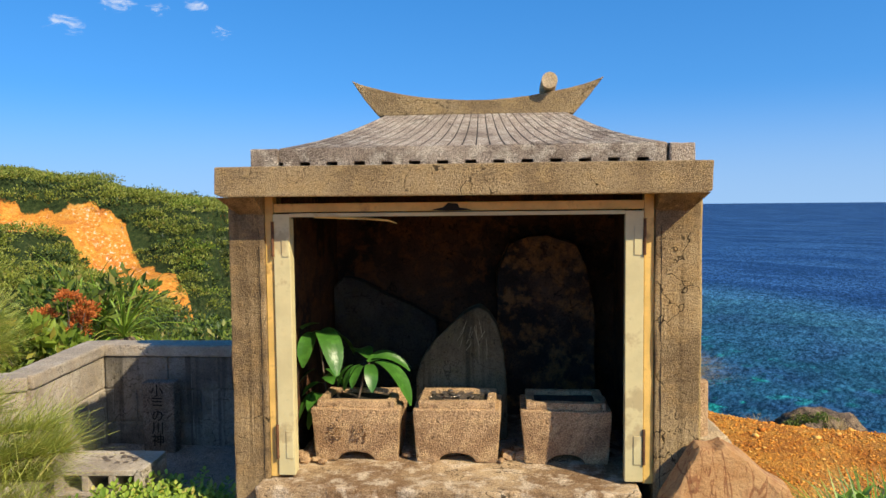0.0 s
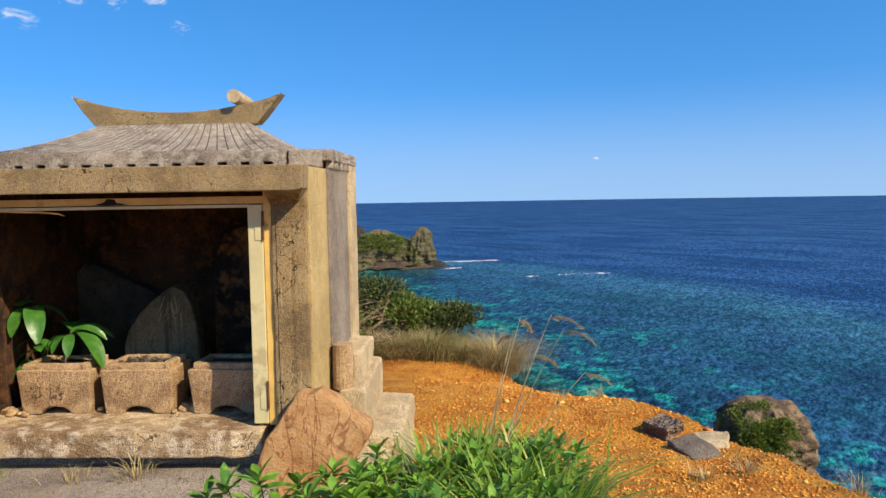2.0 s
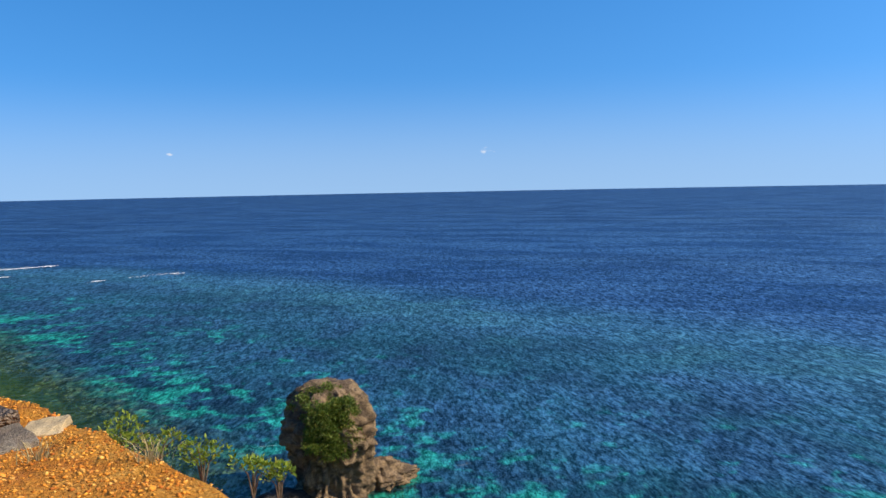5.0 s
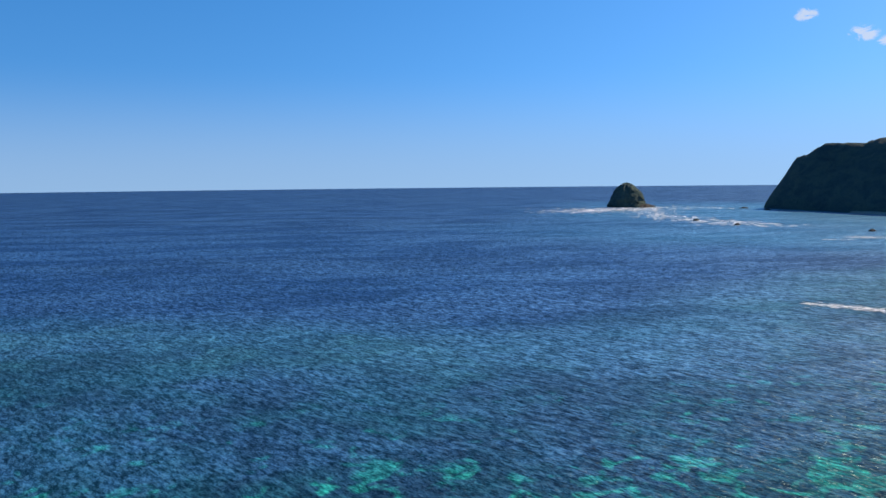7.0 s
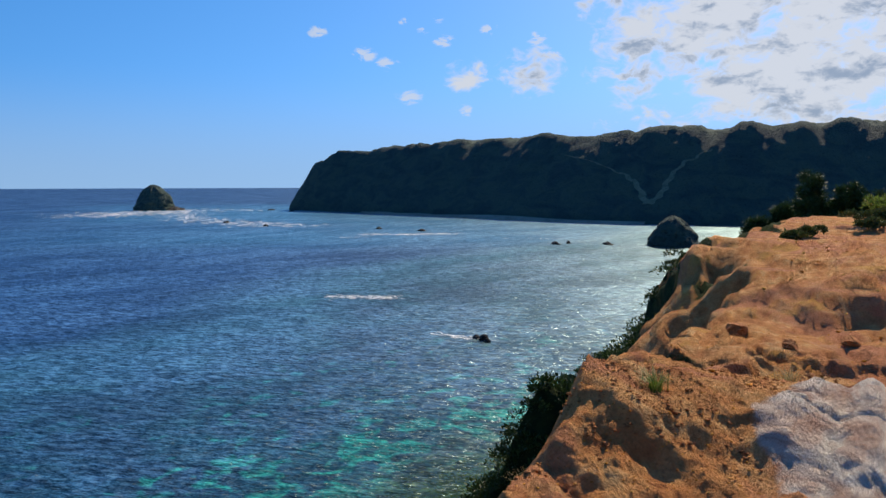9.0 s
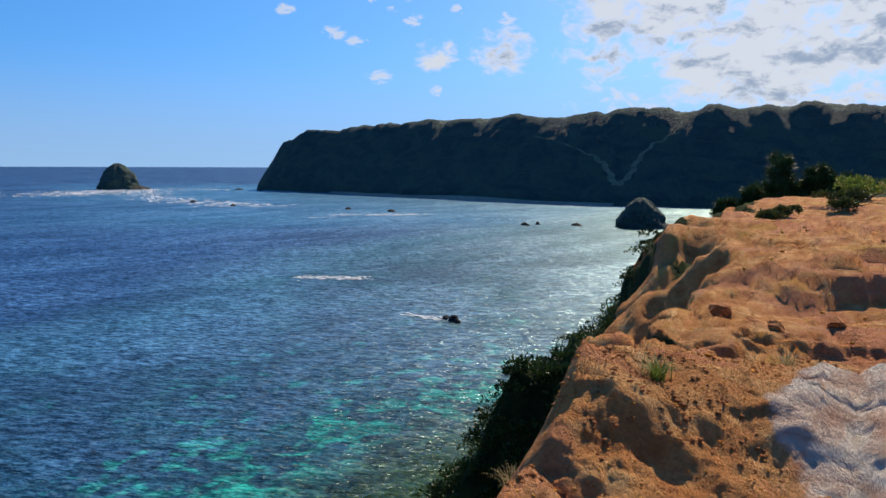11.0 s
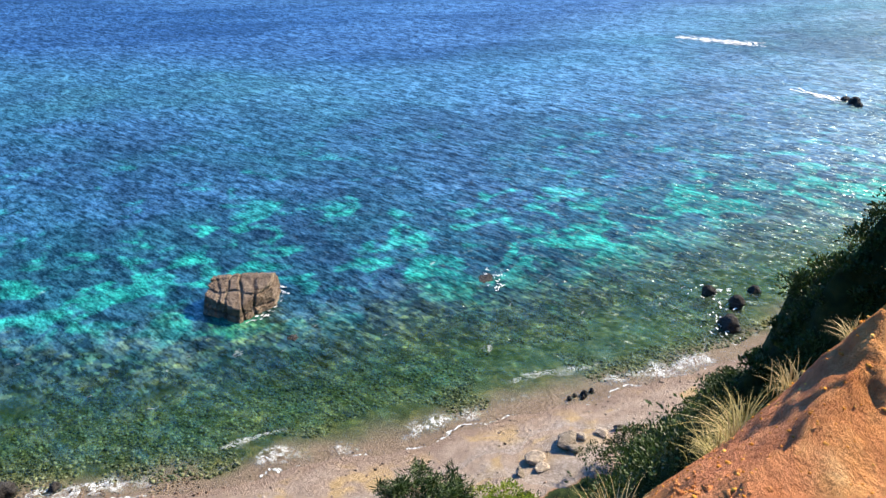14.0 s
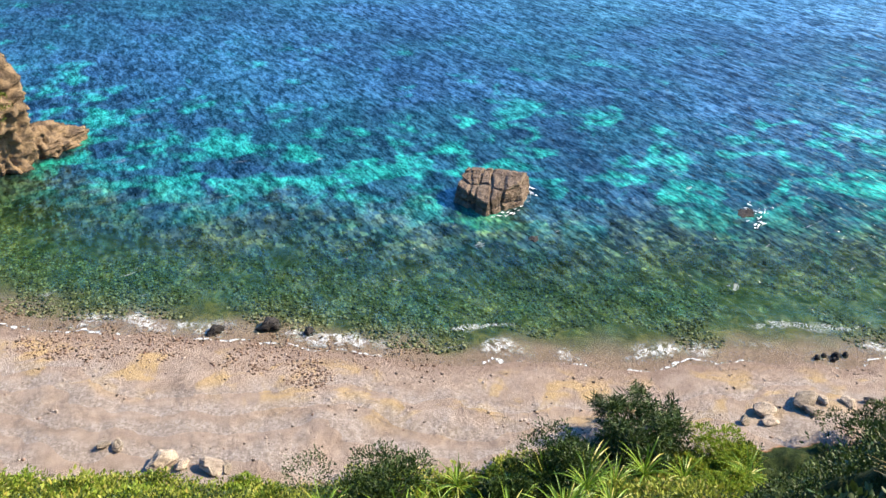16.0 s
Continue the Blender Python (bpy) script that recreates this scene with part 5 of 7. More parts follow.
# islets further out
for name, x, y, rx, ry, h, seed, label in (("islet", 1031, 238, 27, 26, 33.5, 3.0, "steep dark wooded islet ringed by surf"), ("islet", 411, -187, 17, 14, 17.5, 5.0, "round dark rocky islet in the bay")):
    isle = thing(name, label, "islet")
    rock_mass("rock_body", (x, y), (rx, ry), h, SEA_Z - 0.6, HAZY_FOREST, isle, seed, (-0.03, 0.06), 0.62, 0.02, 0.12, 30, 64)
    rock_mass("rock_shelf", (x - 2, y - ry * 0.9), (rx * 0.95, ry * 0.55), h * 0.16, SEA_Z - 0.6, DARKROCK, isle, seed + 1, (0, 0), 0.7, 0.05, 0.25, 10, 40)
for k, (x, y, rx, ry) in enumerate([(430, -124, 6, 3), (424, -153, 7, 3), (434, -133, 3, 2), (700, 100, 8, 4), (640, 60, 6, 3), (560, -60, 8, 4), (590, -30, 5, 3), (1010, 90, 16, 7), (960, 60, 10, 5)]):
    tagged(rock_mass("reef_rock", (x, y), (rx, ry), 2.6, SEA_Z - 0.8, DARKROCK, None, 30 + k, (0, 0), 0.8, 0.03, 0.35, 8, 30), "low black reef rock breaking the surface", "rock", "reef rocks")

# the long wooded headland across the bay
COAST = [(1006, 70), (925, 5), (850, -50), (772, -111), (705, -160), (659, -197), (615, -247), (590, -295), (572, -345), (545, -420), (520, -520), (500, -660)]


def headland_point(u, d):
    """Ground of the headland at u metres along its coast and d metres inland."""
    seg = [0.0]
    for a, b in zip(COAST, COAST[1:]):
        seg.append(seg[-1] + math.dist(a, b))
    x = np.interp(u, seg, [c[0] for c in COAST]) + d * 0.80
    y = np.interp(u, seg, [c[1] for c in COAST]) - d * 0.60
    crest = np.interp(u, [0, 20, 55, 110, 200, 330, 460, 600, 900], [34, 60, 76, 81, 84, 86, 88, 91, 98])
    wide = np.interp(u, [0, 60, 120, 300, 900], [40, 62, 85, 105, 120])
    gully = np.abs(fbm(u * 0.016 + 3, d * 0.004, 3)) * 1.9
    rise = 1 - (1 - np.clip(d / (0.82 * wide), 0, 1)) ** 1.12
    z = SEA_Z - 1.5 + crest * rise * (1 - 0.22 * np.clip(0.35 - gully, 0, 1) * smooth(d, 20, 120)) + smooth(d, 0, 40) * (fbm(x * 0.03, y * 0.03, 4) * 3.5 + fbm(x * 0.16, y * 0.16, 3) * 2.2)
    z = z + smooth(d, 150, 420) * fbm(x * 0.006 + 4, y * 0.006, 3) * 22
    return x, y, np.where(d < 6, SEA_Z - 1.5 + d * 0.5, z)


def headland_mesh():
    rows, cols = 90, 420
    uu, dd = np.meshgrid(np.linspace(0, 1120, cols), 520 * np.linspace(0, 1, rows) ** 1.5, indexing="ij")
    x, y, z = headland_point(uu, dd)
    verts = np.column_stack([x.ravel(), y.ravel(), z.ravel()])
    i, j = np.meshgrid(np.arange(cols - 1), np.arange(rows - 1), indexing="ij")
    faces = np.stack([i * rows + j, (i + 1) * rows + j, (i + 1) * rows + j + 1, i * rows + j + 1], -1).reshape(-1, 4)
    return verts, faces


v, f = headland_mesh()
head = fast_mesh("headland", v, f, HAZY_FOREST, None, "", True)
tagged(head, "long dark wooded headland across the bay", "headland", kind="structure")
def ribbon(name, rows, material, label, category):
    verts = [p for row in rows for p in row]
    n = len(rows[0])
    faces = [(i * n + j, i * n + j + 1, (i + 1) * n + j + 1, (i + 1) * n + j) for i in range(len(rows) - 1) for j in range(n - 1)]
    return tagged(raw(name, verts, faces, material, smooth=True), label, category, kind="structure")


def on_headland(u, d, lift):
    x, y, z = headland_point(np.array([float(u)]), np.array([float(d)]))
    return (float(x[0]), float(y[0]), max(float(z[0]), SEA_Z - 0.4) + lift)


rows = []
for k in range(46):
    u = 150 + k * 8
    wide = 3 + 8 * max(0, math.sin((u - 290) / 45)) if u > 290 else 3 + 2 * math.sin(u * 0.11)
    rows.append([(*on_headland(u, -2, 0)[:2], SEA_Z - 0.3), (*on_headland(u, 1, 0)[:2], SEA_Z + 1.2), (*on_headland(u, 3, 0)[:2], SEA_Z + 1.6 + 0.12 * wide), (*on_headland(u, 7, 0)[:2], SEA_Z + 2.0 + 0.2 * wide)])
ribbon("far_beach", rows, PALE_SHORE, "thin pale beach under the wooded headland", "beach")
# two pale gully strips that meet in a V
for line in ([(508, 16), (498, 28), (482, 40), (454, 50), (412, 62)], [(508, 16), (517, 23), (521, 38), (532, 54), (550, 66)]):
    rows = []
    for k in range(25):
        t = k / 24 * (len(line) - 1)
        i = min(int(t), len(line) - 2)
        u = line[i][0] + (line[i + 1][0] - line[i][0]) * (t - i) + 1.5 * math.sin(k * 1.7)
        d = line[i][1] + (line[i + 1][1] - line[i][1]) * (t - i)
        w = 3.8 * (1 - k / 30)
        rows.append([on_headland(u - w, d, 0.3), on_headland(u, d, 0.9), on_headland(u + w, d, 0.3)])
    ribbon("pale_gully", rows, GULLY, "pale gully strip running down the wooded headland", "gully")

# headland and rocks along the near coast
CAPE_FOOT = rock_material("dark_shore_rock", ((0.03, 0.022, 0.018), (0.07, 0.05, 0.038), (0.12, 0.085, 0.06)), 0.4, 1.0, 2.0)
CAPE_GRASS = rock_material("green_hill_far", ((0.035, 0.048, 0.016), (0.07, 0.09, 0.026), (0.11, 0.12, 0.04)), 0.2, 0.9, 1.0)
cape = thing("cape", "rocky grassy cape with a notched crest", "headland")
rock_mass("rock_body", (-47, 390), (22, 15), 20.5, SEA_Z - 1, GREY_CLIFF, cape, 7.0, (0, 0), 0.62, 0.05, 0.24, 60, 120, crag=0.07)
rock_mass("rock_body", (-63, 380), (14, 12), 11.5, SEA_Z - 1, GREY_CLIFF, cape, 7.7, (0, 0), 0.5, 0.04, 0.25, 30, 70)
rock_mass("rock_peak", (-27, 390), (10, 9), 21.5, SEA_Z - 1, GREY_CLIFF, cape, 8.9, (0.12, 0), 0.55, 0.06, 0.28, 50, 90, crag=0.09)
rock_mass("rock_peak", (-60, 398), (7, 7), 22.5, SEA_Z - 1, DARKROCK, cape, 9.1, (0, 0), 0.38, 0.05, 0.22, 30, 50)
rock_mass("rock_shelf", (-43, 380), (26, 13), 4.5, SEA_Z - 1, CAPE_FOOT, cape, 9.9, (0, 0), 0.6, 0.05, 0.3, 12, 80)
rock_mass("rock_shelf", (-18, 386), (9, 7), 4.5, SEA_Z - 1, DARKROCK, cape, 9.3, (0, 0), 0.7, 0.05, 0.3, 10, 60)
rnd = np.random.RandomState(18)
cc = np.column_stack([rnd.normal(-46, 9, 170), rnd.uniform(377, 390, 170), np.zeros(170)])
cc[:, 2] = SEA_Z + 17.2 - ((cc[:, 0] + 47) / 20) ** 2 * 7 - ((390 - cc[:, 1]) / 12) ** 2 * 7
pos, way = clump_points(cc, rnd.uniform(0.8, 1.8, 170), 60, rnd, 0.5)
v, f = leaf_arrays(pos, way, rnd.uniform(0.5, 0.9, len(pos)), 0.4)
fast_mesh("grass_cap", v, f, LEAF_GREEN, cape, "green grass and scrub on the cape")
hill = thing("earth_hill", "bare orange earth hill with a scrubby green cap", "hill")
rock_mass("earth_body", (-67, 264), (25, 22), 32.5, SEA_Z - 1, ORANGE_HILL, hill, 12.0, (0.0, 0.0), 0.75, 0.03, 0.14, 60, 120, crag=0.05)
rock_mass("green_shoulder", (-92, 258), (27, 24), 31, SEA_Z - 1, CAPE_GRASS, hill, 14.0, (0.0, 0.0), 0.7, 0.02, 0.14, 40, 80)
rnd = np.random.RandomState(8)
u, w = rnd.rand(420), rnd.rand(420)
cx = -100 + u * 36
cz = SEA_Z + 31.5 - ((cx + 76) / 24) ** 2 * 5.5 * np.where(cx > -76, 2.6, 1.0) - w ** 1.3 * 15 * np.where(cx > -78, 0.28, 1.0)
cc = np.column_stack([cx, 250 - w * 9 + np.abs(cx + 76) * 0.1 + np.where(cx > -80, 4, 0), cz])
pos, way = clump_points(cc, rnd.uniform(0.9, 2.2, 420), 60, rnd, 0.7)
v, f = leaf_arrays(pos, way, rnd.uniform(0.5, 0.9, len(pos)), 0.45)
fast_mesh("scrub_cap", v, f, LEAF_OLIVE, hill, "olive green scrub")
knob = thing("shore_knob", "low dark shore rock capped with green scrub", "rock")
rock_mass("rock_body", (-24, 196), (15, 9), 10.5, SEA_Z - 1, DARKROCK, knob, 13.0, (0, 0), 0.6, 0.05, 0.25, 24, 60)
cc = np.column_stack([rnd.uniform(-34, -15, 60), rnd.uniform(188, 197, 60), rnd.uniform(-26.5, -24.5, 60)])
cc[:, 2] -= (np.abs(cc[:, 0] + 24.5) / 9) ** 2 * 1.5
pos, way = clump_points(cc, rnd.uniform(0.8, 1.7, 60), 110, rnd)
v, f = leaf_arrays(pos, way, rnd.uniform(0.35, 0.7, len(pos)), 0.3)
fast_mesh("scrub_cap", v, f, LEAF_GREEN, knob, "green scrub")


def foam_patch(line, width, count, seed, size=1.0, label="white surf breaking over the reef"):
    """Ragged flecks of foam strewn along a line on the water."""
    rnd = np.random.RandomState(seed)
    t = rnd.rand(count) * (len(line) - 1)
    i = np.minimum(t.astype(int), len(line) - 2)
    pts = np.array(line, float)
    p = pts[i] + (pts[i + 1] - pts[i]) * (t - i)[:, None] + rnd.randn(count, 2) * width * 0.6
    w = pts[i + 1] - pts[i]
    ang = np.arctan2(w[:, 1], w[:, 0]) + rnd.randn(count) * 0.35
    verts, faces = [], []
    for k in range(count):
        long, wide = size * rnd.uniform(0.4, 2.2), size * rnd.uniform(0.12, 0.5)
        base = len(verts)
        for m in range(8):
            a = 2 * math.pi * m / 8
            rr = rnd.uniform(0.5, 1.0)
            lx, ly = math.cos(a) * long * rr, math.sin(a) * wide * rr
            verts.append((p[k, 0] + lx * math.cos(ang[k]) - ly * math.sin(ang[k]), p[k, 1] + lx * math.sin(ang[k]) + ly * math.cos(ang[k]), SEA_Z + 0.05 + 0.004 * (k % 40)))
        faces.append(tuple(range(base, base + 8)))
    ob = raw("surf", verts, faces, FOAM)
    return tagged(ob, label, "surf", "", "stuff")


foam_patch([(850, 262), (905, 240), (960, 225), (1000, 206)], 50, 420, 1, 5)
foam_patch([(1000, 206), (880, 180), (760, 140), (690, 90), (640, 36)], 26, 320, 2, 4.5)
foam_patch([(1060, 190), (1020, 130), (990, 100)], 6, 40, 3, 5)
foam_patch([(526, -18), (522, -50), (527, -78)], 8, 150, 4, 2.4)
foam_patch([(500, 0), (505, -20)], 2, 14, 5, 2.0)
foam_patch([(470, -140), (480, -100)], 2, 14, 15, 2.0)
foam_patch([(244, 1), (241, -10), (238, -19)], 3.2, 170, 6, 0.9)
foam_patch([(181, -24), (177, -30), (172, -35)], 1.6, 60, 7, 0.8)
foam_patch([(24, 331), (30, 334)], 1.6, 16, 8, 1.4)
foam_patch([(40, 337), (52, 344), (64, 341)], 2.2, 26, 18, 1.4)
foam_patch([(-10, 414), (0, 414), (14, 418)], 2.5, 50, 9, 2.2)
foam_patch([(-12, 372), (-6, 376)], 2, 30, 10, 1.5)
# broken water round the rocks in the shallows
foam_patch([(58.6, 33.0), (59.4, 31.2), (62.0, 30.9), (65.0, 31.6), (65.9, 33.6)], 0.5, 30, 21, 0.2, "white water round the sea rock")
foam_patch([(72.4, 12.4), (73.6, 11.9), (75.6, 12.6), (76.2, 14.0)], 0.8, 30, 22, 0.2, "white water over a sunken rock")
foam_patch([(70.5, -10.6), (72.5, -8.6), (76, -9.4), (79, -7.2), (80.5, -11)], 1.2, 60, 23, 0.2, "white water among wet boulders")

# ---- things in and round the shrine ----


def offering_pot(x0, x1, seed):
    """A square stone pot, wider at the rim, with an arched gap in its foot."""
    mid, half = (x0 + x1) / 2, (x1 - x0) / 2
    pot = thing("offering_pot", "square rough concrete offering pot with an arched foot", "pot", "offering pots", (mid, 0.36, 0.31))
    foot = half * 0.91
    outline = [(-half, 0.235), (-half * 0.995, 0.25), (half * 0.995, 0.25), (half, 0.235), (foot, 0.0), (half * 0.42, 0.0)]
    outline += [(half * 0.42 * math.cos(a), 0.045 * math.sin(a)) for a in (0.5, 1.0, 1.57, 2.14, 2.64)]
    outline += [(-half * 0.42, 0.0), (-foot, 0.0)]
    body = prism(outline, 0.0, 0.30, 0.06, 0.004, 0.008, seed)
    for v in body.verts:
        v.co.y += 0.02 * (0.25 - v.co.z) * (1 if v.co.y < 0.15 else -1) / 0.25
    part("body", body, CON_POT, pot)
    for name, args in (("rim", (-half + 0.025, half - 0.025, 0.02, 0.06)), ("rim", (-half + 0.025, half - 0.025, 0.25, 0.285)), ("rim", (-half + 0.025, -half + 0.065, 0.061, 0.249)), ("rim", (half - 0.065, half - 0.025, 0.061, 0.249))):
        part(name, span(*args, 0.245, 0.283, cell=0.04, bevel=0.006, amp=0.003, seed=seed), CON_POT, pot)
    part("soil", span(-half + 0.066, half - 0.066, 0.062, 0.248, 0.248, 0.262, cell=0.02, bevel=0.002, amp=0.004, seed=seed), DARK_STONE, pot, "dark dry soil")
    return pot


pot_a = offering_pot(-0.714, -0.300, 1.0)
offering_pot(-0.241, 0.164, 2.0)
offering_pot(0.253, 0.662, 3.0)


def carved(text, size, at, parent, material, turn=(90, 0, 0)):
    """Lettering cut from the built-in font, a little proud of its ground."""
    curve = bpy.data.curves.new("inscription", "FONT")
    curve.body, curve.size, curve.extrude, curve.align_x = text, size, 0.0015, "CENTER"
    curve.resolution_u = 2
    tmp = bpy.data.objects.new("inscription", curve)
    me = bpy.data.meshes.new_from_object(tmp)
    bpy.data.objects.remove(tmp)
    if len(me.polygons) == 0:
        return None
    ob = link_mesh("inscription", me, material, parent, "engraved characters")
    ob.matrix_basis = pose(*at, *turn)
    return ob


carved("奉", 0.085, (-0.085, -0.0055, 0.115), pot_a, CON_POT)
carved("納", 0.085, (0.03, -0.0045, 0.115), pot_a, CON_POT)
# coins heaped on the middle pot
rnd = random.Random(4)
COIN = plain("dull_coin_metal", (0.32, 0.27, 0.22), 0.4, 0.8, 0.35, 30, 0.1)


def coin_mesh(radius):
    return tube([(0, 0, 0), (0, 0, 0.002)], [radius, radius], 14)


coin = tagged(part("coin", coin_mesh(0.0125), COIN), "tarnished coin offered on rough stone", "coin", "offered coins")
coin.matrix_basis = pose(-0.04, 0.50, 0.578, 14, 8, 0)
for k in range(60):
    copy_thing(coin, pose(-0.04 + rnd.gauss(0, 0.06), 0.51 + rnd.gauss(0, 0.045), 0.575 + rnd.uniform(0, 0.020), rnd.uniform(-25, 25), rnd.uniform(-25, 25), rnd.uniform(0, 360)))

# standing stones inside
stele = prism([(-0.262, 0.31), (-0.268, 0.63), (-0.24, 0.71), (-0.165, 0.81), (-0.07, 0.905), (0.0, 0.965), (0.055, 0.985), (0.105, 0.955), (0.15, 0.87), (0.177, 0.76), (0.186, 0.66), (0.19, 0.31)], 0.72, 0.83, 0.05, 0.008, 0.012, 5.0)
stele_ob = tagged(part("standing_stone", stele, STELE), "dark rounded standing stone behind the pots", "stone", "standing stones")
SCRATCH = plain("pale_scratch", (0.34, 0.33, 0.20), 0.9)
scr = bmesh.new()
rs = random.Random(8)
for k in range(11):
    x, z = rs.uniform(-0.03, 0.09), rs.uniform(0.80, 0.93)
    dx, dz = rs.uniform(-0.05, 0.03), rs.uniform(-0.16, -0.05)
    tube([(x, 0.712, z), (x + dx * 0.5 + rs.gauss(0, 0.006), 0.7125, z + dz * 0.5), (x + dx, 0.713, z + dz)], [0.0008, 0.0016, 0.0006], 4, True, scr)
part("scratch", scr, SCRATCH, stele_ob, "pale scratches")
slab_a = prism([(-0.79, 0.31), (-0.79, 1.03), (-0.73, 1.085), (-0.64, 1.07), (-0.47, 0.965), (-0.30, 0.90), (-0.21, 0.85), (-0.17, 0.31)], 1.20, 1.31, 0.08, 0.012, 0.01, 6.0)
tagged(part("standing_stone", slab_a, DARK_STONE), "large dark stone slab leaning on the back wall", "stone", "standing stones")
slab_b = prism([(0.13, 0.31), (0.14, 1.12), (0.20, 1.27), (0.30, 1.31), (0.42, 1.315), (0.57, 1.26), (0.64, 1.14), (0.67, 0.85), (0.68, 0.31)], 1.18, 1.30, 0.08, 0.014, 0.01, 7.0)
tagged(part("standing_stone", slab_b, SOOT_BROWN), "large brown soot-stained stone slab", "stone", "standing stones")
for k in range(16):
    ob = part("rubble", stone(rnd.uniform(0.012, 0.045), (1.2, 1, 0.7), 0.3, 2, 20 + k), CON_POT)
    x, y = rnd.choice([(-0.74, 0.42), (-0.27, 0.5), (0.21, 0.52), (0.21, 0.45), (-0.72, 0.32)])
    ob.matrix_basis = pose(x + rnd.gauss(0, 0.03), y + rnd.gauss(0, 0.05), 0.325, 0, 0, rnd.uniform(0, 360))
    tagged(ob, "small broken stone chip on the shrine floor", "stone", "stone chips")


def big_leaf(bm, base, way, length, width, droop, twist=0.0, cup=0.12, n=8):
    """One broad leaf with a midrib fold that arches over and hangs."""
    way = Vector(way).normalized()
    p = Vector(base)
    side = way.cross(Vector((0, 0, 1)))
    if side.length < 1e-3:
        side = Vector((1, 0, 0))
    side = (Matrix.Rotation(twist, 3, way) @ side.normalized())
    rows = []
    for k in range(n + 1):
        t = k / n
        w = width * 0.5 * (math.sin(math.pi * min(1, t * 0.94 + 0.04)) ** 0.75)
        nor = side.cross(way)
        rows.append([bm.verts.new(p - side * w + nor * w * cup), bm.verts.new(p - side * w * 0.5 + nor * w * cup * 0.2), bm.verts.new(p - nor * w * cup * 0.6), bm.verts.new(p + side * w * 0.5 + nor * w * cup * 0.2), bm.verts.new(p + side * w + nor * w * cup)])
        way = (way + Vector((0, 0, -droop / n))).normalized()
        side = (side - way * side.dot(way)).normalized()
        p = p + way * length / n
    for r, q in zip(rows, rows[1:]):
        for i in range(4):
            bm.faces.new((r[i], r[i + 1], q[i + 1], q[i]))


def leaf_skin(name, dark, light):
    """Broad leaf: glossy, with pale veins across."""
    m, nt, bsdf = mat(name, 0.35, 0, 0.45)
    v = coords(nt)
    geo = nt.nodes.new("ShaderNodeNewGeometry")
    col = mixc(nt, geo.outputs["Random Per Island"], dark, light)
    a = noise_of(nt, v, 25, 4, 0.6)
    col = mixc(nt, calc(nt, "MULTIPLY", step(nt, a, 0.45, 0.7), 0.45), col, tuple(c * 1.5 for c in light))
    finish(nt, bsdf, col, a, 0.3, 0.01)
    glow = nd(nt, "ShaderNodeBsdfTranslucent", {"Color": col})
    both = nd(nt, "ShaderNodeMixShader", {0: 0.22, 1: bsdf.outputs[0], 2: glow.outputs[0]})
    nt.links.new(both.outputs[0], nt.nodes["Material Output"].inputs[0])
    return m


POT_LEAF = leaf_skin("broad_pot_leaf", (0.025, 0.105, 0.014), (0.075, 0.21, 0.028))
YOUNG_LEAF = leaf_skin("obovate_leaf", (0.05, 0.15, 0.012), (0.20, 0.36, 0.04))


def potted_plant(name, stem, leaves, label):
    plant = thing(name, label, "plant", "plants in the shrine")
    part("stem", tube(stem, [0.006 - 0.003 * k / len(stem) for k in range(len(stem))], 6), BARK, plant)
    for base, way, length, width, droop, twist in leaves:
        b = bmesh.new()
        big_leaf(b, base, way, length, width, droop, twist)
        part("leaf", b, POT_LEAF, plant, smooth=True)
    return plant


potted_plant("leafy_plant", [(-0.69, 0.60, 0.33), (-0.70, 0.60, 0.60), (-0.72, 0.56, 0.88)], [
    ((-0.72, 0.55, 0.885), (0.22, -0.30, 0.30), 0.33, 0.11, 2.9, 0.1), ((-0.73, 0.54, 0.88), (-0.10, -0.45, 0.25), 0.22, 0.08, 3.0, -0.2), ((-0.72, 0.58, 0.92), (-0.8, -0.2, 0.2), 0.20, 0.10, 1.8, 0.3),
    ((-0.71, 0.60, 0.88), (0.6, 0.5, 0.2), 0.24, 0.11, 2.0, 0.2), ((-0.73, 0.58, 0.88), (-0.6, 0.2, 0.1), 0.25, 0.12, 2.6, 0.0), ((-0.70, 0.56, 0.66), (0.4, -0.5, 0.5), 0.12, 0.06, 1.5, 0.4),
    ((-0.70, 0.56, 0.63), (-0.5, -0.5, 0.4), 0.13, 0.06, 1.6, 0.1), ((-0.69, 0.56, 0.70), (0.7, -0.3, 0.2), 0.13, 0.06, 1.8, 0.0), ((-0.71, 0.56, 0.58), (-0.2, -0.7, 0.3), 0.15, 0.07, 1.6, 0.0),
    ((-0.74, 0.56, 0.70), (-0.6, -0.3, 0.0), 0.18, 0.08, 2.2, 0.2), ((-0.74, 0.54, 0.60), (-0.4, -0.6, -0.2), 0.16, 0.05, 1.5, 0.2), ((-0.74, 0.54, 0.54), (-0.1, -0.6, -0.4), 0.14, 0.04, 1.0, 0.2)],
    "tall green plant with broad drooping leaves beside a pot")
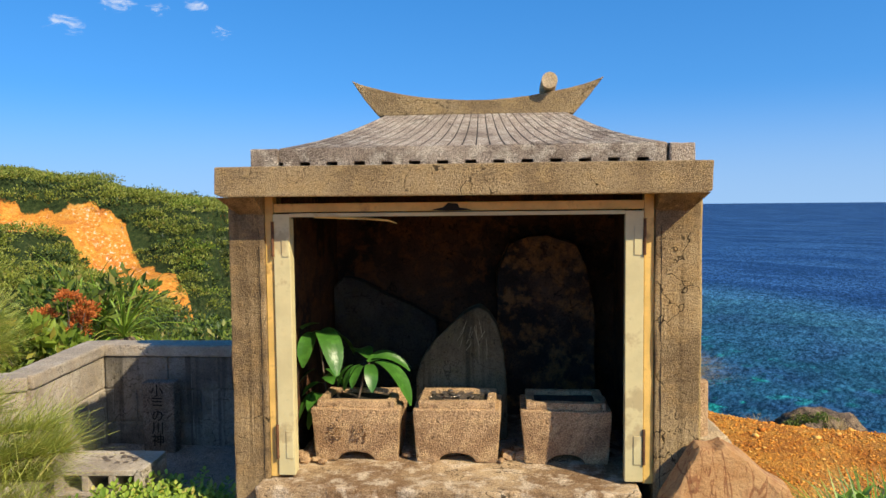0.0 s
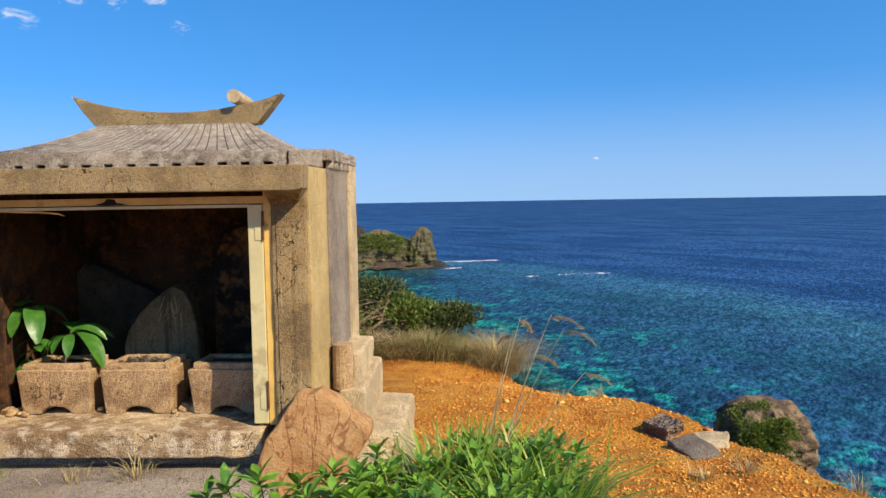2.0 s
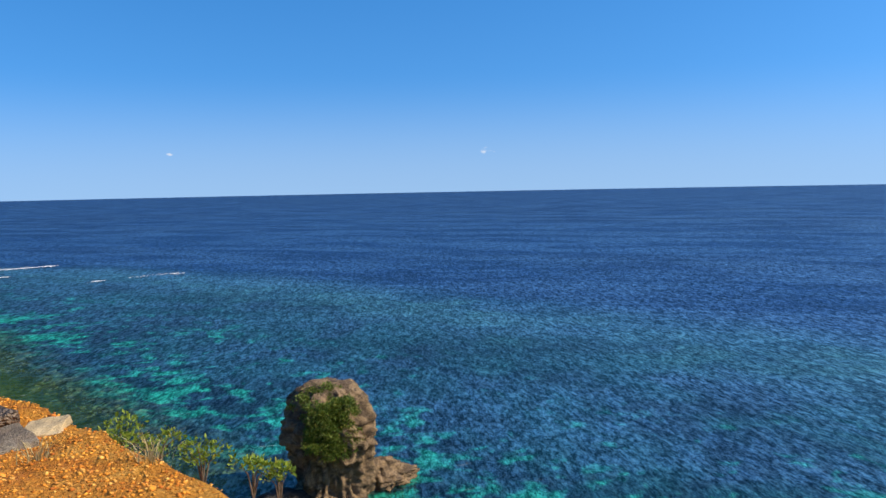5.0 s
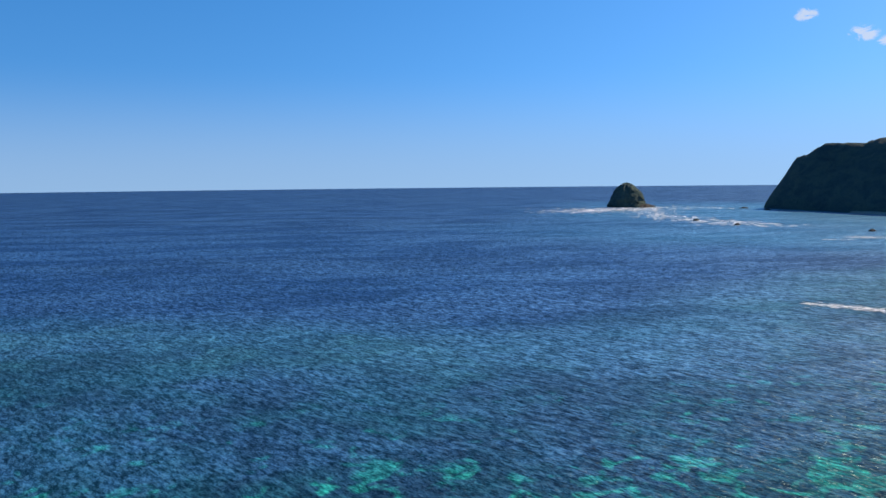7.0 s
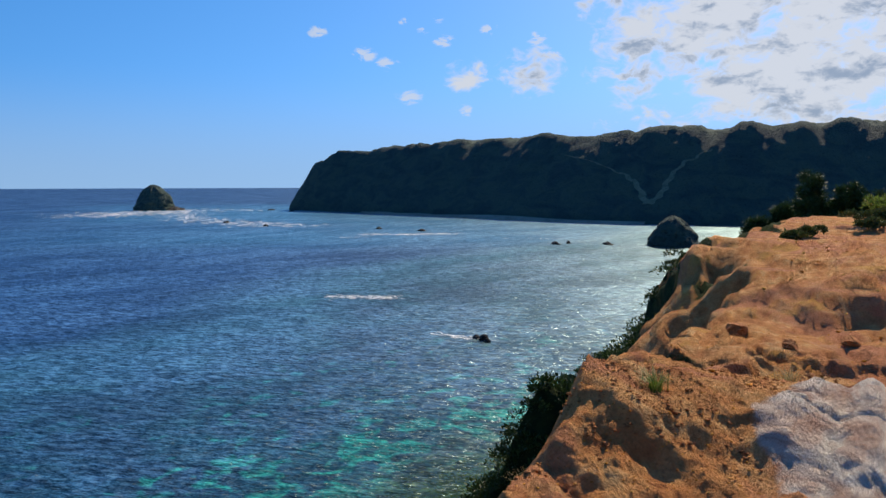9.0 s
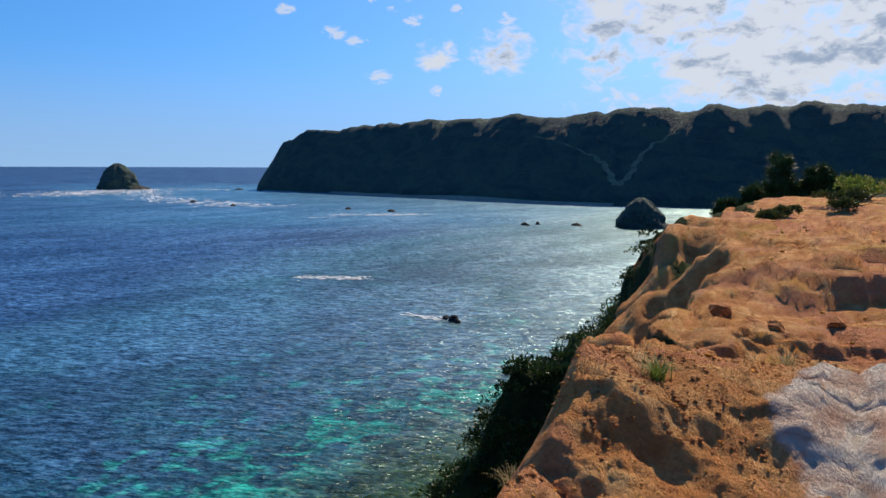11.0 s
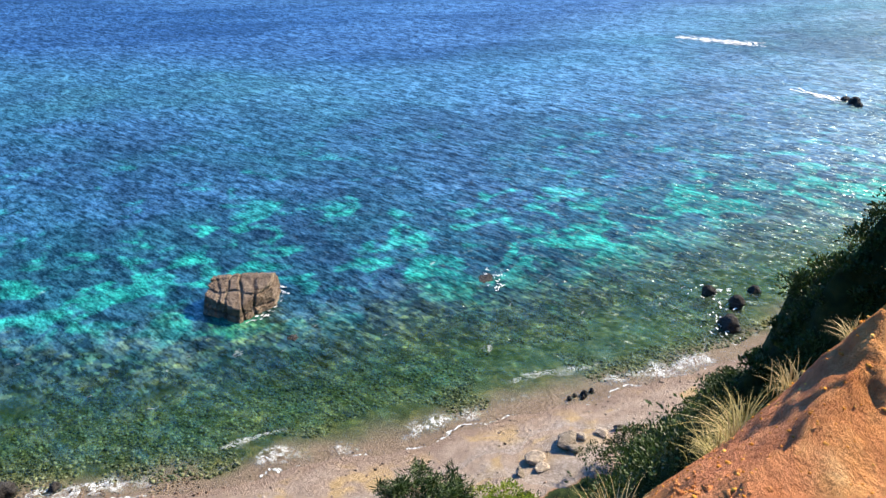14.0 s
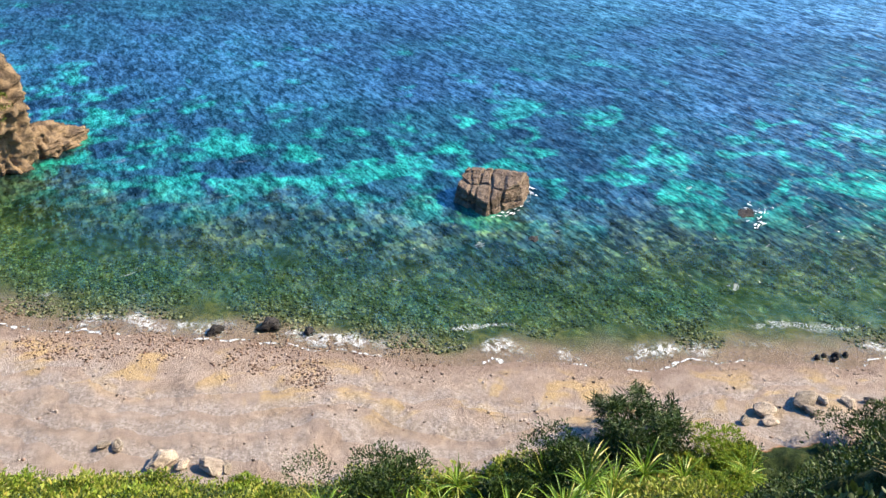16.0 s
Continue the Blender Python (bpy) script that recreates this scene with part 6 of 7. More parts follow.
potted_plant("leafy_plant", [(-0.52, 0.52, 0.57), (-0.49, 0.50, 0.68), (-0.46, 0.49, 0.745)], [
    ((-0.43, 0.50, 0.75), (0.65, -0.25, 0.15), 0.29, 0.095, 2.3, 0.15), ((-0.46, 0.49, 0.74), (0.15, -0.5, 0.2), 0.17, 0.065, 2.6, 0.0), ((-0.47, 0.50, 0.75), (0.55, 0.35, 0.45), 0.26, 0.10, 1.6, 0.3),
    ((-0.44, 0.50, 0.77), (0.9, 0.1, 0.45), 0.20, 0.045, 1.6, 0.7), ((-0.50, 0.49, 0.74), (-0.5, -0.5, 0.1), 0.16, 0.07, 2.4, 0.2), ((-0.54, 0.50, 0.735), (-0.6, -0.35, 0.0), 0.14, 0.05, 2.4, 0.1),
    ((-0.49, 0.50, 0.73), (-0.2, -0.5, 0.3), 0.15, 0.055, 2.6, 0.0), ((-0.47, 0.53, 0.76), (-0.3, 0.5, 0.5), 0.22, 0.10, 1.4, 0.0)],
    "young plant with broad glossy leaves growing in a pot")

# sandstone slab leaning at the corner
lean = prism([(0.79, -0.02), (0.765, 0.20), (0.80, 0.31), (0.88, 0.43), (0.95, 0.525), (1.00, 0.515), (1.05, 0.535), (1.12, 0.49), (1.22, 0.41), (1.305, 0.365), (1.31, 0.32), (1.24, 0.20), (1.16, 0.06), (1.12, -0.05)], -0.09, 0.05, 0.07, 0.012, 0.02, 8.0)
for v in lean.verts:
    v.co.y += (v.co.z - 0.2) * 0.22 + (v.co.x - 1.0) * 0.12
tagged(part("leaning_slab", lean, VEINED), "big veined orange sandstone slab leaning at the corner", "stone")

# low block wall round the yard
wall = thing("low_wall", "low grey concrete block wall with a smooth coping", "wall")


def wall_run(p, q, courses, material):
    p, q = Vector((*p, 0)), Vector((*q, 0))
    way = (q - p).normalized()
    turn = Matrix.Translation(p) @ Matrix.Rotation(math.atan2(way.y, way.x), 4, "Z")
    length = (q - p).length
    for c in range(courses):
        x = 0.0 if c % 2 == 0 else -0.2
        while x < length - 0.02:
            a, e = max(x, 0) + 0.004, min(x + 0.4, length) - 0.004
            if e - a > 0.03:
                ob = part("block", span(a, e, 0.003, 0.147, c * 0.2 + 0.006, c * 0.2 + 0.196, cell=0, bevel=0.006), material, wall)
                ob.matrix_basis = turn
            x += 0.4
    core = part("mortar", span(0.002, length - 0.002, 0.010, 0.140, 0.0, courses * 0.2, cell=0, bevel=0), material, wall)
    core.matrix_basis = turn
    cap = part("coping", span(-0.01, length + 0.01, -0.01, 0.16, courses * 0.2, courses * 0.2 + 0.07, cell=0.1, bevel=0.012, amp=0.004), CON_WALL, wall, "smooth cement coping")
    cap.matrix_basis = turn


wall_run((-2.235, 1.31), (-0.96, 1.31), 3, CON_WALL_SHADE)
wall_run((-2.155, 0.50), (-2.25, 1.45), 3, CON_WALL)
wall_run((-2.95, -0.02), (-2.17, 0.47), 3, CON_WALL)
yard = span(-2.3, -0.92, 0.45, 1.31, -0.10, 0.065, cell=0.1, bevel=0.01, amp=0.005)
tagged(part("yard_slab", yard, CON_GREY), "grey cement floor slab beside the shrine", "slab", kind="structure")

tablet = thing("stone_tablet", "upright dark stone tablet with an engraved inscription", "tablet", at=(-1.83, 1.15, 0.06))
part("body", box((0.19, 0.09, 0.42), (0, 0.05, 0.21), 0.05, 0.010, 0.003, 2.0), STONE_GREY, tablet)
for k, ch in enumerate(["小", None, "の", "川", "神"]):
    z = 0.345 - k * 0.073
    if ch is None or carved(ch, 0.078, (0.0, -0.0075, z), tablet, TAR) is None:
        for dz in (0.012, 0.034, 0.052):
            part("inscription", span(-0.028, 0.028, -0.0085, -0.004, z + dz, z + dz + 0.007, cell=0, bevel=0), TAR, tablet)


def hollow_block():
    """A concrete building block on its side, three holes showing."""
    blk = thing("hollow_block", "weathered hollow concrete block lying on the slab", "concrete block", at=(-2.05, 0.47, 0.066))
    w, d, h = 0.45, 0.30, 0.135
    part("top_shell", span(0, w, 0, d, h - 0.028, h, cell=0.06, bevel=0.006, amp=0.003), CON_WALL, blk)
    part("bottom_shell", span(0, w, 0, d, 0, 0.026, cell=0.06, bevel=0.006, amp=0.003), CON_WALL, blk)
    for x0, x1 in ((0, 0.045), (0.14, 0.175), (0.275, 0.31), (0.405, 0.45)):
        part("web", span(x0, x1, 0.002, d - 0.002, 0.0255, h - 0.0275, cell=0, bevel=0.004), CON_WALL, blk)
    blk.rotation_euler = (0, 0, radians(3))
    return blk


hollow_block()
for k in range(14):
    copy_thing(coin, pose(-1.83 + rnd.gauss(0, 0.06), 0.66 + rnd.gauss(0, 0.045), 0.202 + 0.0022 * (k % 3), 0, 0, rnd.uniform(0, 360)))

# ---- plants near the path ----


def bush(name, at, radius, height, leaf, count, material, label, seed, group="", trunk=True, category="bush", lumps=9):
    """A bush of limbs and many small leaves in uneven lumps."""
    rnd = np.random.RandomState(seed)
    b = thing(name, label, category, group, at)
    cent = np.column_stack([rnd.randn(lumps) * radius * 0.45, rnd.randn(lumps) * radius * 0.45, height * rnd.uniform(0.35, 0.85, lumps)])
    if trunk:
        tb = bmesh.new()
        for c in cent:
            tube([(0, 0, -0.2), (c[0] * 0.4, c[1] * 0.4, c[2] * 0.5), tuple(c)], [0.05 * radius, 0.035 * radius, 0.012 * radius], 6, False, tb)
        part("trunk", tb, BARK, b)
    pos, way = clump_points(cent, rnd.uniform(0.35, 0.6, lumps) * radius, max(20, count // lumps), rnd, 0.85, 0.4)
    size = rnd.uniform(0.7, 1.3, len(pos)) * leaf
    v, f = leaf_arrays(pos, way, size, size * 0.45)
    fast_mesh("crown", v, f, material, b)
    return b



def blades(count, spread, height, width, rnd, lean=0.5, segs=4):
    """Grass blades from a common foot: narrow bent ribbons."""
    verts, faces = [], []
    for _ in range(count):
        a, r = rnd.uniform(0, 6.283), spread * abs(rnd.gauss(0, 0.5))
        p = np.array([math.cos(a) * r, math.sin(a) * r, 0.0])
        b = a + rnd.gauss(0, 0.8)
        out = np.array([math.cos(b), math.sin(b), 0.0])
        h, l = height * rnd.uniform(0.5, 1.15), lean * rnd.uniform(0.3, 1.4)
        side = np.array([-out[1], out[0], 0.0]) * width * 0.5 * rnd.uniform(0.6, 1.3)
        base = len(verts)
        for k in range(segs + 1):
            t = k / segs
            q = p + out * h * l * t ** 1.7 + np.array([0, 0, h * (t - 0.42 * l * t ** 2.6)])
            w = (1 - t) ** 0.7 if k < segs else 0.06
            verts += [q - side * w, q + side * w]
        for k in range(segs):
            i = base + 2 * k
            faces.append((i, i + 1, i + 3, i + 2))
    return np.array(verts), np.array(faces)


def grass_tuft(at, count, spread, height, width, material, label, seed, lean=0.6, name="grass_tuft", group="grass tufts", scale=1.0):
    v, f = blades(count, spread, height, width, random.Random(seed), lean)
    ob = fast_mesh(name, v, f, material)
    ob.location = at
    return tagged(ob, label, "grass", group)


def on_ground(x, y, dz=0.0):
    return (x, y, ground_z(x, y) + dz)


def leafy_shrub(name, at, sprigs, leaf_len, leaf_wide, material, label, seed, group="", stems=True, per=9, category="shrub"):
    """Sprigs on thin stems, each ending in a whorl of real leaves."""
    rnd = random.Random(seed)
    shrub = thing(name, label, category, group, at)
    sb, lb = bmesh.new(), bmesh.new()
    for x, y, z in sprigs:
        tip = Vector((x, y, z))
        foot = Vector((x * 0.45, y * 0.45, -0.05))
        if stems:
            tube([foot, foot.lerp(tip, 0.5) + Vector((rnd.gauss(0, 0.02), rnd.gauss(0, 0.02), 0)), tip], [0.006, 0.005, 0.003], 5, False, sb)
        for k in range(per):
            a = k * 2.4 + rnd.uniform(-0.3, 0.3)
            el = 0.25 + 0.9 * (k / per)
            w = Vector((math.cos(a) * math.cos(el), math.sin(a) * math.cos(el), math.sin(el)))
            big_leaf(lb, tip - Vector((0, 0, 0.05 * (1 - k / per))), w, leaf_len * rnd.uniform(0.7, 1.15), leaf_wide * rnd.uniform(0.8, 1.1), rnd.uniform(0.2, 0.9), rnd.uniform(-0.3, 0.3), 0.15, 4)
    if stems:
        part("stem", sb, BARK, shrub)
    else:
        sb.free()
    part("foliage", lb, material, shrub, smooth=True)
    return shrub


r = random.Random(3)
leafy_shrub("leafy_shrub", on_ground(0.98, -0.42), [(-0.30, -0.16, 0.36), (-0.20, -0.20, 0.42), (-0.08, -0.14, 0.43), (0.02, -0.22, 0.34), (0.12, -0.10, 0.33), (0.22, -0.04, 0.33), (0.30, 0.0, 0.28), (-0.26, -0.08, 0.24), (0.06, 0.0, 0.24), (0.18, -0.18, 0.22), (-0.12, -0.04, 0.28), (-0.34, -0.20, 0.20), (0.30, -0.16, 0.2)],
            0.115, 0.045, YOUNG_LEAF, "young shrub with upright bright green obovate leaves", 5)
for cx, cy, seed in ((1.60, 0.05, 1), (1.95, 0.10, 2), (2.10, 0.40, 3), (1.75, -0.30, 4), (1.45, -0.45, 5), (2.05, -0.30, 6), (1.30, -0.20, 7)):
    rr = random.Random(seed)
    spr = [(rr.gauss(0, 0.15), rr.gauss(0, 0.15), rr.uniform(0.10, 0.42)) for _ in range(36)]
    leafy_shrub("leafy_shrub", on_ground(cx, cy), spr, 0.105, 0.042, YOUNG_LEAF, "low dense shrub with glossy spoon-shaped leaves", seed, "glossy shrubs", True, 9)
for k, (x, y) in enumerate([(1.75, 0.30), (2.0, 0.15), (2.25, -0.05), (2.2, -0.3), (1.65, 0.0), (1.9, -0.15), (2.1, 0.25), (2.0, -0.4), (1.8, 0.1)]):
    grass_tuft(on_ground(x, y, 0.02), 130, 0.14, 0.60, 0.026, STRAP_LEAF, "clump of long arching green grass", 40 + k, 0.95)
for k, (x, y) in enumerate([(1.78, 0.58), (1.92, 0.66), (1.66, 0.42), (1.42, 0.10), (1.5, -0.25), (2.05, 0.70)]):
    grass_tuft(on_ground(x, y, 0.02), 90, 0.08, 0.46, 0.007, DRY_GRASS, "tuft of dry straw-coloured grass", 60 + k, 0.9)


def plume_stalk(foot, tip, seed, nod=(0.16, -0.05)):
    """A tall dry grass stalk with a drooping feathery head."""
    rr = random.Random(seed)
    st = thing("plume_grass", "tall dry grass stalk with a drooping feathery plume", "grass", "plume grasses")
    f, t = Vector(foot), Vector(tip)
    pts = [f.lerp(t, k / 8) + Vector((0, 0, 0.06 * math.sin(math.pi * k / 8))) for k in range(9)]
    part("stalk", tube(pts, [0.0042 - 0.0003 * k for k in range(9)], 5), STRAW, st)
    verts, faces = [], []
    for k in range(240):
        u = rr.random()
        p = t + Vector((nod[0] * u, nod[1] * u, 0.05 * u - 0.10 * u * u)) - Vector((0, 0, 0.02))
        w = Vector((rr.gauss(nod[0] * 6, 0.14), rr.gauss(nod[1] * 6, 0.14), rr.gauss(-0.45, 0.16))).normalized() * rr.uniform(0.02, 0.045)
        s = w.cross(Vector((rr.random(), rr.random(), 1))).normalized() * 0.0016
        i = len(verts)
        verts += [p - s, p + s, p + w + s * 0.4, p + w - s * 0.4]
        faces.append((i, i + 1, i + 2, i + 3))
    fast_mesh("plume", np.array(verts), np.array(faces), PLUME, st, "pale feathery seed head")


gz = ground_z(1.9, 0.6)
plume_stalk((1.88, 0.62, gz), (2.30, 0.22, 0.80), 1, (0.13, -0.06))
plume_stalk((1.90, 0.62, gz), (2.24, 0.30, 0.86), 2, (0.14, -0.02))
plume_stalk((1.84, 0.66, gz), (2.08, 0.36, 0.83), 3, (0.05, 0.02))
plume_stalk((1.84, 0.60, gz), (2.04, 0.42, 0.74), 4, (-0.07, 0.03))
plume_stalk((1.92, 0.60, gz), (2.16, 0.34, 0.64), 5, (0.10, 0.0))
plume_stalk((1.95, 0.58, gz), (2.42, 0.30, 0.55), 6, (0.12, 0.0))

# dry grass along the brow of the cliff
for k, (x, y, h, n, wide) in enumerate([(2.15, 6.75, 0.66, 2000, 0.34), (2.42, 6.7, 0.5, 1000, 0.26), (1.2, 6.6, 0.55, 1500, 0.34), (0.75, 6.5, 0.50, 1200, 0.36), (1.62, 6.75, 0.36, 700, 0.3), (0.3, 6.4, 0.55, 1000, 0.4), (-0.2, 5.9, 0.6, 800, 0.4)]):
    grass_tuft(on_ground(x, y, -0.03), n, wide, h, 0.008, OLIVE_GRASS if k % 3 else DRY_GRASS, "dense rounded mound of half-dry cliff grass", 80 + k, 1.0, group="cliff grass mounds")
for k, (x, y, rad, h, m, lab) in enumerate([(-0.42, 7.3, 0.75, 1.25, LEAF_OLIVE, "olive brown coastal bush on the brow"), (0.2, 7.7, 0.6, 0.95, LEAF_OLIVE, "olive brown coastal bush on the brow"), (0.75, 7.5, 0.5, 0.7, LEAF_GREEN, "green coastal bush on the brow"), (-0.1, 6.7, 0.45, 0.6, LEAF_GREEN, "green coastal bush on the brow"), (1.3, 7.6, 0.45, 0.55, LEAF_OLIVE, "low olive bush on the brow")]):
    bush("brow_bush", on_ground(x, y), rad, h, 0.065, 5200, m, lab, 180 + k, "bushes on the brow", lumps=14)
for k, (x, y, h, n) in enumerate([(4.35, 1.15, 0.30, 90), (4.15, 0.9, 0.2, 50), (3.6, 1.25, 0.16, 60), (3.3, 1.15, 0.14, 60), (3.0, 3.6, 0.14, 50), (2.85, 5.2, 0.2, 90), (11.04, -5.81, 0.22, 160), (13.2, -8.27, 0.26, 160), (10.3, -4.1, 0.20, 120),
                                  (9.8, -3.8, 0.20, 120), (9.0, -3.3, 0.22, 160), (10.9, -4.5, 0.18, 100), (11.8, -5.0, 0.2, 120), (7.9, -4.2, 0.10, 40), (-1.0, 0.0, 0.22, 60), (-0.6, -0.05, 0.10, 40), (-0.2, -0.08, 0.10, 40), (-1.15, 0.4, 0.25, 90), (0.12, -0.03, 0.16, 60)]):
    mat_used = GREEN_GRASS if k in (6, 15) else DRY_GRASS
    grass_tuft(on_ground(x, y, 0.10 if -1 < x < 0.8 and -0.6 < y < 0.2 else -0.01), n, 0.10, h, 0.006, mat_used, "small tuft of wiry grass on bare soil", 120 + k, 0.8, group="small grass tufts")

for k, (x, y, h, n) in enumerate([(13.3, -4.35, 0.5, 260), (13.6, -4.2, 0.4, 200), (14.2, -4.5, 0.5, 220), (12.8, -4.3, 0.3, 140)]):
    grass_tuft(on_ground(x, y, -0.02), n, 0.25, h, 0.012, OLIVE_GRASS, "clump of half-dry grass on the cliff spur", 170 + k, 1.0, group="spur grass clumps")

# low weeds beside the yard
for k, (x, y) in enumerate([(-1.62, 0.36), (-1.48, 0.40), (-1.34, 0.36), (-1.55, 0.28), (-1.40, 0.26), (-1.68, 0.26), (-1.26, 0.30), (-1.2, 0.38)]):
    rr = random.Random(k)
    spr = [(rr.gauss(0, 0.10), rr.gauss(0, 0.09), rr.uniform(0.02, 0.12)) for _ in range(60)]
    leafy_shrub("ground_weed", (x, y, 0.05), spr, 0.034, 0.018, WEED, "low mat of small-leaved green weeds", 30 + k, "yard weeds", False, 7, "weed")

# pine sprays hanging over the wall
def pine_spray(at, way, seed, count=9):
    rr = random.Random(seed)
    tree = thing("pine_branch", "pine branch with long yellow-green needles", "branch", "pine branches")
    a, w = Vector(at), Vector(way)
    part("twig", tube([a, a + w * 0.5 + Vector((0, 0, 0.03)), a + w], [0.009, 0.007, 0.004], 6), BARK, tree)
    verts, faces = [], []
    for k in range(count * 60):
        u = 0.25 + 0.75 * (k % count) / max(1, count - 1)
        p = a + w * u + Vector((0, 0, 0.03 * math.sin(math.pi * u)))
        d = (w.normalized() * 0.9 + Vector((rr.gauss(0, 0.55), rr.gauss(0, 0.55), rr.gauss(0.25, 0.5)))).normalized() * rr.uniform(0.13, 0.25)
        s = d.cross(Vector((rr.random(), rr.random(), 1))).normalized() * 0.0017
        i = len(verts)
        verts += [p - s, p + s, p + d + s * 0.3 - Vector((0, 0, 0.02)), p + d - s * 0.3 - Vector((0, 0, 0.02))]
        faces.append((i, i + 1, i + 2, i + 3))
    fast_mesh("needles", np.array(verts), np.array(faces), PINE, tree, "long fine needles")


for k, (at, way) in enumerate([((-2.0, -0.20, 0.34), (0.30, 0.05, 0.05)), ((-2.0, -0.20, 0.42), (0.33, 0.05, 0.10)), ((-2.05, -0.18, 0.50), (0.38, 0.05, 0.10)), ((-2.0, -0.20, 0.30), (0.30, 0.0, -0.03)), ((-2.10, -0.18, 0.60), (0.18, 0.0, 0.06)),
                               ((-2.12, -0.16, 0.86), (0.20, 0.0, 0.06)), ((-2.12, -0.16, 0.98), (0.20, 0.02, 0.04)), ((-2.0, -0.20, 0.38), (0.40, 0.02, 0.14)), ((-2.10, -0.2, 0.46), (0.16, 0.0, 0.0)), ((-2.15, -0.18, 0.92), (0.26, 0.0, 0.0))]):
    pine_spray(at, way, 70 + k)

# slabs of stone at the brow
for name, x, y, rx, ry, h, turn, seed, material, label in (("stone_slab", 3.45, 1.92, 0.15, 0.19, 0.045, 20, 3, STONE_GREY, "flat grey broken stone slab on the cliff brow"), ("stone_slab", 3.66, 2.16, 0.15, 0.15, 0.04, -15, 4, CON_PALE, "flat pale broken stone slab on the cliff brow"),
                                                          ("brown_stone", 3.35, 2.40, 0.15, 0.13, 0.09, 40, 5, SEAROCK, "rough red-brown stone on the cliff brow")):
    ob = part(name, box((rx * 1.7, ry * 1.7, h * 1.7), (0, 0, 0), 0.04, 0.018, 0.016, seed), material)
    ob.matrix_basis = pose(x, y, ground_z(x, y) + h * 0.25, 9, -5, turn)
    tagged(ob, label, "stone", "brow stones")

# loose gravel and stones on the soil
def scatter_stones(name, xs, ys, sizes, material, label, seed, lift=0.25):
    rnd = np.random.RandomState(seed)
    n = len(xs)
    zs = ground_height(xs, ys)["z"]
    unit = np.array([(1, 0, 0), (-1, 0, 0), (0, 1, 0), (0, -1, 0), (0, 0, 0.75), (0, 0, -0.75), (0.62, 0.62, 0.5), (-0.6, 0.62, 0.45)])
    tri = np.array([(0, 6, 4), (6, 2, 4), (2, 7, 4), (7, 1, 4), (1, 3, 4), (3, 0, 4), (0, 2, 6), (2, 1, 7), (0, 5, 2), (2, 5, 1), (1, 5, 3), (3, 5, 0)])
    ang = rnd.rand(n) * 6.283
    c, s = np.cos(ang), np.sin(ang)
    v = unit[None] * (0.65 + 0.7 * rnd.rand(n, 8, 1)) * sizes[:, None, None] * np.array([1.0, 0.8, 0.65])
    x = v[..., 0] * c[:, None] - v[..., 1] * s[:, None] + xs[:, None]
    y = v[..., 0] * s[:, None] + v[..., 1] * c[:, None] + ys[:, None]
    z = v[..., 2] + zs[:, None] + sizes[:, None] * lift
    verts = np.stack([x, y, z], -1).reshape(-1, 3)
    faces = (tri[None] + np.arange(n)[:, None, None] * 8).reshape(-1, 3)
    return tagged(fast_mesh(name, verts, faces, material), label, "gravel", "", "stuff")


def speckled(name, tones):
    m, nt, bsdf = mat(name, 0.9, 0, 0.15)
    geo = nt.nodes.new("ShaderNodeNewGeometry")
    col = ramp(nt, geo.outputs["Random Per Island"], [(k / (len(tones) - 1), t) for k, t in enumerate(tones)])
    n = noise_of(nt, coords(nt), 40, 3)
    col = mixc(nt, calc(nt, "MULTIPLY", step(nt, n, 0.5, 0.7), 0.5), col, tones[0])
    finish(nt, bsdf, col, n, 0.4, 0.01)
    return m


GRAVEL = speckled("ochre_gravel", [(0.40, 0.12, 0.022), (0.64, 0.24, 0.03), (0.78, 0.36, 0.055), (0.70, 0.27, 0.035), (0.82, 0.48, 0.12), (0.52, 0.16, 0.03)])
PEBBLES = speckled("beach_stones_mix", [(0.06, 0.05, 0.045), (0.16, 0.12, 0.10), (0.34, 0.27, 0.22), (0.50, 0.42, 0.35), (0.24, 0.15, 0.11)])
BED_STONES = speckled("sea_bed_stones_mix", [(0.015, 0.018, 0.012), (0.06, 0.07, 0.036), (0.17, 0.165, 0.08), (0.34, 0.33, 0.20), (0.07, 0.08, 0.034)])
RED_EARTH = rock_material("hard_red_earth", ((0.26, 0.075, 0.025), (0.46, 0.16, 0.05), (0.58, 0.25, 0.09)), 2.2, 0.8, 1.2)
DARK_PEBBLES = speckled("shore_cobbles_mix", [(0.05, 0.038, 0.03), (0.13, 0.085, 0.062), (0.25, 0.165, 0.12), (0.36, 0.27, 0.21), (0.18, 0.10, 0.07)])
rnd = np.random.RandomState(12)


def keep_where(xs, ys, test):
    d = ground_height(xs, ys)
    k = test(d, xs, ys)
    return xs[k], ys[k]


xs, ys = keep_where(rnd.uniform(1.2, 5.2, 42000), rnd.uniform(-1.6, 6.6, 42000), lambda d, x, y: (d["out"] < 1.6) & (d["veg"] < 0.3) & ~((x < 1.55) & (y < 1.5)))
scatter_stones("gravel", xs, ys, 0.004 + 0.013 * rnd.rand(len(xs)) ** 3, GRAVEL, "loose ochre gravel on the clifftop", 1)
xs, ys = keep_where(rnd.uniform(2.0, 5.6, 420), rnd.uniform(-1.4, 5.6, 420), lambda d, x, y: (np.abs(d["out"]) < 1.5))
scatter_stones("soil_lumps", xs, ys, 0.014 + 0.034 * rnd.rand(len(xs)) ** 4, GRAVEL, "larger lumps of orange earth", 2)
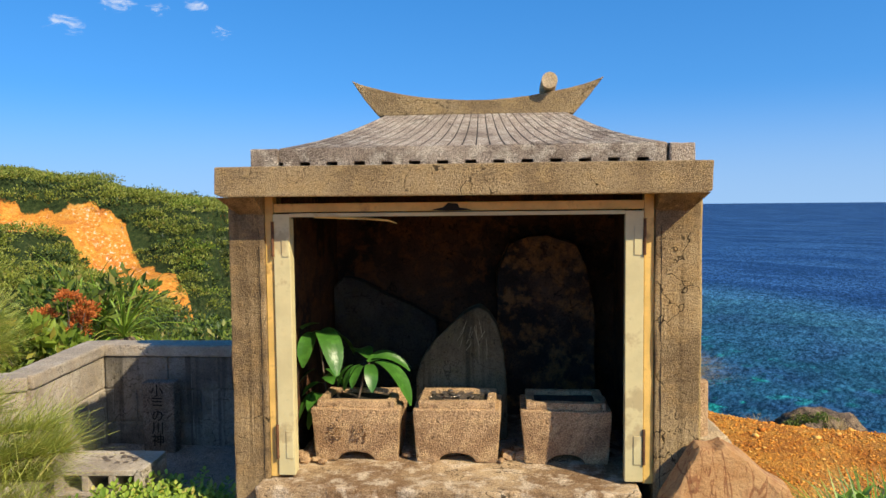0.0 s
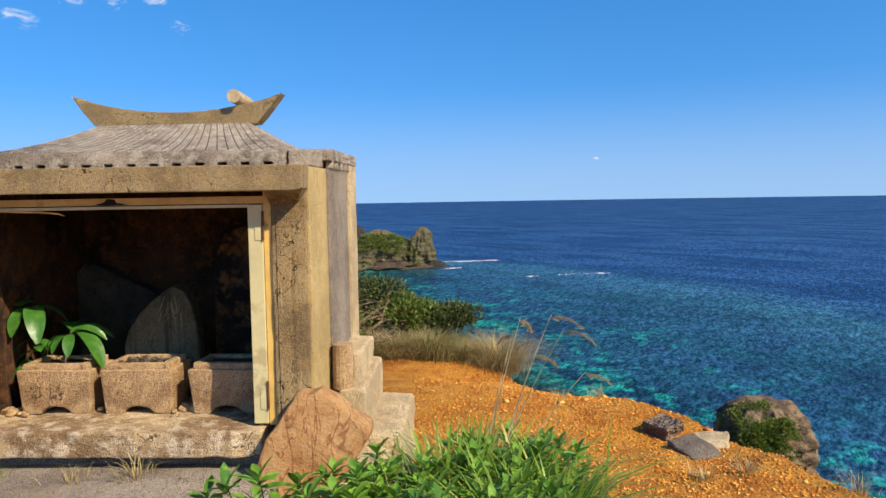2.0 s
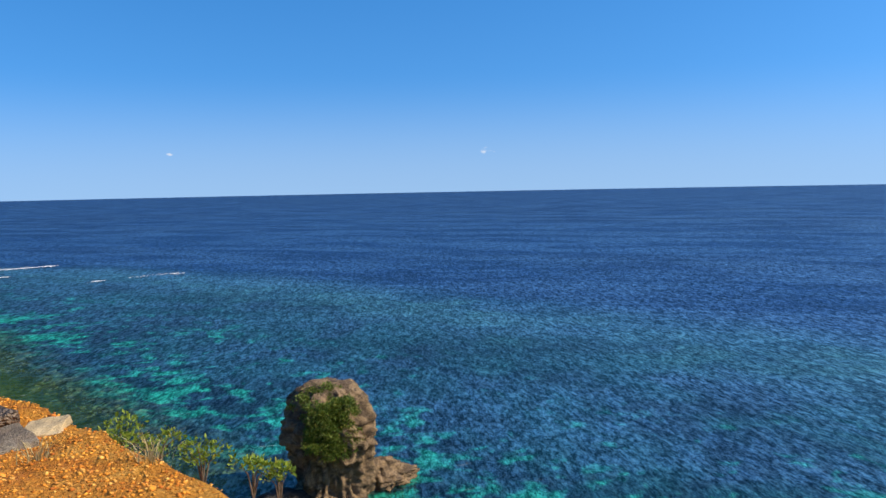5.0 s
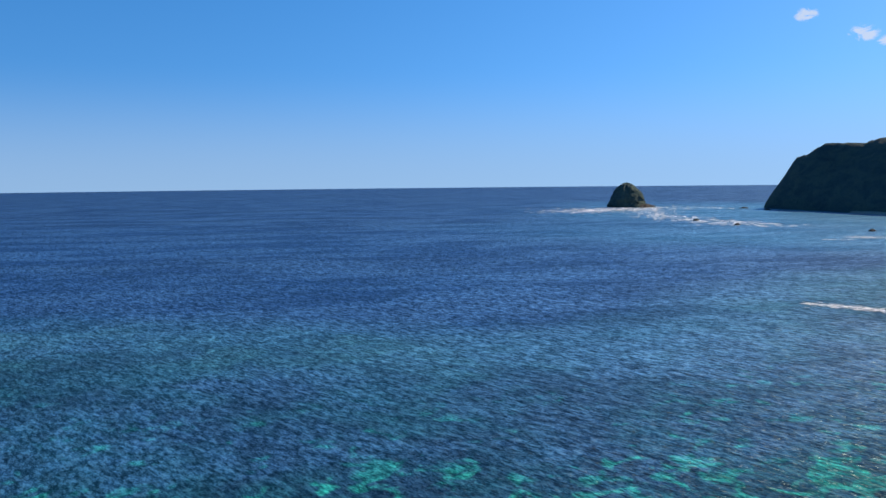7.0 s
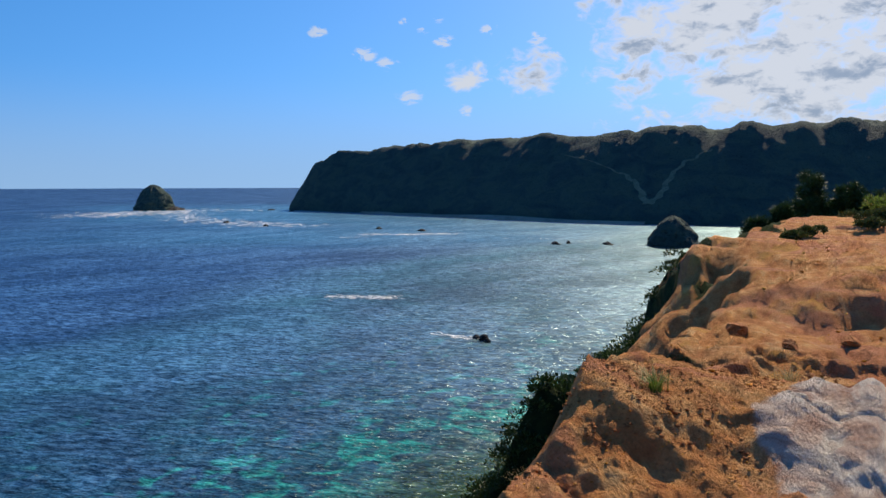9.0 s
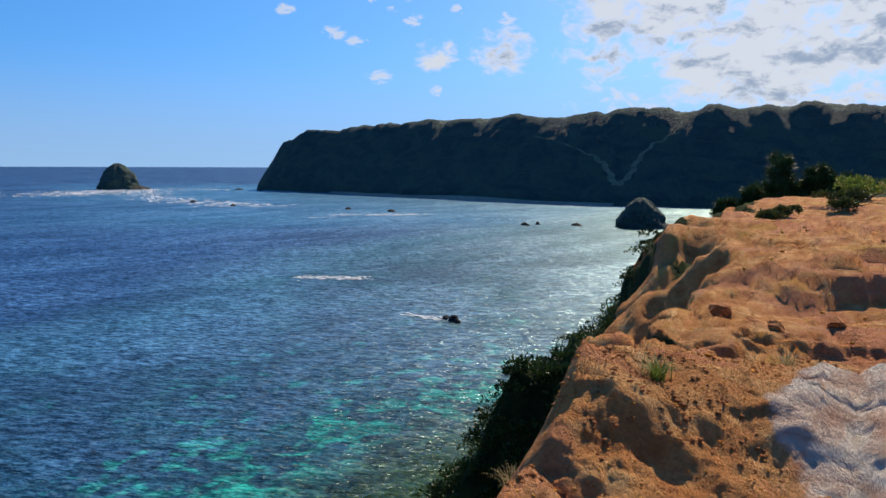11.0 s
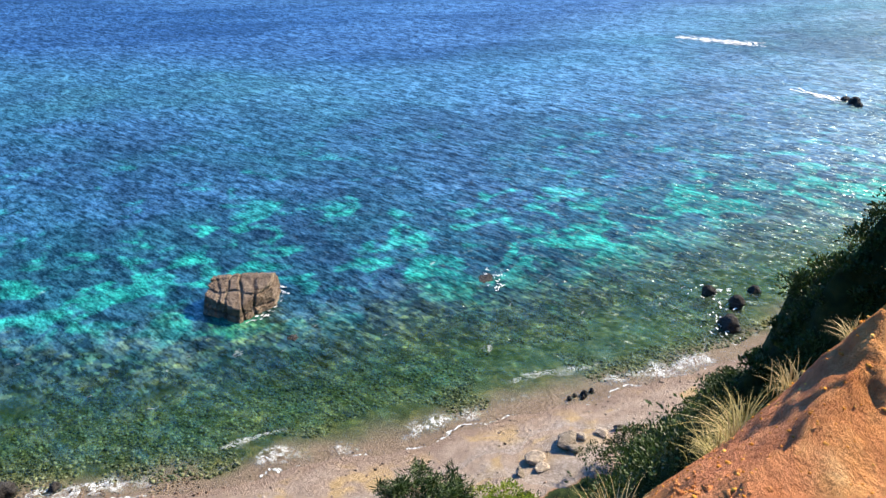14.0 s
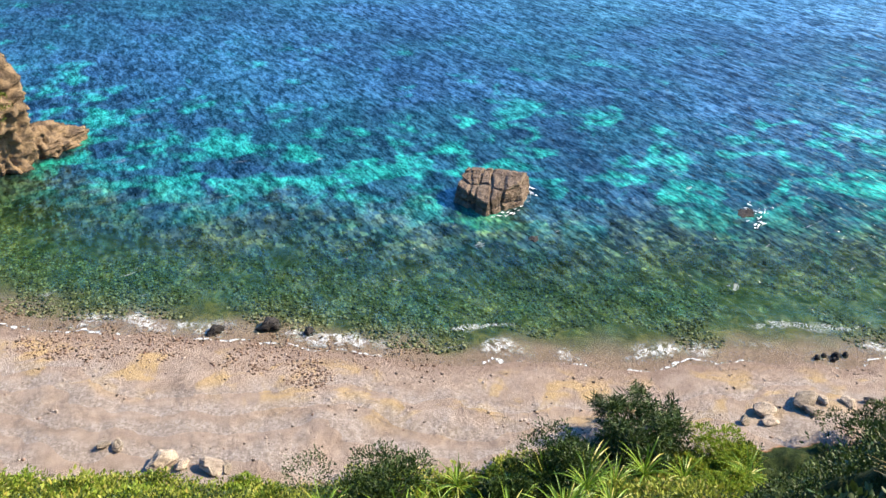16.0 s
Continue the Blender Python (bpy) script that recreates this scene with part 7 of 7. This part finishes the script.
xs, ys = keep_where(rnd.uniform(6.0, 15, 24000), rnd.uniform(-10.5, -2.2, 24000), lambda d, x, y: (d["out"] < 1.2) & (d["chalk"] < 0.15))
scatter_stones("gravel", xs, ys, 0.004 + 0.012 * rnd.rand(len(xs)) ** 4, GRAVEL, "loose ochre gravel on the ledge", 3, 0.05)
xs, ys = keep_where(rnd.uniform(12, 34, 1500), rnd.uniform(-26, -6, 1500), lambda d, x, y: (d["out"] < 0.0))
scatter_stones("soil_lumps", xs, ys, 0.015 + 0.05 * rnd.rand(len(xs)) ** 5, GRAVEL, "lumps of red earth on the bank", 4)
for k, (x, y, rr) in enumerate([(18.3, -10.5, 0.24), (17.4, -10.9, 0.12), (17.2, -11.9, 0.16), (16.84, -10.58, 0.12), (15.9, -10.3, 0.09)]):
    ob = part("earth_boulder", stone(rr, (1.25, 0.95, 0.75), 0.4, 3, k * 2.1 + 4, 10), RED_EARTH)
    ob.matrix_basis = pose(x, y, ground_z(x, y) + rr * 0.3, 0, 0, k * 67)
    tagged(ob, "lump of hard red earth fallen from the bank", "boulder", "earth boulders")
xs, ys = keep_where(rnd.uniform(7, 16, 26000), rnd.uniform(-11, -3.5, 26000), lambda d, x, y: (d["out"] < 0.6) & (d["chalk"] < 0.15) & (fbm(x * 0.9, y * 0.9, 2) > -0.02))
scatter_stones("earth_clods", xs, ys, 0.006 + 0.024 * rnd.rand(len(xs)) ** 3, RED_EARTH, "crumbled clods of red earth on the ledge", 9, 0.03)
xs, ys = keep_where(rnd.uniform(8, 75, 60000), rnd.uniform(-16, 62, 60000), lambda d, x, y: (d["beach"] > 0.6) & (d["sea"] > -1) & (rnd.rand(len(x)) < np.where((fbm(x * 0.16, y * 0.16, 3) > 0.10) | (d["sea"] < 3), 0.5, 0.05)))
scatter_stones("beach_stones", xs, ys, 0.02 + 0.13 * rnd.rand(len(xs)) ** 7, PEBBLES, "scattered stones and pebbles on the sand", 5)
xs, ys = keep_where(rnd.uniform(14, 80, 150000), rnd.uniform(-14, 70, 150000), lambda d, x, y: (d["sea"] < -2.0) & (d["sea"] > -20) & (fbm(x * 0.14 + 3, y * 0.14, 3) > -0.12))
scatter_stones("sea_bed_stones", xs, ys, 0.05 + 0.17 * rnd.rand(len(xs)) ** 3, BED_STONES, "stones on the sea bed near the shore", 6)
xs, ys = keep_where(rnd.uniform(12, 40, 90000), rnd.uniform(20, 70, 90000), lambda d, x, y: (d["sea"] < 4.0 + 3 * fbm(x * 0.2, y * 0.2, 2)) & (d["sea"] > -2.5) & (rnd.rand(len(x)) < 0.55 * smooth(y, 21, 28) * smooth(fbm(x * 0.5, y * 0.5, 3), -0.2, 0.15)))
scatter_stones("shore_cobbles", xs, ys, 0.03 + 0.12 * rnd.rand(len(xs)) ** 3, DARK_PEBBLES, "dark cobbles along the water line", 7)
for k, (x, y, rr) in enumerate([(20.4, 27.8, 0.95), (19.5, 31.0, 0.5), (21.8, 25.2, 0.9), (18.9, 31.6, 0.4), (20.9, 26.8, 0.6), (22.2, 24.6, 0.5), (47.1, 3.1, 0.8), (49.5, 1.4, 1.0), (51.3, -0.9, 0.6), (48.6, 0.6, 0.6), (46.2, 2.4, 0.6), (45.0, 3.6, 0.5), (50.4, 0.4, 0.5), (52.6, -2.0, 0.5)]):
    ob = part("boulder", stone(rr * 0.85, (1.3, 0.9, 0.55), 0.4, 3, k * 1.3 + 2, 12), STONE_GREY if k % 2 else CON_GREY)
    ob.matrix_basis = pose(x, y, ground_z(x, y) + rr * 0.3, 0, 0, k * 50)
    tagged(ob, "rounded grey boulder half sunk in beach sand", "boulder", "beach boulders")

# ---- scrub on the slopes ----


def cover(name, count, area, test, radius, per, leaf, material, label, seed, flat=0.75, lift=0.25):
    rnd = np.random.RandomState(seed)
    (x0, x1), (y0, y1) = area
    xs, ys = rnd.uniform(x0, x1, count), rnd.uniform(y0, y1, count)
    d = ground_height(xs, ys)
    k = test(d, xs, ys, rnd)
    xs, ys, zs = xs[k], ys[k], d["z"][k]
    rr = rnd.uniform(radius[0], radius[1], len(xs))
    pos, way = clump_points(np.column_stack([xs, ys, zs + rr * lift]), rr, per, rnd, flat)
    size = rnd.uniform(0.7, 1.3, len(pos)) * leaf
    v, f = leaf_arrays(pos, way, size, size * 0.5)
    return tagged(fast_mesh(name, v, f, material), label, "scrub", "", "stuff")


def slope_test(lo, hi, need=0.5):
    return lambda d, x, y, rnd: (d["veg"] > need) & (d["out"] > lo) & (d["out"] < hi) & (d["beach"] < 0.75)


def patchy(d, x, y, cut, k):
    return fbm(x * 0.13 + 31 * k, y * 0.13, 3) > cut


cover("slope_scrub", 5200, ((8, 46), (-6, 34)), lambda d, x, y, r: slope_test(0.8, 60)(d, x, y, r) & (y > 0.06 * (x - 8)), (0.4, 0.9), 80, 0.23, LEAF_HILL, "dense mixed green scrub on the slope", 1)
cover("slope_scrub", 2600, ((8, 46), (-6, 34)), lambda d, x, y, r: slope_test(1.5, 60)(d, x, y, r) & patchy(d, x, y, 0.02, 1) & (y > 1.0 + 0.1 * (x - 8)), (0.4, 0.85), 80, 0.22, LEAF_BRIGHT, "bright yellow-green bushes on the slope", 2)
cover("slope_scrub", 900, ((8, 46), (-6, 34)), lambda d, x, y, r: slope_test(3, 60)(d, x, y, r) & patchy(d, x, y, 0.1, 2), (0.6, 1.1), 180, 0.15, LEAF_DARK, "dark rounded bushes on the slope", 3)
# dark leaf colour here also stands in for the cliff's shade
cover("cliff_scrub", 5200, ((12, 64), (-34, 2)), lambda d, x, y, r: slope_test(1.0, 70)(d, x, y, r) & (y < -2.0), (0.2, 0.5), 140, 0.10, LEAF_DARK, "scrub on the cliff, leaves coloured dark for its shade", 4, 0.6)
cover("cliff_scrub", 1900, ((8, 24), (-10, 3)), lambda d, x, y, r: (d["out"] > 0.9 + 1.9 * smooth(x, 11.5, 9.5)) & (d["out"] < 7) & (d["veg"] > 0.4) & (y < 0.10 * (x - 8)) & (np.hypot((x - 13.3) / 2.2, (y + 4.6) / 1.05) > 1), (0.12, 0.32), 110, 0.09, LEAF_DARK, "scrub on the cliff, leaves coloured dark for its shade", 24, 0.7)
cover("brow_scrub", 700, ((16, 40), (-26, -6)), lambda d, x, y, r: (np.abs(d["out"] - 3.6) < 1.2), (0.15, 0.40), 110, 0.08, LEAF_DARK, "wind-cut scrub along the cliff brow", 5)
cover("gully_scrub", 2600, ((-30, 6), (6.6, 50)), lambda d, x, y, r: (d["veg"] > 0.5) & (d["beach"] < 0.6) & (np.hypot(x, y) < 55) & ((x < -1.2) | (d["out"] > 3.5)), (0.4, 1.0), 120, 0.15, LEAF_GREEN, "green scrub in the gully behind the shrine", 6)
cover("gully_scrub", 1000, ((-30, 6), (6.8, 50)), lambda d, x, y, r: (d["veg"] > 0.5) & (d["beach"] < 0.6) & patchy(d, x, y, 0.0, 4) & ((x < -1.2) | (d["out"] > 3.5)), (0.5, 1.2), 130, 0.15, LEAF_DARK, "darker scrub in the gully behind the shrine", 7)
cover("yard_hedge", 700, ((-9, -2.9), (1.0, 9)), lambda d, x, y, r: (y > 1.9) | (x < -3.4), (0.16, 0.34), 150, 0.055, LEAF_BRIGHT, "fresh green bushes beyond the low wall", 8)
cover("hill_scrub", 8000, ((-130, -12), (40, 200)), lambda d, x, y, r: (d["veg"] > 0.5) & (d["beach"] < 0.6), (0.8, 1.9), 110, 0.30, LEAF_HILL, "mixed scrub on the hillside", 9, 0.6)
cover("hill_scrub", 600, ((-130, -12), (40, 200)), lambda d, x, y, r: (d["veg"] > 0.5) & (d["beach"] < 0.6) & patchy(d, x * 0.4, y * 0.4, 0.02, 5), (1.2, 2.6), 110, 0.42, LEAF_DARK, "dark bushes on the hillside", 10, 0.6)
cover("hill_scrub", 2600, ((-130, -20), (60, 160)), lambda d, x, y, r: (d["veg"] > 0.5) & (d["beach"] < 0.6) & patchy(d, x * 0.5, y * 0.5, -0.02, 7), (0.7, 1.6), 110, 0.28, LEAF_BRIGHT, "yellow-green grass and bushes on the hillside", 14, 0.5)
cover("coast_scrub", 2400, ((-90, 10), (45, 260)), lambda d, x, y, r: (d["veg"] > 0.4) & (d["out"] > 0) & (d["beach"] < 0.7), (1.0, 2.2), 80, 0.4, LEAF_OLIVE, "dark scrub along the coast slope", 11, 0.6)
cover("ridge_scrub", 110, ((34, 62), (-62, -26)), lambda d, x, y, r: (d["veg"] > 0.5) & (d["out"] < 1), (0.3, 0.8), 140, 0.14, LEAF_DARK, "dark bushes along the ridge", 12)


def pandanus(at, size, seed):
    """A screw pine: short trunk and a crown of long arching sword leaves."""
    rr = random.Random(seed)
    p = thing("pandanus", "screw pine with long arching sword-shaped leaves", "plant", "screw pines", at)
    part("trunk", tube([(0, 0, -0.4), (0.05, 0, size * 0.25), (0, 0.04, size * 0.5)], [0.09, 0.08, 0.07], 8), BARK, p)
    lb = bmesh.new()
    for k in range(46):
        a, el = k * 2.39996 + rr.uniform(-0.4, 0.4), 1.40 - 0.95 * (k / 46) + rr.uniform(-0.15, 0.15)
        w = (math.cos(a) * math.cos(el), math.sin(a) * math.cos(el), math.sin(el))
        big_leaf(lb, (0, 0, size * (0.5 + 0.1 * math.sin(el))), w, size * rr.uniform(0.8, 1.7), size * 0.05, rr.uniform(0.6, 2.4), 0, 0.3, 7)
    part("crown", lb, STRAP_LEAF, p)
    return p


def pinetree(at, height, spread, seed, material, label, name="pine_tree", tuft=0.3):
    """An open, leaning tree: trunk, limbs and needle tufts at their ends."""
    rr = random.Random(seed)
    rnd = np.random.RandomState(seed)
    t = thing(name, label, "tree", at=at)
    tb = bmesh.new()
    tube([(0, 0, -0.5), (0.1 * spread, 0, height * 0.45), (0.05, 0, height * 0.95)], [0.045 * height, 0.03 * height, 0.01 * height], 8, True, tb)
    ends = []
    for k in range(26):
        z = height * (0.25 + 0.7 * k / 26)
        a = k * 2.4
        reach = spread * rr.uniform(0.5, 1.0) * (1.15 - 0.6 * k / 26)
        e = Vector((math.cos(a) * reach, math.sin(a) * reach, z + height * rr.uniform(0.05, 0.18)))
        s = Vector((0.06 * spread, 0, z))
        tube([s, s.lerp(e, 0.55) + Vector((0, 0, -0.03 * height)), e], [0.014 * height, 0.009 * height, 0.004 * height], 5, False, tb)
        for u in (0.55, 0.75, 0.9, 1.0):
            ends.append(tuple(s.lerp(e, u) + Vector((rr.gauss(0, 0.08), rr.gauss(0, 0.08), rr.gauss(0, 0.06))) * spread))
    part("trunk", tb, BARK, t)
    n = len(ends)
    d = rnd.randn(n, 80, 3)
    d[..., 2] = d[..., 2] * 0.7 + 0.55
    pos = np.repeat(np.array(ends), 80, 0) + rnd.randn(n * 80, 3) * tuft * 0.35
    v, f = leaf_arrays(pos, d.reshape(-1, 3), tuft * rnd.uniform(0.6, 1.1, n * 80), tuft * 0.12)
    fast_mesh("crown", v, f, material, t)
    return t


pinetree(on_ground(38.4, 7.6), 2.2, 4.0, 5, LEAF_DARK, "spreading wind-blown pine above the beach", tuft=0.6)
pinetree(on_ground(34.6, 9.4), 1.6, 1.5, 6, LEAF_DARK, "small brownish pine beside a larger one", tuft=0.35)
for k, (x, y, rad, h, m, lab) in enumerate([(24.6, 14.6, 2.4, 3.4, LEAF_DARK, "round dark glossy evergreen bush"), (29.4, 10.8, 1.2, 2.8, LEAF_DARK, "small dark upright bush"), (32.2, 9.3, 2.0, 2.8, LEAF_DARK, "dark broad bush on the slope"), (40.0, 3.2, 1.6, 1.5, LEAF_BRIGHT, "bright yellow-green rounded bush"),
                                            (47.4, -3.4, 2.2, 2.0, LEAF_DARK, "large dark bush at the foot of the cliff"), (36.4, 2.0, 1.2, 1.2, LEAF_BRIGHT, "bright green bush on the slope"), (21, 21.5, 1.2, 1.0, LEAF_BRIGHT, "bright green bush on the slope")]):
    bush("bush", on_ground(x, y), rad, h, 0.16, 9500, m, lab, 50 + k, "slope bushes", lumps=16)
for k, (x, y, s) in enumerate([(22.6, 11.8, 1.6), (26.2, 8.6, 1.2), (28.4, 7.0, 1.7), (29.8, 5.4, 1.2), (24.2, 10.6, 1.2), (20.3, 14.2, 1.1), (31.6, 9.8, 1.5), (33.4, 8.4, 1.6), (35.2, 5.9, 1.4), (30.2, 11.2, 1.3), (27.2, 15.4, 1.3), (29.0, 13.6, 1.1), (36.6, 4.2, 1.2), (25.4, 13.0, 1.0), (33.0, 6.6, 1.2), (31.0, 7.2, 1.3), (27.6, 10.6, 1.1), (38.6, 1.6, 1.1)]):
    pandanus((x, y, ground_z(x, y) + 0.25), s * 1.05, 3 + k)
bush("red_bush", (-3.17, 2.52, 0.16), 0.19, 0.88, 0.03, 2600, LEAF_RED, "withered rust-red bush among green scrub", 77)
for k, (x, y, rad, h) in enumerate([(-3.6, 3.2, 0.5, 0.8), (-3.3, 2.2, 0.4, 0.7), (-6.5, 9.5, 0.9, 1.0), (-8.2, 10.5, 1.0, 1.2), (-5.2, 8.2, 0.8, 0.9)]):
    bush("bush", on_ground(x, y), rad, h, 0.10, 1500, LEAF_BRIGHT if k % 2 else LEAF_GREEN, "fresh green bush beyond the wall", 90 + k, "bushes behind the wall")
for k, (x, y, s) in enumerate([(-3.75, 3.6, 0.5), (-3.35, 3.3, 0.45), (-3.0, 3.0, 0.45)]):
    pandanus((x, y, ground_z(x, y) + 0.15), s, 30 + k)
for k, (x, y, z, rad) in enumerate([(4.73, 5.48, -1.95, 0.30), (5.25, 5.45, -2.15, 0.26), (5.8, 5.35, -2.35, 0.24), (6.1, 5.3, -2.5, 0.2), (4.4, 5.6, -1.85, 0.3)]):
    bush("bush", (x, y, z), rad, rad * 1.6, 0.06, 260, LEAF_BRIGHT, "small yellow-green bush below the brow", 110 + k, "brow bushes", lumps=6)
# bleached twigs on the brow behind the shrine
def dead_shrub(at, size, seed):
    rr = random.Random(seed)
    tb = bmesh.new()
    for k in range(16):
        p = Vector((0, 0, -0.05))
        w = Vector((rr.gauss(0, 0.6), rr.gauss(0, 0.6), rr.uniform(0.4, 1.0))).normalized()
        pts, rad = [p], [0.018 * size]
        for j in range(6):
            w = (w + Vector((rr.gauss(0, 0.3), rr.gauss(0, 0.3), rr.gauss(0.0, 0.2)))).normalized()
            p = p + w * size * 0.18
            pts.append(p)
            rad.append(0.018 * size * (1 - j / 6.5))
            if j > 1:
                e = p + Vector((rr.gauss(0, 0.2), rr.gauss(0, 0.2), rr.uniform(0, 0.25))) * size
                tube([p, p.lerp(e, 0.5) + Vector((0, 0, 0.02)), e], [0.006 * size, 0.004 * size, 0.002 * size], 4, False, tb)
        tube(pts, rad, 5, False, tb)
    ob = part("dead_shrub", tb, TWIG)
    ob.location = at
    return tagged(ob, "leafless bleached grey twiggy shrub", "shrub", "dead shrubs")


for k, (x, y, s) in enumerate([(-0.35, 6.5, 1.15), (0.15, 6.8, 1.0), (-1.0, 7.0, 1.1), (0.0, 6.2, 0.8), (16.6, -6.2, 0.9), (16.0, -5.8, 0.8), (17.4, -6.4, 0.8)]):
    dead_shrub(on_ground(x, y), s, 40 + k)
for k, (x, y, rad, h) in enumerate([(-1.2, 7.4, 0.7, 0.9), (-2.2, 7.8, 0.9, 1.1), (-3.2, 8.6, 1.0, 1.2)]):
    bush("bush", on_ground(x, y), rad, h, 0.07, 3200, PINE if k % 2 == 0 else LEAF_DARK, "brownish green coastal bush behind the shrine", 130 + k, "bushes behind the shrine")
# thin trees on the far ridge
for k, (x, y, h, s) in enumerate([(56, -36.5, 4.6, 1.3), (57.5, -35.2, 2.4, 0.9), (54.8, -38.6, 3.8, 1.4), (55.4, -37.6, 2.8, 1.0), (58.4, -33.8, 1.4, 0.8), (53.6, -39.6, 3.2, 1.2)]):
    pinetree((x, y, -3.3), h, s, 20 + k, LEAF_DARK, "thin feathery tree on the ridge", "ridge_tree", 0.45)
for k, (x, y, rad, h) in enumerate([(32.2, -23.6, 0.6, 0.5), (33.5, -25.2, 0.7, 0.7), (31.2, -22.6, 0.4, 0.3), (35.5, -27, 0.9, 0.9), (29.6, -19.2, 0.35, 0.25), (28.6, -18.0, 0.35, 0.2)]):
    bush("bush", on_ground(x, y), rad, h, 0.13, 1500, LEAF_GREEN if k in (1, 3) else LEAF_OLIVE, "green bush on the ridge of bare earth", 150 + k, "ridge bushes")
